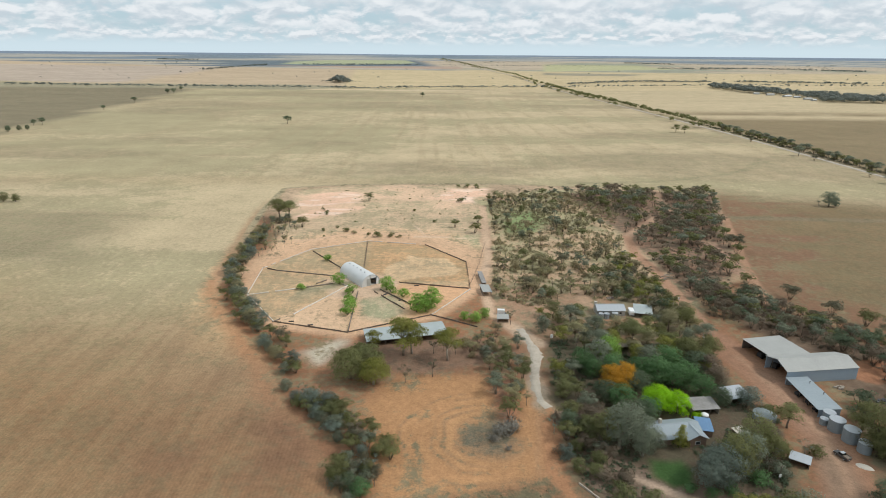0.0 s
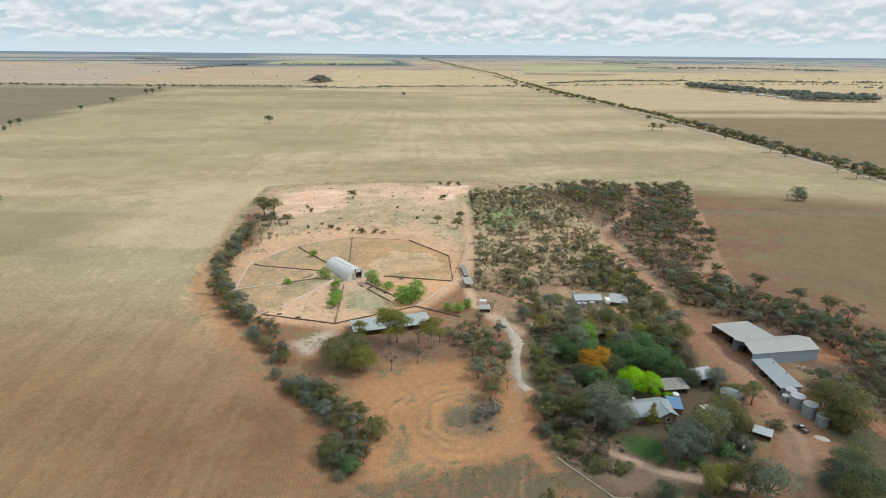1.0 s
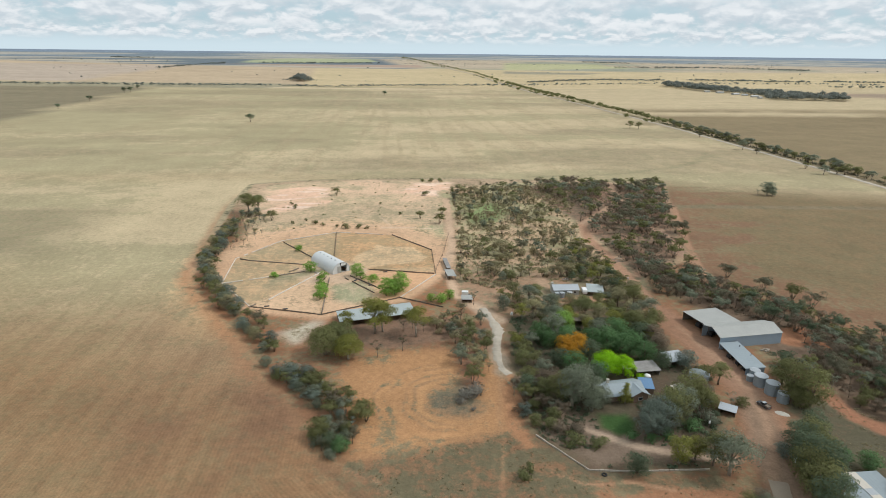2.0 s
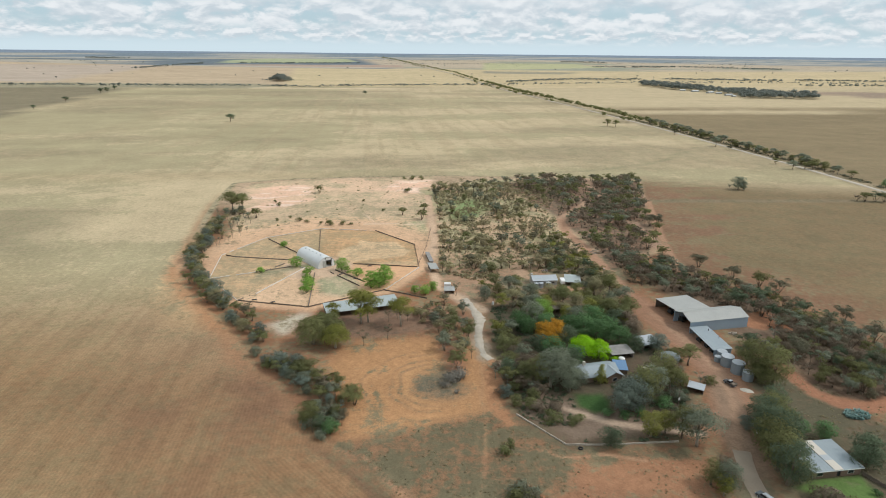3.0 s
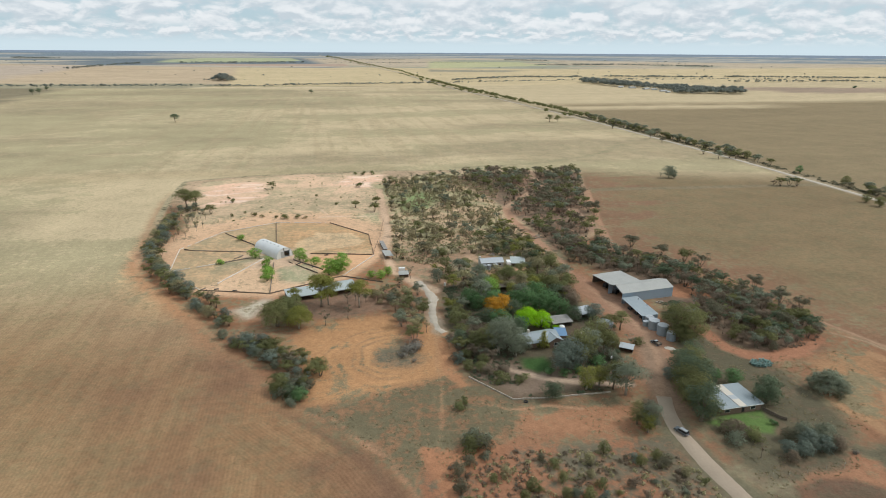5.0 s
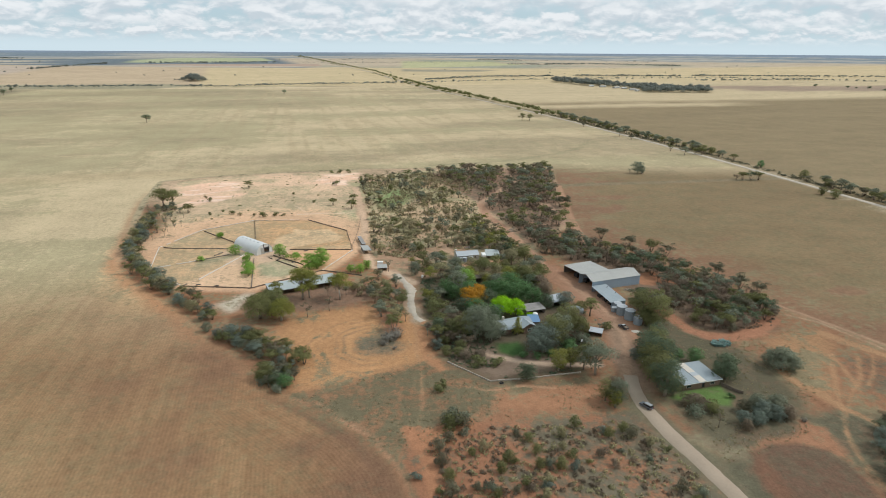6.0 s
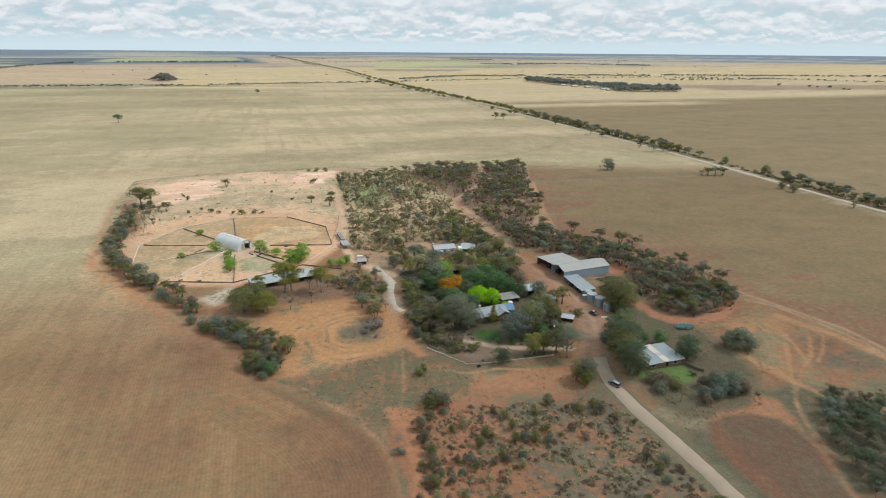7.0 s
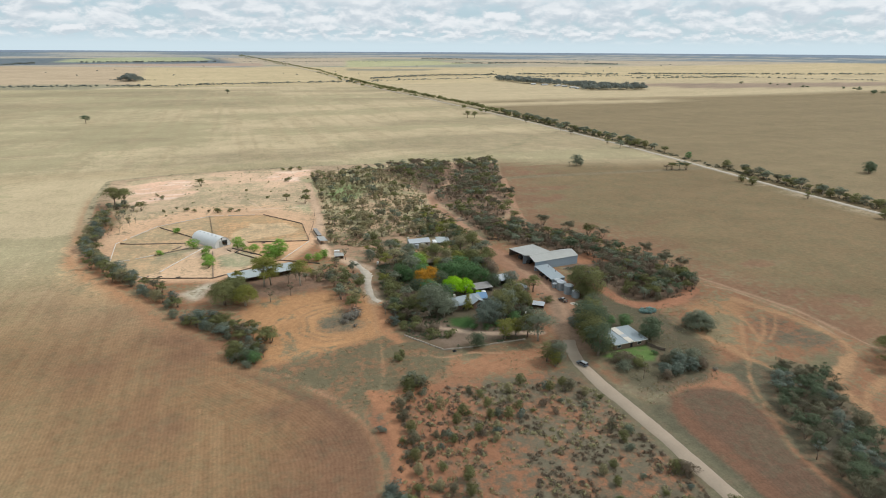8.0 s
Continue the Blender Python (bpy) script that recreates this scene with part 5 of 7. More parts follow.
# ---------------------------------------------------------------- vehicles and loose things
def vehicle(name, m, label, category, kind="wagon"):
    v = thing(name, m, label, category)
    W = 1.86
    body = Shape().prism([(-2.35, 0.45), (2.3, 0.45), (2.38, 0.75), (2.25, 0.98), (1.25, 1.08), (-2.38, 1.08), (-2.42, 0.7)], -W / 2, W / 2)
    part("body", body, CAR_BODY if kind == "wagon" else STEEL, v)
    if kind == "wagon":
        cab = [(1.15, 1.08), (0.45, 1.66), (-2.0, 1.70), (-2.34, 1.08)]
        part("cabin", Shape().add([(x, s * (W / 2 - (0.04 if z < 1.2 else 0.2)), z) for s in (-1, 1) for x, z in cab], [(0, 1, 2, 3), (7, 6, 5, 4), (0, 4, 5, 1), (1, 5, 6, 2), (2, 6, 7, 3)]), CAR_GLASS, v, "dark tinted windows")
        part("roof", Shape().slab([(0.5, -0.74, 1.75), (0.5, 0.74, 1.75), (-2.05, 0.74, 1.78), (-2.05, -0.74, 1.78)], 0.09), CAR_ROOF, v, "silver roof")
        for y in (-0.62, 0.62):
            part("roof_rail", Shape().tube([(0.3, y, 1.82), (-1.9, y, 1.85)], [0.03, 0.03], 6), STEEL, v)
    else:
        cab = [(1.0, 1.08), (0.5, 1.7), (-0.55, 1.72), (-0.7, 1.08)]
        part("cabin", Shape().add([(x, s * (W / 2 - (0.04 if z < 1.2 else 0.18)), z) for s in (-1, 1) for x, z in cab], [(0, 1, 2, 3), (7, 6, 5, 4), (0, 4, 5, 1), (1, 5, 6, 2), (2, 6, 7, 3)]), CAR_GLASS, v, "dark cab windows")
        part("roof", Shape().slab([(0.5, -0.7, 1.78), (0.5, 0.7, 1.78), (-0.55, 0.7, 1.8), (-0.55, -0.7, 1.8)], 0.07), CAR_ROOF, v, "grey cab roof")
        part("tray", Shape().box(-2.5, -0.95, 1.08, -0.75, 0.95, 1.15).box(-2.5, -0.95, 1.15, -0.75, -0.9, 1.42).box(-2.5, 0.9, 1.15, -0.75, 0.95, 1.42).box(-2.5, -0.9, 1.15, -2.45, 0.9, 1.42), TIMBER, v, "open flat tray")
    for x in (-1.45, 1.45):
        for y in (-W / 2 + 0.05, W / 2 - 0.05):
            w = part("wheel", Shape().turned([(0.2, -0.12), (0.36, -0.1), (0.37, 0), (0.36, 0.1), (0.2, 0.12)], 18), RUBBER, v)
            w.matrix_basis = pose(x, y, 0.37, 90, 0, 0)
            part("rim", Shape().turned([(0.21, -0.125), (0.21, 0.125)], 12), CAR_ROOF, w)
    part("bumper", Shape().box(-2.5, -0.88, 0.42, -2.36, 0.88, 0.66), STEEL, v)
    part("bumper", Shape().box(2.3, -0.88, 0.42, 2.44, 0.88, 0.66), STEEL, v)
    for y in (-0.8, 0.8):
        part("tail_light", Shape().box(-2.45, y - 0.1, 0.78, -2.38, y + 0.1, 1.02), RED_LAMP, v)
        part("headlight", Shape().box(2.26, y - 0.14, 0.78, 2.36, y + 0.14, 0.94), WHITE, v)
    part("number_plate", Shape().box(-2.515, -0.26, 0.48, -2.505, 0.26, 0.6), WHITE, v)
    return v


vehicle("parked_car", pose(100.3, 99.4, 0.05, 0, 0, 111), "dark grey station wagon with silver roof beside the drive", "car")
vehicle("farm_ute", pose(123.7, 158.2, 0.02, 0, 0, 108), "dark farm ute with open tray on bare earth", "ute", "ute")
solid("tyre", Shape().turned([(0.45, 0.0), (0.75, 0.0), (0.85, 0.16), (0.75, 0.34), (0.45, 0.34), (0.45, 0.0)], 22, False), RUBBER, pose(55.6, 125.2, 0.02), "old black tractor tyre lying near the wall", "tyre")
slab = thing("sand_heap", pose(127.8, 153.6, 0, 0, 0, -35), "flat cream heap of sand beside the yard", "sand heap")
rng = random.Random(12)
heap = Shape()
ringn, spokes = 5, 18
hv = [(0, 0, 0.75)]
for r in range(1, ringn + 1):
    for k in range(spokes):
        a = 2 * math.pi * k / spokes
        q = r / ringn
        hv.append((2.6 * q * math.cos(a) * rng.uniform(0.88, 1.08), 1.5 * q * math.sin(a) * rng.uniform(0.88, 1.08), 0.72 * (1 - q ** 1.6) - 0.05 + rng.uniform(-0.04, 0.04)))
heap.add(hv, [(0, 1 + k, 1 + (k + 1) % spokes) for k in range(spokes)] + [(1 + (r - 1) * spokes + k, 1 + r * spokes + k, 1 + r * spokes + (k + 1) % spokes, 1 + (r - 1) * spokes + (k + 1) % spokes) for r in range(1, ringn) for k in range(spokes)])
part("heap", heap, RENDER_PALE, slab, "", True)
for i, (x, y, rz, ln) in enumerate(((123.6, 314.5, 20, 6.0), (124.4, 312.2, 28, 7.0), (123.2, 309.6, 15, 6.5), (125.6, 316.8, 24, 5.5))):
    solid("pale_pole", Shape().tube([(-ln / 2, 0, 0.22), (0, 0.05, 0.24), (ln / 2, 0, 0.2)], [0.22, 0.2, 0.17], 8), PALE_STONE, pose(x, y, 0, 0, 0, rz), "pale stripped pole lying beside the track", "pole", "stacked poles")
for i, (x, y) in enumerate(((-54, 297), (-52.5, 295.5))):
    solid("feed_trough", Shape().prism([(-0.35, 0.5), (-0.25, 0.05), (0.25, 0.05), (0.35, 0.5), (0.28, 0.5), (0.2, 0.12), (-0.2, 0.12), (-0.28, 0.5)], -1.2, 1.2), CONCRETE, pose(x, y, 0, 0, 0, 40 + 20 * i), "pale concrete feed trough in the yards", "trough", "yard troughs")
for i, (x, y, rz) in enumerate(((-70.5, 251.0, 10), (-61.0, 247.5, 14), (-22.0, 277.0, 30), (-15.0, 296.5, 5), (-30.5, 284.0, 50))):
    solid("feed_trough", Shape().prism([(-0.35, 0.5), (-0.25, 0.05), (0.25, 0.05), (0.35, 0.5), (0.28, 0.5), (0.2, 0.12), (-0.2, 0.12), (-0.28, 0.5)], -1.2, 1.2), STEEL, pose(x, y, 0, 0, 0, rz + 90), "dark metal feed trough along the yard fence", "trough", "yard troughs")
# washed-out white fridge and drums by the yards
for x, y, label in ((46.8, 237.8, "white enamel drum lying among scrub"), (114.1, 239.1, "white enamel drum lying among scrub"), (116.3, 128.4, "white enamel drum under the trees by the drive")):
    solid("drum", Shape().turned([(0.55, 0.0), (0.6, 0.05), (0.6, 1.35), (0.5, 1.5), (0.1, 1.55)], 16), WHITE, pose(x, y, 0, 6, 4, 20), label, "drum", "white drums")

# odds and ends round the sheds
def rubble(name, m, count, spread, size, mat, label, category, seed):
    """A heap of separate lumps or lengths resting on each other and the ground."""
    r = random.Random(seed)
    h = thing(name, m, label, category)
    for i in range(count):
        s = size * r.uniform(0.5, 1.2)
        bits = Shape().add([(x * s * r.uniform(0.7, 1.2), y * s * r.uniform(0.5, 1.0), z * s * r.uniform(0.5, 0.9)) for x in (-0.5, 0.5) for y in (-0.5, 0.5) for z in (0, 1)],
                           [(0, 1, 3, 2), (4, 6, 7, 5), (0, 4, 5, 1), (2, 3, 7, 6), (0, 2, 6, 4), (1, 5, 7, 3)])
        q = math.sqrt(r.random()) * spread
        a = r.uniform(0, 6.28)
        part("lump", bits, mat, h).matrix_basis = pose(q * math.cos(a), q * math.sin(a) * 0.6, -0.06 + 0.35 * size * max(0, 1 - q / spread), 0, 0, r.uniform(0, 360))
    return h


rubble("stone_heap", pose(148.6, 198.6, 0), 14, 1.9, 0.9, PALE_STONE, "heap of pale stones beside the steel shed", "stone heap", 3)
rubble("scrap_heap", pose(157.6, 189.5, 0), 16, 2.6, 1.0, STEEL, "heap of dark metal scrap at the scrub edge", "scrap heap", 4)
rubble("timber_heap", pose(117.0, 283.0, 0), 14, 2.6, 0.9, PALE_STONE, "heap of pale boards beside the scrub track", "timber heap", 5)
rubble("timber_heap", pose(84.5, 282.0, 0), 12, 2.2, 0.9, RUST, "heap of old boards behind the cottage", "timber heap", 6)
pole = thing("service_pole", pose(97.6, 146.2, 0), "grey service pole with a white box on it", "pole")
part("mast", Shape().tube([(0, 0, -0.4), (0.03, 0, 3.0), (0.05, 0.02, 6.2)], [0.13, 0.11, 0.09], 8), TIMBER, pole)
part("crossarm", Shape().box(-0.9, -0.06, 5.5, 0.9, 0.06, 5.62), TIMBER, pole)
part("meter_box", Shape().box(-0.3, -0.32, 2.2, 0.3, -0.1, 3.2), WHITE, pole, "white meter box")

# clump of agave
agave_rng = random.Random(31)
clump = thing("agave_clump", pose(157.0, 135.7, 0), "broad clump of blue-green spiky agave rosettes", "agave")
rosette = Shape()
for k in range(16):
    a = 2 * math.pi * k / 16 + agave_rng.uniform(-0.15, 0.15)
    lean = agave_rng.uniform(0.45, 1.25)
    ln = agave_rng.uniform(0.75, 1.1)
    d = Vector((math.cos(a) * math.sin(lean), math.sin(a) * math.sin(lean), math.cos(lean)))
    side = Vector((-math.sin(a), math.cos(a), 0)) * 0.13
    base, mid, tip = Vector((0, 0, 0.05)), d * ln * 0.5 + Vector((0, 0, 0.12)), d * ln
    rosette.add([base - side * 0.8, base + side * 0.8, mid + side, mid - side, tip, mid + Vector((0, 0, -0.1))], [(0, 1, 2, 3), (3, 2, 4), (1, 0, 5), (0, 3, 5), (2, 1, 5), (3, 4, 5), (4, 2, 5)])
rosette_mesh = rosette.mesh("rosette", CACTUS)
for i in range(95):
    a, q = agave_rng.uniform(0, 2 * math.pi), math.sqrt(agave_rng.random())
    ob = new("rosette", rosette_mesh)
    ob.parent = clump
    s = agave_rng.uniform(0.7, 1.35)
    ob.matrix_basis = pose(4.6 * q * math.cos(a), 3.0 * q * math.sin(a), 0.35 * (1 - q), 0, 0, agave_rng.uniform(0, 360)) @ Matrix.Scale(s, 4)

# distant farmstead beside the wood
for i, (x, y, w, d) in enumerate(((930, 1842, 16, 8), (952, 1805, 22, 10), (975, 1756, 26, 11), (984, 1722, 16, 8), (984, 1668, 22, 9), (976, 1628, 14, 8))):
    gable_building("distant_shed", pose(x, y, float(lie(np.array(x), np.array(y))), 0, 0, 20 * (i % 3) - 15), w, d, 3.4, 5.0, ZINC_WHITE, ZINC_WARM, "far white metal farm shed beside dark woodland", "shed")

# ---------------------------------------------------------------- trees
class Foliage:
    """Leaf sprays: corners, three-cornered sprays, and the way the crown faces at each corner."""

    def __init__(self, v, f, n):
        self.v, self.f, self.n = v, f, n

    def mesh(self, name, mat):
        me = bpy.data.meshes.new(name)
        me.from_pydata(self.v.tolist(), [], self.f.tolist())
        me.materials.append(mat)
        me.polygons.foreach_set("use_smooth", np.ones(len(me.polygons), bool))
        me.update()
        me.normals_split_custom_set_from_vertices(self.n.tolist())
        return me


def unit(v):
    return v / (np.linalg.norm(v, axis=1)[:, None] + 1e-9)


def leaf_cloud(rng, clumps, per_clump, leaf, hearts=None):
    """Many small leaf sprays round each clump (x, y, z, radius, height radius); hearts: the middle of the crown each clump belongs to."""
    c = np.array(clumps, float)
    h = np.array(hearts, float) if hearts is not None else np.repeat(c[:, :3].mean(0)[None], len(c), 0)
    big = c[:, 3] / c[:, 3].mean()
    n = np.maximum(6, (1.9 * per_clump * big ** 1.4 * rng.uniform(0.8, 1.2, len(c))).astype(int))
    size = np.repeat(np.broadcast_to(leaf, len(c)), n)
    c, h = np.repeat(c, n, 0), np.repeat(h, n, 0)
    k = len(c)
    d = unit(rng.normal(size=(k, 3)))
    d[:, 2] = np.where(d[:, 2] < -0.35, -d[:, 2] * 0.6, d[:, 2])
    reach = (0.62 + 0.52 * rng.random(k)) * rng.uniform(1.0, 1.25, k)
    p = c[:, :3] + d * reach[:, None] * np.stack([c[:, 3], c[:, 3], c[:, 4]], -1)
    face = unit(0.75 * d + 0.7 * unit(p - h) + np.array([0, 0, 0.25]))
    nrm = unit(face + 0.45 * rng.normal(size=(k, 3)))
    u = unit(np.cross(nrm, rng.normal(size=(k, 3))))
    w = np.cross(nrm, u)
    a = (0.88 * size * rng.uniform(0.6, 1.35, k))[:, None]
    b = a * rng.uniform(0.4, 0.8, k)[:, None]
    v = np.stack([p - u * a - w * b * 0.7, p + u * a - w * b * rng.uniform(-0.6, 0.6, (k, 1)), p + w * b * 1.2 - nrm * a * 0.25], 1).reshape(-1, 3)
    return Foliage(v, np.arange(3 * k).reshape(k, 3), np.repeat(unit(face + 0.2 * rng.normal(size=(k, 3))), 3, 0))


def tree_form(form, seed, fine=1.0):
    """Trunk and crown of one kind of tree, about life size. Returns the two shapes."""
    rng = np.random.default_rng(seed)
    wood, clumps = Shape(), []
    U = rng.uniform

    def limb(a, b, r0, r1, sag=0.3):
        a, b = Vector(a), Vector(b)
        mid = a.lerp(b, 0.5) + Vector((U(-sag, sag), U(-sag, sag), U(-0.1, sag)))
        wood.tube([a, mid, b], [r0, (r0 + r1) / 2, r1], 4)

    if form == "gum":        # tall, open, clumped crown over bare limbs
        h = 12.0
        fork = Vector((U(-0.4, 0.4), U(-0.4, 0.4), 4.6))
        wood.tube([(0, 0, -0.3), (U(-0.2, 0.2), U(-0.2, 0.2), 2.2), fork], [0.42, 0.33, 0.26], 7)
        n = 14
        for i in range(n):
            a = 2 * math.pi * (i * 0.382 + U(-0.06, 0.06))
            r = U(2.0, 4.8) if i % 3 else U(0, 1.8)
            z = U(5.6, 9.8) if i % 3 else U(9.2, 11.0)
            z -= 0.12 * r
            limb(fork, (r * math.cos(a) * 0.85, r * math.sin(a) * 0.85, z - 0.4), 0.16, 0.05)
            q = U(1.5, 2.5)
            clumps.append((r * math.cos(a), r * math.sin(a), z, q, q * U(0.65, 0.85)))
        return wood, leaf_cloud(rng, clumps, 150, 0.265)
    if form == "tall":       # big old gum, clothed from low down
        fork = Vector((U(-0.3, 0.3), U(-0.3, 0.3), 3.2))
        wood.tube([(0, 0, -0.3), (U(-0.2, 0.2), U(-0.2, 0.2), 1.6), fork], [0.5, 0.4, 0.3], 7)
        for i in range(22):
            z = 2.8 + 9.6 * (i + U(0, 1)) / 22
            a = i * 2.4 + U(-0.4, 0.4)
            r = 3.7 * max(0.05, math.sin(math.pi * min(1.0, (z - 0.6) / 13.6))) ** 0.7 * U(0.55, 1.0)
            if i % 2:
                limb(fork, (r * math.cos(a) * 0.85, r * math.sin(a) * 0.85, max(z - 0.3, 3.4)), 0.14, 0.04)
            q = U(1.25, 2.1)
            clumps.append((r * math.cos(a), r * math.sin(a), z, q, q * U(0.7, 0.95)))
        return wood, leaf_cloud(rng, clumps, 120, 0.245)
    if form == "umbrella":   # mallee: several thin stems, flat-topped thin crown
        stems = int(U(4, 7))
        for i in range(stems):
            a = 2 * math.pi * (i + U(-0.3, 0.3)) / stems
            r = U(0.8, 2.7)
            top = (r * math.cos(a), r * math.sin(a), U(4.2, 6.2))
            limb((0.2 * math.cos(a), 0.2 * math.sin(a), -0.3), top, 0.13, 0.05, 0.4)
            for j in range(3):
                q = U(0.85, 1.4)
                c = (top[0] + U(-1.4, 1.4), top[1] + U(-1.4, 1.4), top[2] + U(-1.3, 0.7))
                limb(top, c, 0.06, 0.02, 0.15)
                clumps.append((*c, q, q * U(0.5, 0.7)))
        return wood, leaf_cloud(rng, clumps, 80 * fine, 0.215 / fine ** 0.5)
    if form == "round":      # dense, leaves almost to the ground
        wood.tube([(0, 0, -0.3), (0.1, 0, 1.6), (0, 0.1, 3.2)], [0.35, 0.28, 0.18], 7)
        for i in range(19):
            a, z = i * 2.4 + U(-0.4, 0.4), 1.2 + 5.9 * (i + U(0, 1)) / 19
            r = 3.3 * math.sin(math.pi * min(1, (z + 0.3) / 8.4)) * U(0.4, 1.0)
            q = U(0.8, 1.9)
            clumps.append((r * math.cos(a), r * math.sin(a), z, q, q * U(0.7, 0.95)))
            if i % 3 == 0:
                limb((0, 0.1, 2.4), (r * math.cos(a), r * math.sin(a), z), 0.12, 0.04)
        return wood, leaf_cloud(rng, clumps, 108 * fine, 0.21 / fine ** 0.5)
    if form == "dome":       # broad old tree: a low trunk under large rounded lumps
        fork = Vector((0.1, 0, 2.0))
        wood.tube([(0, 0, -0.3), (0.1, 0, 1.0), fork], [0.5, 0.42, 0.36], 7)
        for i in range(17):
            up = (i + 0.5) / 17
            a, r = i * 2.4 + U(-0.3, 0.3), 4.2 * math.sqrt(1 - up * up) * U(0.8, 1.0)
            z = 2.6 + 4.6 * up + U(-0.3, 0.3)
            q = U(1.3, 2.1)
            clumps.append((r * math.cos(a), r * math.sin(a), z, q, q * U(0.7, 0.85)))
            if i % 2:
                limb(fork, (r * math.cos(a) * 0.8, r * math.sin(a) * 0.8, z - 0.3), 0.16, 0.05)
        return wood, leaf_cloud(rng, clumps, 240, 0.22)
    if form == "shrub":      # low and wide
        for i in range(4):
            a = U(0, 6.28)
            limb((0, 0, -0.15), (0.9 * math.cos(a), 0.9 * math.sin(a), 1.3), 0.06, 0.02, 0.1)
        for i in range(7):
            a, r = U(0, 6.28), U(0, 1.25)
            q = U(0.55, 0.95)
            clumps.append((r * math.cos(a), r * math.sin(a), U(0.6, 2.0) - 0.35 * r, q, q * 0.85))
        return wood, leaf_cloud(rng, clumps, 70, 0.15)
    if form == "conifer":
        wood.tube([(0, 0, -0.3), (0, 0, 4), (0, 0, 8.6)], [0.25, 0.16, 0.04], 6)
        for i in range(16):
            z = 0.9 + 8.0 * i / 16
            r = 1.7 * (1 - z / 9.6) * U(0.6, 1.0)
            a = i * 2.4
            q = 0.45 + 1.1 * (1 - z / 9.4)
            clumps.append((r * math.cos(a), r * math.sin(a), z, q, q * 0.9))
        return wood, leaf_cloud(rng, clumps, 90, 0.2)
    if form == "thin":       # half-bare small tree
        top = Vector((U(-0.3, 0.3), U(-0.3, 0.3), 3.0))
        wood.tube([(0, 0, -0.3), (0.1, 0, 1.5), top], [0.16, 0.13, 0.10], 6)
        for i in range(9):
            a, r = 2 * math.pi * (i + U(-0.3, 0.3)) / 9, U(0.6, 2.2)
            e = (r * math.cos(a), r * math.sin(a), U(4.2, 6.6))
            limb(top, e, 0.07, 0.02, 0.3)
            for j in range(2):
                limb(e, (e[0] + U(-0.8, 0.8), e[1] + U(-0.8, 0.8), e[2] + U(0.2, 0.9)), 0.025, 0.01, 0.1)
            if i % 2:
                q = U(0.6, 1.0)
                clumps.append((*e, q, q * 0.6))
        return wood, leaf_cloud(rng, clumps, 40 * fine, 0.22 / fine ** 0.5)
    # dead brush: a heap of grey twigs
    for i in range(46):
        a, r = U(0, 6.28), U(0.2, 1.6)
        limb((r * 0.4 * math.cos(a), r * 0.4 * math.sin(a), -0.1), (r * math.cos(a + 0.4), r * math.sin(a + 0.4), U(0.7, 2.2)), 0.035, 0.01, 0.25)
    return wood, leaf_cloud(rng, [(U(-0.8, 0.8), U(-0.8, 0.8), U(0.6, 1.3), 0.8, 0.6) for _ in range(4)], 30, 0.16)


FORM_NAMES = {"gum": "gum_tree", "tall": "gum_tree", "umbrella": "mallee_tree", "round": "bushy_tree", "dome": "spreading_tree", "shrub": "shrub", "conifer": "conifer", "thin": "thin_tree", "brush": "dead_brush"}
FORM_WORDS = {"gum": "gum tree with open clumped crown", "tall": "tall old gum tree with full crown", "umbrella": "mallee tree with flat thin crown", "round": "dense bushy tree", "dome": "big spreading tree with dense crown", "shrub": "low shrub on bare earth", "conifer": "narrow conical tree", "thin": "half-bare thin-limbed tree", "brush": "heap of dead brush"}
stock = {}
PALE_TRUNKS = {"yellow", "grey"}


def grown(form, leaf, variant, fine=1.0):
    key = (form, leaf, variant, fine)
    if key not in stock:
        w, c = tree_form(form, 1000 + variant * 17 + sum(ord(ch) for ch in form), fine)
        bark = TWIG if form == "brush" else BARK_PALE if leaf in PALE_TRUNKS else BARK
        stock[key] = (w.mesh("trunk", bark, True), c.mesh("crown", TWIG if form == "brush" else LEAF_MAT[leaf]), w, c)
    return stock[key]


plant_rng = random.Random(77)


def plant(form, leaf, x, y, size=1.0, wide=1.0, group="", words=""):
    """One tree or bush, turned and sized a little at random."""
    trunk, crown = grown(form, leaf, plant_rng.randrange(4))[:2]
    base = new(FORM_NAMES[form])
    s = size * plant_rng.uniform(0.93, 1.07)
    z = float(lie(np.array(x), np.array(y)))
    base.matrix_world = pose(x, y, z, 0, 0, plant_rng.uniform(0, 360)) @ Matrix.Diagonal((s * wide, s * wide, s, 1))
    base.empty_display_size = 0.5
    tagged(base, f"{LEAF[leaf][1]} {words or FORM_WORDS[form]}" if form != "brush" else "grey heap of dead brush on bare ground", "shrub" if form in ("shrub", "brush") else "tree", group)
    for nm, data in (("trunk", trunk), ("crown", crown)):
        o = new(nm, data)
        o.parent = base
    return base


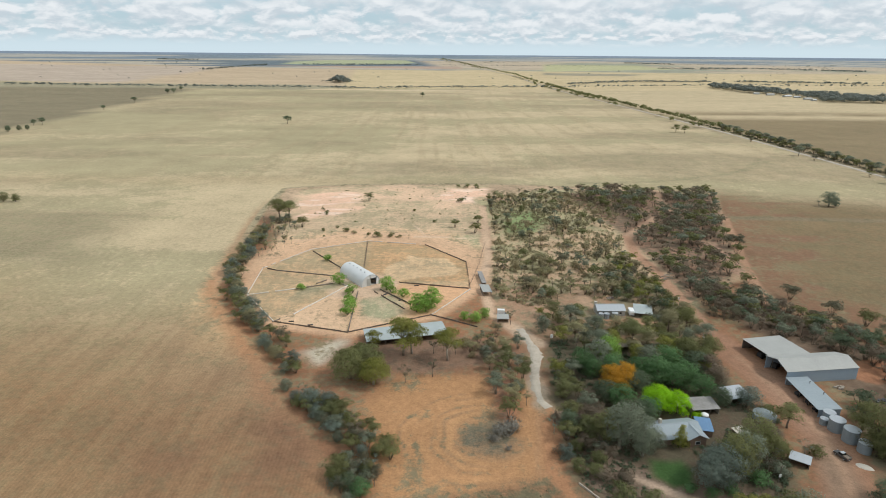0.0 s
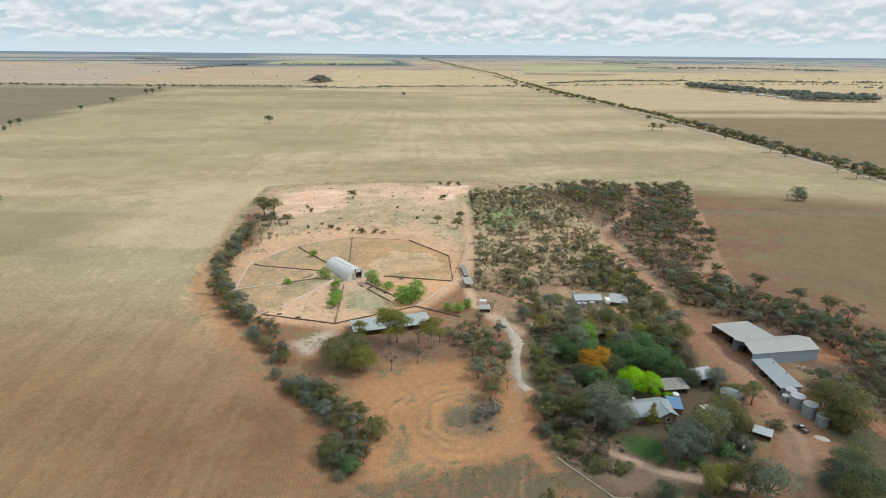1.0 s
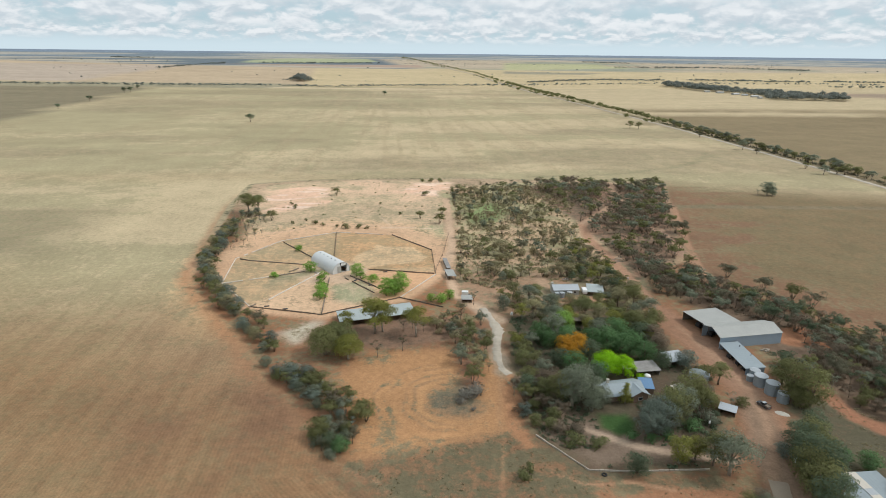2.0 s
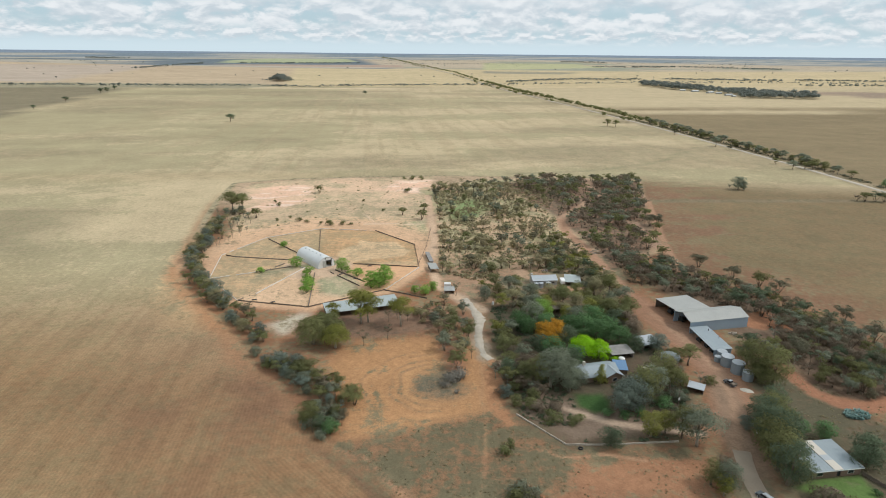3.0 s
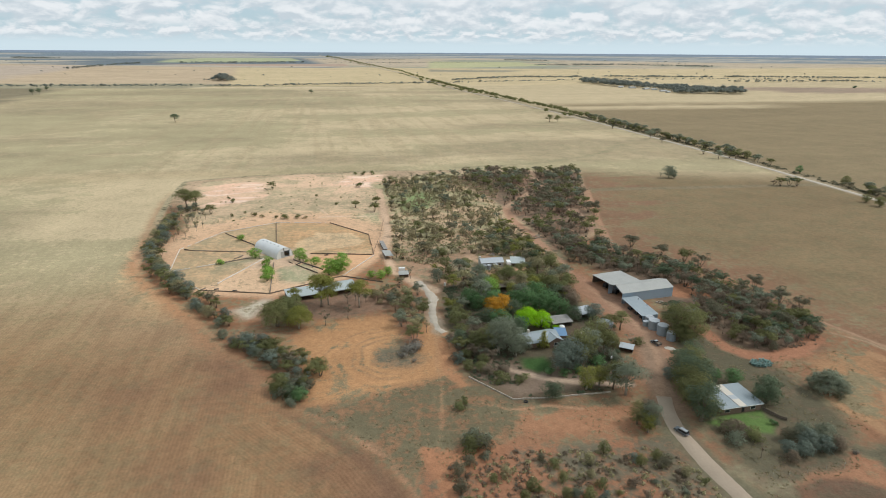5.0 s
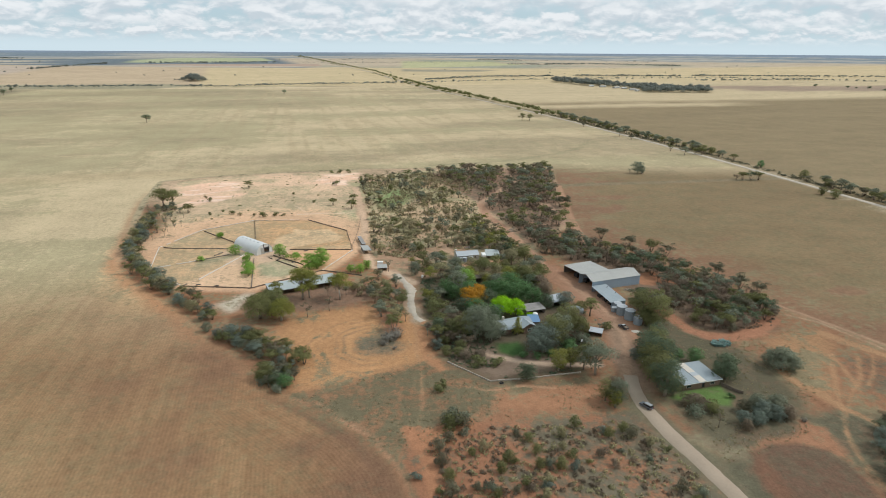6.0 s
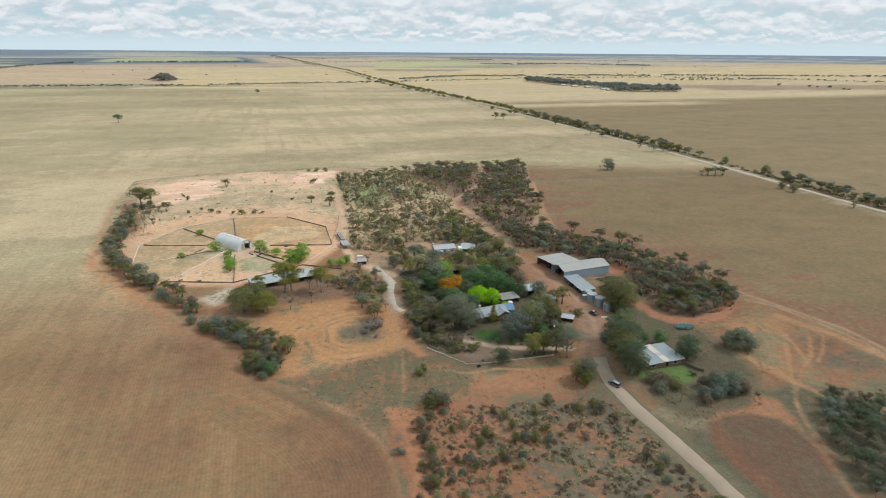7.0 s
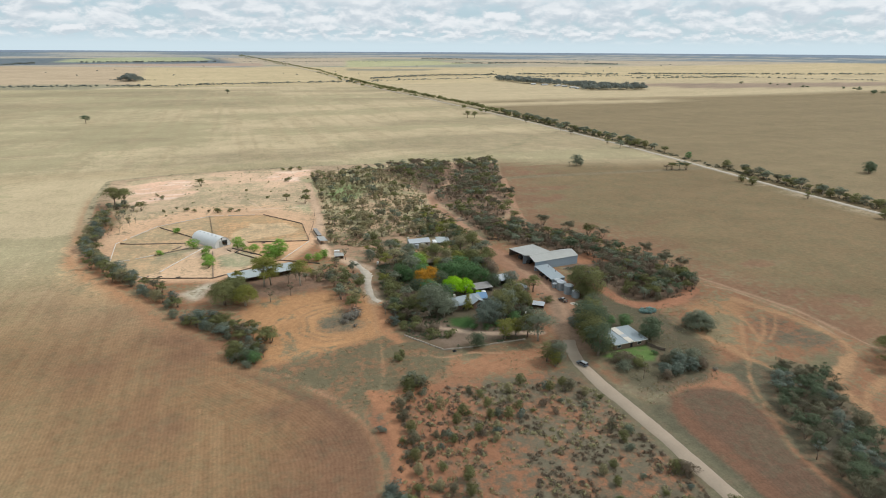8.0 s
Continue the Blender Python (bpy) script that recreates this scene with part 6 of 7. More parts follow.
def thicket(name, places, label):
    """Many far trees of known kinds joined into one object."""
    leaves = list(LEAF)
    verts, faces, normals, index = [], [], [], []
    count = 0
    for form, leaf, x, y, size in places:
        _, _, wood, crown = grown(form, leaf, plant_rng.randrange(4), 0.34)
        t = plant_rng.uniform(0, 6.28)
        turn = np.array([[math.cos(t), math.sin(t), 0], [-math.sin(t), math.cos(t), 0], [0, 0, 1]])
        z = float(lie(np.array(x), np.array(y)))
        wv = np.array(wood.v)
        for v, f, n, slot in ((wv, wood.f, unit(wv - [0, 0, 2]), 0), (crown.v, crown.f.tolist(), crown.n, 1 + leaves.index(leaf))):
            verts.append(v * size @ turn + np.array([x, y, z]))
            normals.append(n @ turn)
            faces += [tuple(count + q for q in p) for p in f]
            index += [slot] * len(f)
            count += len(v)
    me = bpy.data.meshes.new(name)
    me.from_pydata(np.concatenate(verts).tolist(), [], faces)
    for m in [BARK] + [LEAF_MAT[k] for k in leaves]:
        me.materials.append(m)
    me.polygons.foreach_set("material_index", index)
    me.polygons.foreach_set("use_smooth", np.ones(len(me.polygons), bool))
    me.update()
    me.normals_split_custom_set_from_vertices(np.concatenate(normals).tolist())
    return tagged(new(name, me), label, "trees", kind="stuff")


def scatter(poly, count, gap, seed, keep_off=(), thin=0.0, patch=22):
    """Random places inside an outline, at least gap apart and off the given lines; thin: how much of it is left open in patches."""
    rng = random.Random(seed)
    xs, ys = [p[0] for p in poly], [p[1] for p in poly]
    c = np.array([(rng.uniform(min(xs), max(xs)), rng.uniform(min(ys), max(ys))) for _ in range(count * 40)])
    ok = inside(c[:, 0], c[:, 1], poly) >= 0
    for line, w in keep_off:
        ok &= away(c[:, 0], c[:, 1], line) >= w
    if thin:
        ok &= vnoise(c[:, 0], c[:, 1], patch, seed + 3) > thin
    got = []
    for x, y in c[ok].tolist():
        if len(got) >= count:
            break
        if all((x - a) ** 2 + (y - b) ** 2 >= gap * gap for a, b in got):
            got.append((x, y))
    return got


# ---- single trees round the yards and the turning ground
for x, y, s, w in ((-17, 220.5, 1.3, 0.9), (-13.5, 222, 1.1, 0.9), (1.2, 216.5, 1.15, 0.85), (-30, 226, 0.6, 0.9), (80.1, 129.5, 0.95, 1.1), (86, 131, 0.8, 1.0)):
    plant("gum" if y > 200 else "tall", "yellow", x, y, s * (1.1 if y > 200 else 0.78), w * 1.1, words="gum tree with clumped crown")
for x, y, s, w, leaf in ((-36, 202, 1.5, 1.0, "olive"), (-26.5, 198, 1.28, 1.0, "yellow"), (-31, 206.5, 1.4, 1.0, "bushy")):
    plant("dome", leaf, x, y, s, w)
for x, y, s in ((-4.6, 204, 1.05), (-14.8, 199, 1.0), (-4.5, 222, 0.9), (54.5, 223.4, 1.6), (117.7, 83.8, 0.9), (22, 232, 0.9), (30, 250, 1.0)):
    plant("thin", "mallee", x, y, s)
for x, y, s, w in ((-13.2, 263.2, 1.25, 1.3), (-6.6, 268.2, 1.3, 1.25), (-9, 264, 1.1, 1.2), (-30.5, 290.5, 0.95, 1.1), (-56.5, 298, 0.75, 1.4), (14.5, 252.5, 0.68, 1.35), (9.3, 255, 0.55, 1.3), (18.6, 257.5, 0.62, 1.2)):
    plant("round", "fresh", x, y, s, w, words="leafy tree in the yards")
for x, y, s in ((-47.9, 285, 1.7), (-47, 275, 1.5), (-46.6, 270, 1.6), (-46.2, 264.5, 1.7), (-46, 259, 1.6), (-69.3, 335.6, 1.6), (-75, 290, 1.3), (-21, 281, 1.7), (-27.5, 287, 1.2)):
    plant("shrub", "fresh", x, y, s * 1.25, 1.05, "yard shrubs", "shrub on the trampled yard")
for i, (x, y) in enumerate(scatter([(-2, 232), (14, 240), (24, 244), (24, 226), (10, 218), (-2, 222)], 16, 3.6, 49)):
    plant(("thin", "shrub", "umbrella", "shrub")[i % 4], ("mallee", "straw", "pale", "grey")[i % 4], x, y, (0.8, 1.2, 0.75, 0.9)[i % 4], 1.1, "open scrub")
# ---- paddock north of the yards
for x, y, s, w, leaf in ((-122, 424, 1.35, 1.3, "olive"), (-115.5, 428, 1.15, 1.3, "bushy")):
    plant("gum", leaf, x, y, s, w)
for x, y, s in ((-124, 417, 1.5), (-119, 415, 1.7), (-113, 418, 1.3)):
    plant("shrub", "mallee", x, y, s, 1.3, "paddock shrubs")
for x, y, s in ((-62.8, 483, 0.95), (7, 408, 0.75), (20.4, 394, 0.85), (-101, 405, 0.9), (24, 420, 0.7)):
    plant("umbrella", "olive", x, y, s * 1.2, 1.25)
for x, y, s in ((-45.3, 383, 1.5), (-36, 384, 1.0), (13, 481, 1.6), (-67.5, 395, 1.2), (12, 539, 1.1), (20, 536, 1.4), (28, 536, 1.4), (-89.7, 440, 1.2), (-30, 383, 0.7), (-62, 390, 0.8), (-52, 388, 0.7), (-84, 396, 0.8), (-76, 404, 0.6), (-24, 452, 0.8), (-8, 420, 0.8), (-95, 452, 0.8), (-115, 418, 1.3)):
    plant("shrub", "bushy", x, y, s * 1.2, 1.2, "paddock shrubs")
# ---- belt along the western edge
belt_w = [(-123, 392), (-121, 350), (-117, 312), (-111, 285), (-98, 265), (-84, 243), (-73, 229), (-64, 214), (-56, 200)]
k = 0
for (ax, ay), (bx, by) in zip(belt_w, belt_w[1:]):
    n = max(2, round(math.hypot(bx - ax, by - ay) / 3.3))
    for i in range(n):
        t = (i + plant_rng.random()) / n
        x, y = ax + (bx - ax) * t + plant_rng.uniform(-4, 4.5), ay + (by - ay) * t + plant_rng.uniform(-3, 3)
        low = y < 232
        plant(("umbrella", "round", "umbrella", "round")[k % 4], ("olive", "grey", "bushy", "pale", "mallee", "blue")[k % 6], x, y, plant_rng.uniform(0.75, 1.0) * (0.8 if low else 1.0), 1.15, "western tree belt")
        k += 1
for x, y, s, form, leaf in ((-46, 182, 0.75, "round", "blue"), (-40, 181.5, 0.7, "round", "blue"), (-43, 176, 0.5, "round", "blue"), (-36, 178, 0.8, "umbrella", "olive"), (-31, 171, 0.75, "umbrella", "olive"), (-36, 170, 0.6, "round", "grey"), (-24, 166, 0.8, "umbrella", "olive"), (-28, 165, 0.7, "umbrella", "brown"),
                            (-18.5, 157.5, 0.85, "umbrella", "olive"), (-16.5, 155, 0.7, "umbrella", "olive"), (-31, 147, 0.75, "round", "olive"), (-27, 145, 0.6, "thin", "grey"), (-24, 149, 0.7, "thin", "mallee"), (-23.4, 138.8, 0.62, "round", "green"), (-26.5, 141, 0.6, "round", "dark"), (-51, 190, 0.6, "thin", "grey"), (-58, 193, 0.55, "round", "grey"), (-52.5, 186, 0.5, "round", "blue"), (-20, 143, 0.6, "thin", "mallee")):
    plant(form, leaf, x, y, s * 1.15, 1.3, "western tree belt")
for i, (x, y) in enumerate(scatter([(-50, 190), (-40, 184), (-30, 171), (-21, 158), (-17, 148), (-24, 146), (-33, 160), (-42, 174), (-52, 184)], 30, 3.0, 47)):
    plant(("round", "shrub", "umbrella", "thin")[i % 4], ("grey", "olive", "bushy", "mallee", "blue")[i % 5], x, y, (0.55, 1.6, 0.8, 0.75)[i % 4] * plant_rng.uniform(0.85, 1.1), 1.15, "western tree belt")
for i, (x, y) in enumerate(scatter([(-34, 152), (-22, 150), (-20, 138), (-27, 134), (-34, 142)], 12, 2.6, 48)):
    plant(("shrub", "thin", "round")[i % 3], ("grey", "mallee", "bushy")[i % 3], x, y, (1.5, 0.75, 0.55)[i % 3], 1.2, "western tree belt")
# ---- planted rows in the north-west corner
for i, (x, y) in enumerate(scatter([(-133, 420), (-104, 418), (-98, 362), (-113, 334), (-120, 380)], 40, 5.2, 5)):
    plant(("umbrella", "thin", "thin")[i % 3], ("pale", "grey")[i % 2], x, y, plant_rng.uniform(0.65, 0.9), 0.9, "planted rows")
# ---- open scrub
tracks = ((MALLEE_TRACK[4:], 5.5), (MALLEE_TRACK[:5], 2.4), (WHITE_PATH, 4.5), ([(30, 468), (28, 402), (26, 344)], 4.0))
sparse = [(36, 500), (104, 522), (140, 470), (116, 395), (112, 370), (112, 300), (100, 275), (72, 282), (40, 270), (25, 285), (32, 370)]
back_scrub = []
# 'pale' is an olive leaf lightened to paint sunlight onto the scrub
for i, (x, y) in enumerate(scatter(sparse, 260, 4.4, 9, tracks + (([(60, 436), (62, 415)], 12),), thin=0.36)):
    form, leaf = ("umbrella", "round", "thin", "thin", "umbrella")[i % 5], ("pale", "mallee", "straw", "pale", "bushy", "straw", "grey")[i % 7]
    size = plant_rng.uniform(0.7, 1.2) * (0.6 if i % 5 == 1 else 1)
    if y > 296:
        back_scrub.append((form, leaf, x, y, size))
    else:
        plant(form, leaf, x, y, size, 1.1, "open scrub")
dense = [(100, 524), (150, 530), (238, 524), (205, 430), (187, 376), (166, 322), (150, 300), (128, 284), (125, 350), (122, 394), (140, 440)]
for i, (x, y) in enumerate(scatter(dense, 300, 4.0, 13, ((MALLEE_TRACK[4:], 5.0), (MALLEE_TRACK[:5], 2.4), ([(173, 377), (171, 344), (169, 322)], 6.0), ([(150, 424), (124, 388)], 4.5)), thin=0.33)):
    form, leaf, size = "umbrella" if i % 4 else "thin", ("mallee", "olive", "bushy", "brown", "mallee", "grey")[i % 6], plant_rng.uniform(0.75, 1.3)
    if y > 296:
        back_scrub.append((form, leaf, x, y, size))
    else:
        plant(form, leaf, x, y, size, 1.15, "dense mallee")
thicket("mallee_thicket", back_scrub, "dull olive mallee thicket at the far end of the farm")
belt_e = [(134, 312), (152, 288), (164, 272), (186, 244), (203, 196), (208, 170), (196, 147), (166, 144), (156, 158), (151, 178), (168, 200), (172, 218), (162, 228), (150, 238), (138, 250), (126, 262)]
for i, (x, y) in enumerate(scatter(belt_e, 215, 3.9, 17, (([(148, 185), (151, 165), (152, 150), (157, 143), (166, 140), (182, 143)], 4.0),))):
    plant(("round", "umbrella", "thin", "umbrella", "umbrella", "umbrella", "thin")[i % 7], ("dark", "mallee", "grey", "brown", "olive")[i % 5], x, y, plant_rng.uniform(0.78, 1.2) * (0.7 if i % 7 == 0 else 1), 1.05, "eastern tree belt")
for x, y, s in ((186, 264, 0.95), (176, 283, 1.0), (196, 240, 1.0), (170, 330, 0.9), (188, 366, 1.0), (181, 352, 0.9), (206, 205, 1.0), (205, 186, 1.05), (162, 302, 0.8), (210, 178, 0.95), (194, 252, 0.9)):
    plant("umbrella", "mallee" if s > 0.92 else "olive", x, y, s * 1.25, 1.15, "eastern tree belt")
# ---- scrub between cottage, white path and homestead
upper_grove = [(44, 262), (70, 252), (90, 250), (112, 262), (113, 232), (104, 206), (84, 216), (66, 222), (50, 232), (42, 246)]
for i, (x, y) in enumerate(scatter(upper_grove, 58, 5.4, 21, tracks + (([(70, 254), (97, 257)], 6.5), ([(70, 227), (83, 229)], 3.0)))):
    plant(("umbrella", "round", "gum")[i % 3], ("olive", "pale", "grey", "bushy", "yellow")[i % 5], x, y, plant_rng.uniform(0.65, 0.95), 1.1, "grove above the homestead")
for i, (x, y) in enumerate(scatter([(84, 302), (108, 344), (113, 330), (113.5, 300), (112, 250), (101, 258), (99, 274), (88, 278)], 62, 4.2, 25, ((MALLEE_TRACK[4:], 4.5),))):
    plant(("umbrella", "round", "umbrella", "thin")[i % 4], ("olive", "mallee", "bushy", "dark", "yellow")[i % 5], x, y, plant_rng.uniform(0.65, 1.05) * (0.7 if i % 4 == 1 else 1), 1.1, "grove above the homestead")
for i, (x, y) in enumerate(scatter([(16, 230), (32, 230), (32, 200), (30, 182), (22, 174), (17, 190)], 27, 3.9, 23, ((WHITE_PATH, 4.0),))):
    plant(("umbrella", "umbrella", "thin", "round")[i % 4], ("grey", "pale", "bushy")[i % 3], x, y, plant_rng.uniform(0.75, 1.05) * (0.75 if i % 4 == 3 else 1), 1.05, "trees by the white path")
for x, y, s, leaf in ((45.5, 196, 0.95, "olive"), (43.5, 206, 0.85, "yellow"), (48, 190, 0.85, "olive"), (43, 190, 0.8, "bushy"), (50, 206, 0.8, "grey"), (49, 181, 0.9, "grey"), (43, 177, 0.9, "olive"), (39.5, 165, 0.9, "olive"), (44, 160, 0.75, "brown"), (50, 156, 0.7, "brown"), (41.5, 171, 0.8, "dark"), (50.5, 173, 1.0, "brown"), (46, 166, 0.9, "bushy"), (38, 156, 0.6, "blue")):
    plant("round" if leaf in ("bushy", "dark") else "umbrella", leaf, x, y, s * 1.15, 1.15, "homestead trees")
for i, (x, y) in enumerate(scatter([(35.5, 178), (44, 183), (51, 160), (45, 146), (37, 150)], 18, 3.2, 45, ((WHITE_PATH, 3.0),))):
    plant(("thin", "shrub", "round", "shrub")[i % 4], ("grey", "brown", "bushy", "blue")[i % 4], x, y, (0.8, 1.5, 0.6, 1.2)[i % 4], 1.15, "homestead trees")
# ---- homestead grove
for x, y, s, w, form, leaf in ((55.5, 161.5, 1.05, 1.1, "tall", "grey"), (51.5, 164, 0.85, 1.0, "tall", "olive"), (59, 165, 0.9, 1.0, "tall", "grey"), (95.5, 158, 0.9, 1.05, "tall", "olive"), (99, 155.5, 0.75, 1.1, "gum", "olive"), (114.6, 173.0, 0.72, 1.15, "gum", "olive"), (92.8, 123.5, 0.95, 1.1, "gum", "grey"), (90, 128, 0.8, 1.0, "gum", "olive"),
                               (75.8, 142.5, 0.75, 1.15, "tall", "blue"), (80.5, 144, 0.85, 1.15, "tall", "blue"), (86, 148.5, 1.0, 1.1, "tall", "olive"), (90.5, 151.5, 0.9, 1.0, "tall", "grey"), (78.5, 147.5, 0.75, 1.0, "tall", "blue"), (107.0, 185.2, 0.95, 1.0, "round", "blue"), (101, 162, 0.7, 1.0, "gum", "brown")):
    plant(form, leaf, x, y, s * 1.12, w * 1.1, "homestead trees")
for x, y, s, w, leaf in ((75, 204, 1.05, 1.2, "green"), (80.5, 201, 1.15, 1.2, "green"), (85.5, 198, 1.1, 1.2, "green"), (90.5, 200, 1.05, 1.2, "green"), (93.5, 192, 1.0, 1.2, "green"), (70.5, 194, 0.95, 1.2, "dark"), (65, 206, 0.95, 1.2, "green"), (57, 206, 0.9, 1.2, "green"), (54, 210, 1.0, 1.1, "green"), (60.5, 212, 1.3, 1.0, "grey"), (66, 217, 1.2, 0.95, "fresh"),
                         (62, 184, 0.95, 1.15, "green"), (57, 188, 0.85, 1.2, "dark"), (66.5, 174, 1.0, 1.15, "dark"), (69.5, 178, 0.95, 1.1, "green"), (98.2, 185.4, 0.9, 0.9, "dark"), (98, 210, 1.0, 1.2, "dark"), (103, 208, 0.95, 1.2, "brown"), (107, 221, 0.95, 1.2, "olive"), (98, 218, 1.0, 1.2, "olive"), (88, 212, 1.05, 1.2, "green"), (80, 212, 1.0, 1.2, "grey"), (103, 200, 0.85, 1.1, "brown")):
    plant("round", leaf, x, y, s * 1.12, w * 1.08, "homestead trees")
for x, y, s in ((74.2, 182.5, 1.22), (80.5, 181.0, 1.0)):
    plant("dome", "lime", x, y, s, 1.0, words="tree with dense fresh crown")
for x, y, s in ((66.2, 160.2, 0.62), (61.5, 157.5, 0.72), (63.5, 163.5, 0.7)):
    plant("tall", "grey", x, y, s, 1.2, "homestead trees")
for x, y, s in ((62, 195.5, 1.2), (66.5, 196.5, 1.3), (64, 193, 1.05)):
    plant("round", "orange", x, y, s, 1.15, words="tree in full bloom")
plant("conifer", "yellow", 74.8, 162, 0.95, 1.2)
for x, y, s, leaf in ((65.7, 125.8, 1.0, "dark"), (58.2, 138, 1.0, "bushy"), (50.2, 140.5, 1.1, "bushy"), (113, 176, 0.8, "dark"), (112.5, 181, 0.9, "bushy"), (103, 153, 1.2, "dark"), (100, 149, 1.1, "grey"), (105, 160, 1.3, "olive"), (47, 147, 1.2, "brown"), (53, 146, 1.1, "brown"), (70, 142, 0.8, "green"), (76, 140.5, 0.8, "green"), (82, 142, 0.9, "green"), (92, 146, 1.2, "green"), (116, 159, 1.0, "olive"), (86, 178, 0.8, "lime")):
    plant("round" if s == 1.0 and leaf == "dark" else "shrub", leaf, x, y, s * (0.85 if leaf == "dark" else 1.5), 1.4, "garden shrubs", "rounded garden shrub")
for x, y, s in ((112, 158.5, 0.8), (102, 156.5, 0.8), (97, 151, 0.75)):
    plant("thin", "grey", x, y, s, 1.2, "homestead trees")
# ---- trees round the tanks and the lower house
for x, y, s, w, form, leaf in ((137, 162.5, 1.0, 1.15, "tall", "olive"), (139.5, 157, 0.95, 1.1, "tall", "olive"), (136, 156.5, 0.7, 1.1, "round", "olive"), (134.8, 158.6, 0.6, 1.0, "gum", "olive"), (139, 172, 0.8, 1.1, "gum", "olive"), (143, 178, 0.8, 1.2, "umbrella", "dark"), (148, 186, 0.9, 1.2, "umbrella", "dark"), (127.5, 138, 0.72, 1.1, "tall", "dark"), (123.5, 133, 0.78, 1.1, "tall", "olive"), (118.5, 131, 0.85, 1.1, "tall", "dark"), (121, 125, 0.8, 1.1, "tall", "olive"),
                               (115.5, 124, 0.95, 1.1, "tall", "dark"), (117, 117.5, 1.0, 1.1, "tall", "dark"), (112.6, 117, 0.9, 1.05, "tall", "olive"), (111.5, 110.5, 1.0, 1.1, "tall", "olive"), (110.5, 104.5, 0.95, 1.1, "tall", "dark"), (114.5, 106, 0.8, 1.0, "round", "olive"), (139.5, 110, 1.25, 1.0, "round", "dark"), (142.5, 114, 0.95, 1.0, "round", "dark"), (136, 123.5, 0.75, 1.1, "round", "green"), (130.5, 127, 0.6, 1.1, "round", "green"), (114, 131, 0.6, 1.1, "round", "blue")):
    plant(form, leaf, x, y, s * 1.15, w * 1.12, "trees by the lower house")
for x, y, s, leaf in ((131, 82, 0.72, "blue"), (134.5, 85, 0.85, "blue"), (138.5, 83, 0.75, "blue"), (136, 88.5, 0.9, "grey"), (141.5, 86.5, 0.85, "grey"), (127, 84, 0.6, "blue"), (143.5, 83, 0.6, "brown"), (132, 90, 0.6, "mallee"), (125.5, 80.5, 0.5, "brown")):
    plant("round", leaf, x, y, s, 1.2, "shrubs by the lower house", "scrubby tree with fine twigs")
for x, y, s, leaf in ((116.5, 97.5, 1.9, "brown"), (119, 95.5, 1.6, "brown"), (114.3, 91.5, 1.5, "grey"), (121.5, 91.5, 1.6, "olive"), (133.5, 98.5, 0.75, "green"), (144.5, 83.5, 1.4, "brown")):
    plant("shrub", leaf, x, y, s * 1.1, 1.3, "shrubs by the lower house")
for x, y, s in ((166, 112.5, 1.1), (169.5, 109.5, 0.85), (164, 116, 0.8), (169, 114.5, 1.0)):
    plant("round", "grey", x, y, s, 1.3, "trees by the lower house")
for x, y, s, leaf in ((91.4, 103.2, 0.78, "grey"), (88.2, 106.2, 0.62, "olive"), (93, 107.5, 0.6, "brown"), (89.5, 101.5, 0.55, "yellow")):
    plant("tall", leaf, x, y, s, 1.15, "roadside trees", "gum tree beside the drive")
for x, y, s, leaf in ((30, 102, 2.5, "olive"), (34, 102.5, 2.3, "mallee"), (31.5, 106, 1.9, "grey"), (36, 105.5, 1.6, "grey"), (31.5, 124, 1.5, "bushy"), (34, 128, 1.1, "bushy"), (96.8, 33.5, 1.7, "brown"), (95, 36, 1.5, "olive"), (101, 19, 1.4, "olive"), (14.5, 46, 1.6, "bushy")):
    plant("shrub", leaf, x, y, s, 1.15, "lone shrubs")
for x, y, s in ((15.9, 165, 1.4), (20.8, 168.5, 2.3), (23.4, 170.5, 2.2), (18.5, 169, 1.8), (148, 80.5, 0.8), (20, 160, 0.8)):
    plant("brush", "grey", x, y, s, 1.3, "dead brush")
# ---- young saltbush on red soil south of the garden
saltbush = [(19, 100), (38, 100), (90, 93), (96, 80), (97, 24), (60, 10), (10, 20), (16, 60), (22, 85)]
for x, y, s in ((24.3, 91, 0.62), (23.6, 84.3, 0.62), (24.4, 77.5, 0.55), (23.5, 71.6, 0.62), (21.9, 63.6, 0.55), (21, 57.2, 0.5), (27.3, 63.8, 0.36), (28.5, 56.2, 0.38), (43.4, 81.5, 0.55), (40, 77.5, 0.55), (52, 77.1, 0.48), (57.9, 75.3, 0.52), (45.5, 70.9, 0.4), (49.4, 65.1, 0.42), (53.4, 83.7, 0.45), (79.2, 86.4, 0.5), (86.5, 84.9, 0.6), (64.3, 89.8, 0.5), (70.6, 93.9, 0.55),
                (34.4, 50.5, 0.6), (25, 49, 0.42), (28.6, 47, 0.42), (33, 44.2, 0.55), (87.9, 59.3, 0.5), (88, 53, 0.48), (77.5, 42.7, 0.4), (73.1, 40.9, 0.5), (74.4, 35.5, 0.45), (37.5, 88.6, 0.5), (33.7, 87, 0.42), (28.4, 95.1, 0.5), (85, 88, 0.5), (90, 80, 0.42), (62, 84, 0.4), (36, 68, 0.4), (52, 70, 0.42), (31, 72, 0.38)):
    plant("round", ("bushy", "olive", "pale", "mallee")[int(x + y) % 4], x, y, s, 1.02, "young saltbush", "saltbush bush on red soil")
for i, (x, y) in enumerate(scatter(saltbush, 52, 4.2, 29, thin=0.42)):
    plant("shrub", ("grey", "bushy", "blue", "grey", "olive", "brown", "mallee")[i % 7], x, y, plant_rng.uniform(0.7, 1.25), 1.1, "low saltbush", "low saltbush on red soil")
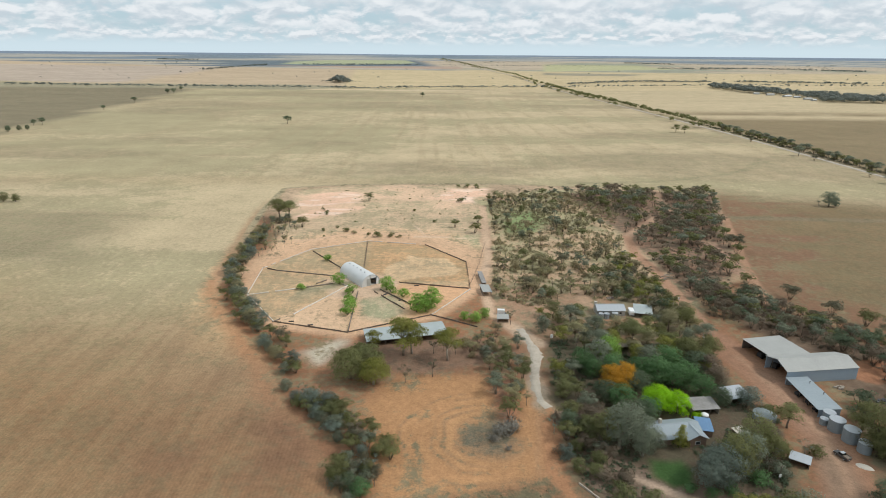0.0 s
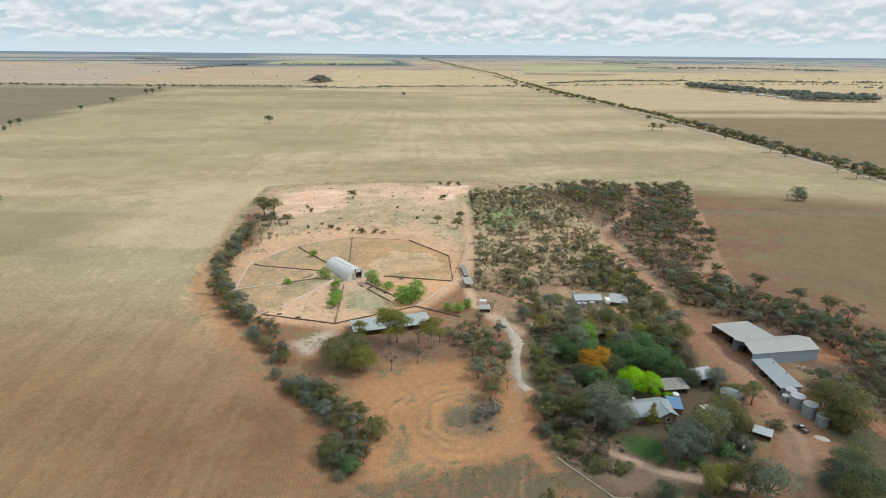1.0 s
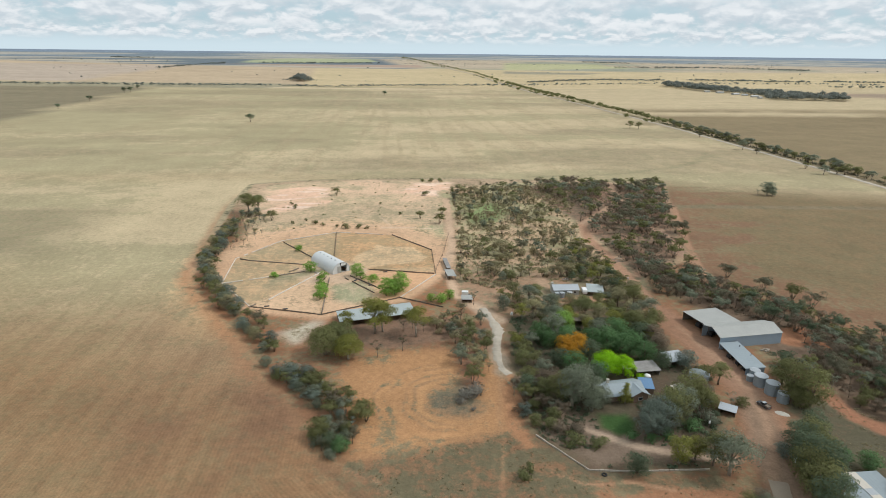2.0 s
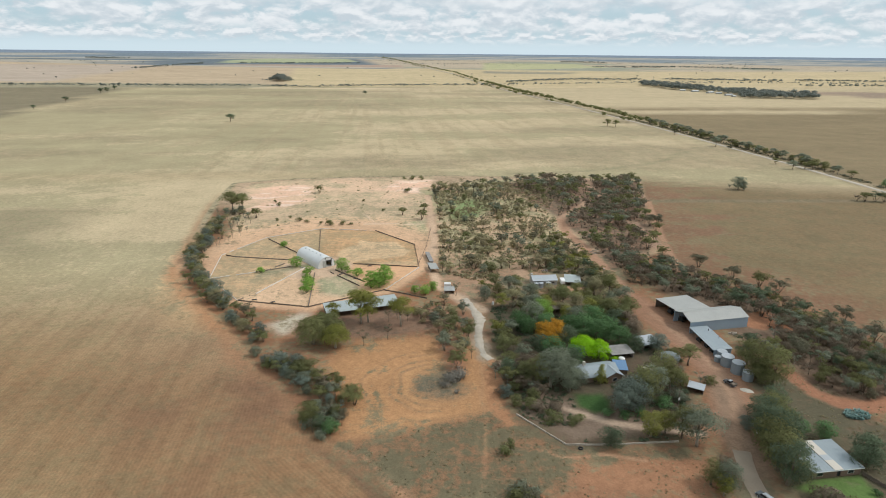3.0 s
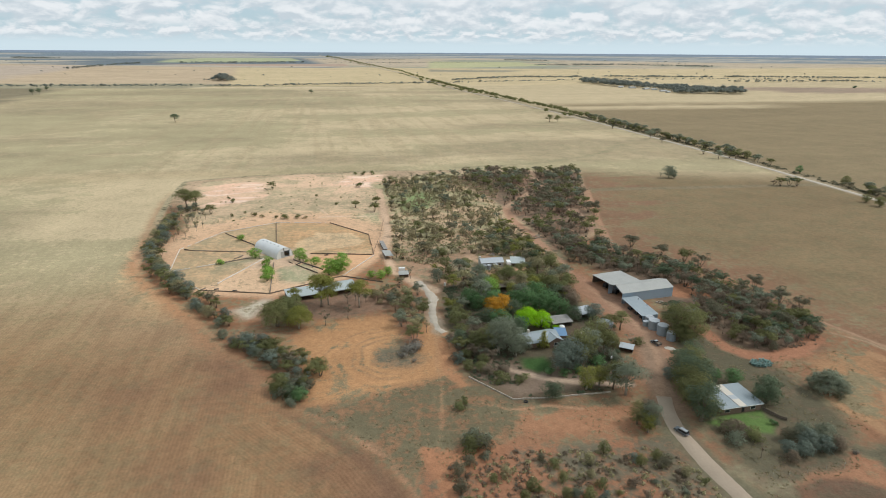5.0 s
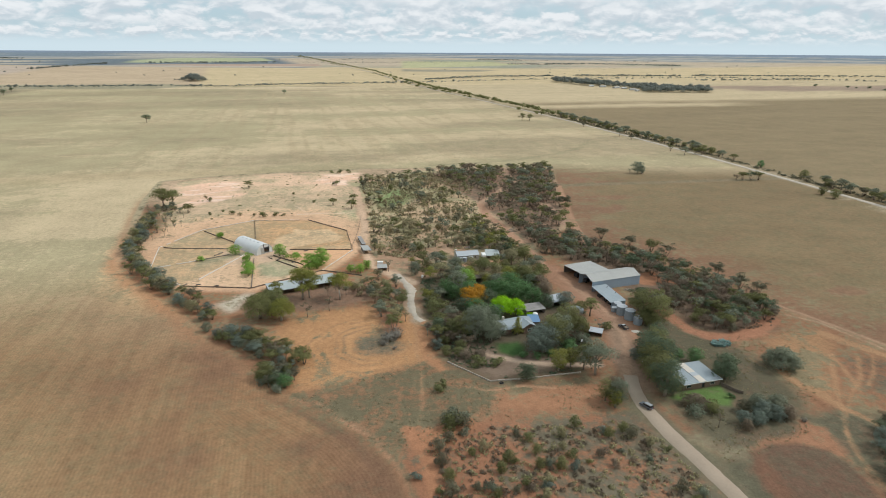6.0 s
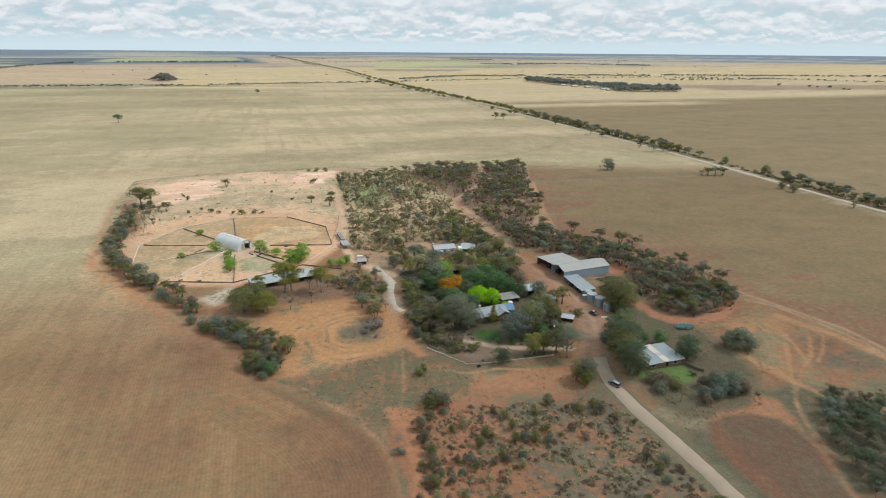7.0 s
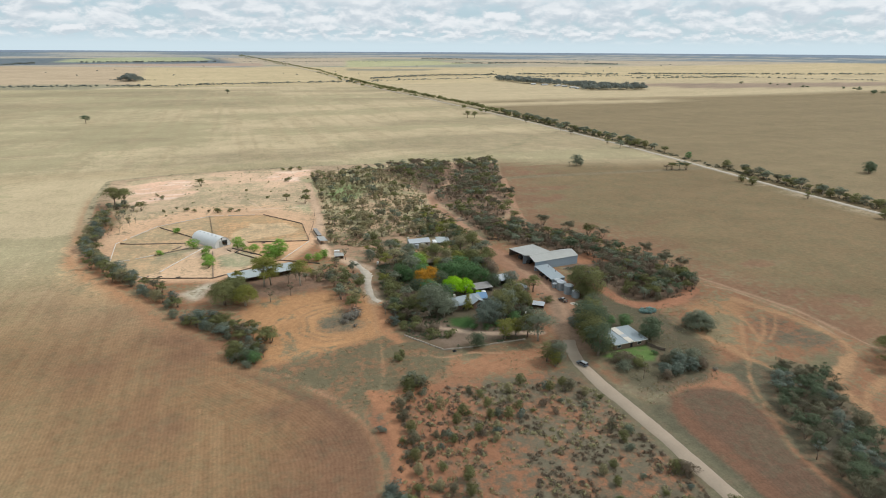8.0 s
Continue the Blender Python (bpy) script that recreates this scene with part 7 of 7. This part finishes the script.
for x, y, s in ((11.8, 50.8, 1.9), (15, 80.4, 1.0), (9.5, 47, 1.6), (13.5, 46, 1.7)):
    plant("shrub", "blue", x, y, s, 1.2, "low saltbush", "low saltbush on red soil")
# ---- gums at the lower eastern edge
edge_gums = [(160, 66), (172, 71), (184, 67), (187, 62), (176, 52), (172, 38), (168, 26), (150, 6), (140, -8), (136, 6), (138.5, 24), (140, 34), (150.5, 50)]
for i, (x, y) in enumerate(scatter(edge_gums, 84, 4.0, 37, (([(185, 62), (180, 43), (172, 20)], 2.0),))):
    plant(("umbrella", "thin", "umbrella", "tall")[i % 4], ("dark", "mallee", "blue", "dark", "mallee")[i % 5], x, y, plant_rng.uniform(0.62, 0.95) * (0.62 if i % 4 == 3 else 1), 1.15, "gums at the paddock edge")
for x, y, s in ((214, 60, 0.7), (222, 66, 0.8), (226, 58, 0.7), (217, 44, 0.8), (228, 72, 0.6)):
    plant("gum", "olive", x, y, s, 1.2, "gums at the paddock edge")
# ---- single trees out on the fields and along the highway
for x, y, s, form, leaf in ((-266, 1017, 1.1, "gum", "dark"), (-63, 1650, 1.0, "gum", "dark"), (362, 950, 1.1, "gum", "olive"), (374, 944, 1.0, "gum", "olive"), (306, 478, 0.9, "thin", "grey"), (315, 479, 1.45, "round", "grey"), (319, 477, 1.1, "round", "grey"), (400, 430, 1.15, "umbrella", "olive"), (408, 429, 1.3, "umbrella", "dark"), (415, 427, 1.2, "umbrella", "olive"), (395, 433, 0.7, "umbrella", "brown"), (453, 570, 1.4, "umbrella", "olive"), (447, 574, 1.1, "umbrella", "olive"), (463, 482, 1.05, "round", "green"),
                            (584, 358, 1.6, "round", "dark"), (592, 362, 1.3, "round", "dark"), (-641, 904, 1.0, "round", "dark"), (-648, 890, 1.1, "round", "dark"), (-634, 912, 0.9, "round", "dark"), (-656, 960, 0.8, "gum", "dark"), (-654, 978, 1.0, "gum", "dark"), (-690, 1225, 0.8, "gum", "dark"), (-715, 1400, 1.1, "gum", "dark"), (-759, 1673, 1.2, "gum", "dark"), (-750, 1690, 1.2, "gum", "dark"), (-776, 1800, 1.1, "gum", "dark"), (-357, 469, 1.0, "round", "olive"), (-348, 470, 0.9, "round", "olive"), (-366, 466, 0.9, "round", "olive")):
    plant(form, leaf, x, y, s, 1.15, "field trees")
hw_rng = random.Random(41)


def highway_x(y):
    for (ax, ay), (bx, by) in zip(HIGHWAY, HIGHWAY[1:]):
        if ay <= y <= by:
            return ax + (bx - ax) * (y - ay) / (by - ay)
    return HIGHWAY[-1][0]


y = 190.0
k = 0
while y < 1000:
    for side, chance in ((1, 1.0), (-1, 0.10)):
        thin = 0.25 if 400 < y < 560 else 1.0
        if hw_rng.random() < chance * thin:
            plant(("umbrella", "gum", "umbrella", "round")[k % 4], ("olive", "grey", "mallee", "olive")[k % 4], highway_x(y) + side * hw_rng.uniform(10, 18), y + hw_rng.uniform(-3, 3), hw_rng.uniform(0.85, 1.2) * (0.85 if k % 4 == 1 else 1.0), 1.25, "highway trees")
            k += 1
    y += 5.6

# ---------------------------------------------------------------- far woods and ground litter, uncounted
def far_woods(name, places, label, mat, seed, sprays=10):
    """Many far trees in one mesh: ragged clumps over a hidden short trunk each."""
    rng = np.random.default_rng(seed)
    cl, hearts, leaf = [], [], []
    for x, y, s in places:
        z = float(lie(np.array(x), np.array(y)))
        for i in range(3):
            q = s * rng.uniform(0.22, 0.34)
            cl.append((x + rng.uniform(-0.3, 0.3) * s, y + rng.uniform(-0.3, 0.3) * s, z + s * rng.uniform(0.36, 0.72), q * 1.2, q * 0.85))
            hearts.append((x, y, z + 0.4 * s))
            leaf.append(s * 0.15)
    return tagged(new(name, leaf_cloud(rng, cl, sprays, np.array(leaf), hearts).mesh(name, mat)), label, "trees", kind="stuff")


wr = random.Random(53)
road_far = []
y = 1000.0
while y < 4200:
    for side in (1, -1):
        if wr.random() < (0.85 if side == 1 else 0.12):
            road_far.append((highway_x(y) + side * wr.uniform(12, 22), y + wr.uniform(-6, 6), wr.uniform(8, 12)))
    y += 7 if y < 2200 else 15
far_woods("highway_woods", road_far, "line of far olive trees along the country road", LEAF_MAT["olive"], 3, 16)
CROSS = [(-2300, 1790), (-1500, 1900), (-679, 1961), (-470, 1981), (-236, 1955), (-75, 2023), (377, 2082), (936, 2178), (1471, 2128), (1855, 1919), (2189, 1548), (2700, 1200)]
line_trees = []
for (ax, ay), (bx, by) in zip(CROSS, CROSS[1:]):
    n = int(math.hypot(bx - ax, by - ay) / (3.6 if ax < 0 else 8))
    for i in range(n):
        if wr.random() < 0.72:
            t = (i + wr.random()) / n
            line_trees.append((ax + (bx - ax) * t, ay + (by - ay) * t + wr.uniform(-14, 14), wr.uniform(5.5, 10)))
for (ax, ay), (bx, by), n in (((434, 2218), (715, 2356), 70), ((715, 2356), (991, 2329), 70), ((1097, 2349), (1514, 2215), 110), ((1577, 2235), (2009, 2037), 120), ((1433, 1991), (1902, 1889), 60), ((2009, 2037), (2500, 1800), 80)):
    for i in range(n):
        t = (i + wr.random()) / n
        line_trees.append((ax + (bx - ax) * t, ay + (by - ay) * t + wr.uniform(-12, 12), wr.uniform(6, 11)))
# woods on the plain wear the 'far' leaf with its painted haze
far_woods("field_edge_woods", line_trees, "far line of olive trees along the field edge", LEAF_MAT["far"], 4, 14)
wood = [(x, y, wr.uniform(10, 19)) for x, y in scatter([(884, 2069), (925, 1880), (985, 1800), (1010, 1680), (970, 1575), (1165, 1529), (1227, 1640), (1160, 1720), (1072, 1770), (1023, 1999), (951, 2177)], 460, 7, 61)]
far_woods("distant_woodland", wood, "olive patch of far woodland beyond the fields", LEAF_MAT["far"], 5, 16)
knoll = [(x, y, wr.uniform(5, 8) + 17 * math.exp(-((x + 395) / 28) ** 2)) for x, y in scatter([(-455, 2225), (-420, 2320), (-370, 2320), (-300, 2222), (-380, 2205)], 52, 6, 67)]
far_woods("wooded_knoll", knoll, "low knoll of grey-green trees in the fields", LEAF_MAT["far"], 6, 16)
strays = [(wr.uniform(-2000, 2200), wr.uniform(2200, 3500), wr.uniform(6, 10)) for _ in range(80)]
for _ in range(22):
    cx, cy, ln = wr.uniform(-2600, 2800), wr.uniform(3050, 4400), wr.uniform(150, 500)
    if math.hypot(cx, cy) < 3950:
        strays += [(cx + wr.uniform(-ln, ln), cy + wr.uniform(-10, 10), wr.uniform(6, 9)) for _ in range(int(ln / 9))]
for (ax, ay), (bx, by), n in (((1075, 3755), (1300, 3606), 60), ((1103, 3232), (1564, 3164), 110), ((1564, 3164), (1935, 2879), 90), ((-1116, 2806), (-1026, 3130), 50), ((-1026, 3130), (-944, 3298), 40), ((-1670, 3602), (-1445, 3637), 60), ((-800, 3384), (-137, 3500), 120)):
    strays += [(ax + (bx - ax) * t, ay + (by - ay) * t + wr.uniform(-12, 12), wr.uniform(8, 12)) for t in [wr.random() for _ in range(n)]]
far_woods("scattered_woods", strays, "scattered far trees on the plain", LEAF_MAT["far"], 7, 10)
far_woods("paddock_woods", [(1620, 1637, 13), (1676, 1562, 12), (1690, 1545, 10), (1716, 1521, 14), (1678, 1436, 12), (1690, 1428, 11), (1739, 1343, 12), (1760, 1325, 11), (1745, 1296, 15), (1690, 1205, 15), (1675, 1197, 14), (1705, 1190, 12)], "row of far single trees beyond the highway", LEAF_MAT["dark"], 8, 14)


def litter(name, poly, count, label, mat, size, seed, keep_off=()):
    """Low tufts and fallen brush, one mesh."""
    rng = np.random.default_rng(seed)
    r2 = random.Random(seed)
    xs, ys = [p[0] for p in poly], [p[1] for p in poly]
    px = np.array([r2.uniform(min(xs), max(xs)) for _ in range(count * 3)])
    py = np.array([r2.uniform(min(ys), max(ys)) for _ in range(count * 3)])
    ok = (inside(px, py, poly) > 0) & (vnoise(px, py, 12, seed) > 0.42)
    for line, w in keep_off:
        ok &= away(px, py, line) > w
    px, py = px[ok][:count], py[ok][:count]
    spread = size * rng.uniform(0.5, 1.6, len(px))
    tufts = np.stack([px, py, spread * 0.3, spread, spread * 0.6], -1)
    return tagged(new(name, leaf_cloud(rng, tufts, 9, spread * 0.5, np.stack([px, py, -spread], -1)).mesh(name, mat)), label, "undergrowth", kind="stuff")


litter("scrub_litter", sparse, 2800, "low olive and grey undergrowth between scrub trees", LEAF_MAT["straw"], 0.75, 71, tracks)
litter("scrub_saltbush", sparse, 1000, "low grey-green saltbush between scrub trees", LEAF_MAT["pale"], 0.85, 72, tracks)
litter("paddock_tufts", [(-112, 440), (-100, 520), (-40, 540), (36, 536), (28, 400), (10, 378), (-50, 384), (-92, 366)], 160, "small grey-olive tufts on the scraped paddock", LEAF_MAT["bushy"], 0.5, 84)
litter("mallee_litter", dense, 1500, "dry brown undergrowth under the mallee", LEAF_MAT["brown"], 0.6, 73, ((MALLEE_TRACK, 4.5),))
litter("belt_litter", belt_e, 1300, "dry dark undergrowth under the eastern trees", LEAF_MAT["brown"], 0.6, 74)
litter("saltbush_tufts", saltbush, 900, "grey-green tufts among young bushes on red soil", LEAF_MAT["pale"], 0.55, 75)
litter("dry_tufts", saltbush, 1100, "brown dry tufts among young bushes on red soil", LEAF_MAT["brown"], 0.55, 76)
litter("grass_tufts", [(-20, 133), (30, 146), (52, 124), (96, 122), (98, 100), (40, 103), (20, 97), (8, 94)], 700, "sparse straw-coloured grass tufts on red soil", LEAF_MAT["straw"], 0.2, 77)
litter("garden_undergrowth", [(40, 146), (52, 128), (90, 127), (104, 150), (112, 175), (104, 232), (46, 236), (39, 190)], 1500, "dark undergrowth beneath the homestead trees", LEAF_MAT["dark"], 0.55, 79, (([(56, 148), (70, 138), (98, 130)], 2.5), (WHITE_PATH, 4.0), ([(69, 158), (71, 143)], 9), ([(66, 166), (86, 172)], 7), ([(110, 178), (111, 179)], 6)))
litter("lower_tufts", [(108, 66), (150, 76), (180, 110), (200, 140), (165, 140), (150, 170), (136, 150), (124, 128)], 1500, "thin dry tufts round the lower house", LEAF_MAT["straw"], 0.22, 81, (([(116, 102), (134, 102)], 7),))
litter("roadside_scrub", [(450, 180), (462, 180), (464, 480), (467, 600), (463, 740), (458, 950), (450, 1100), (440, 1100), (448, 940), (455, 740), (458, 600), (455, 480)], 900, "low olive scrub along the country road", LEAF_MAT["mallee"], 1.2, 83)
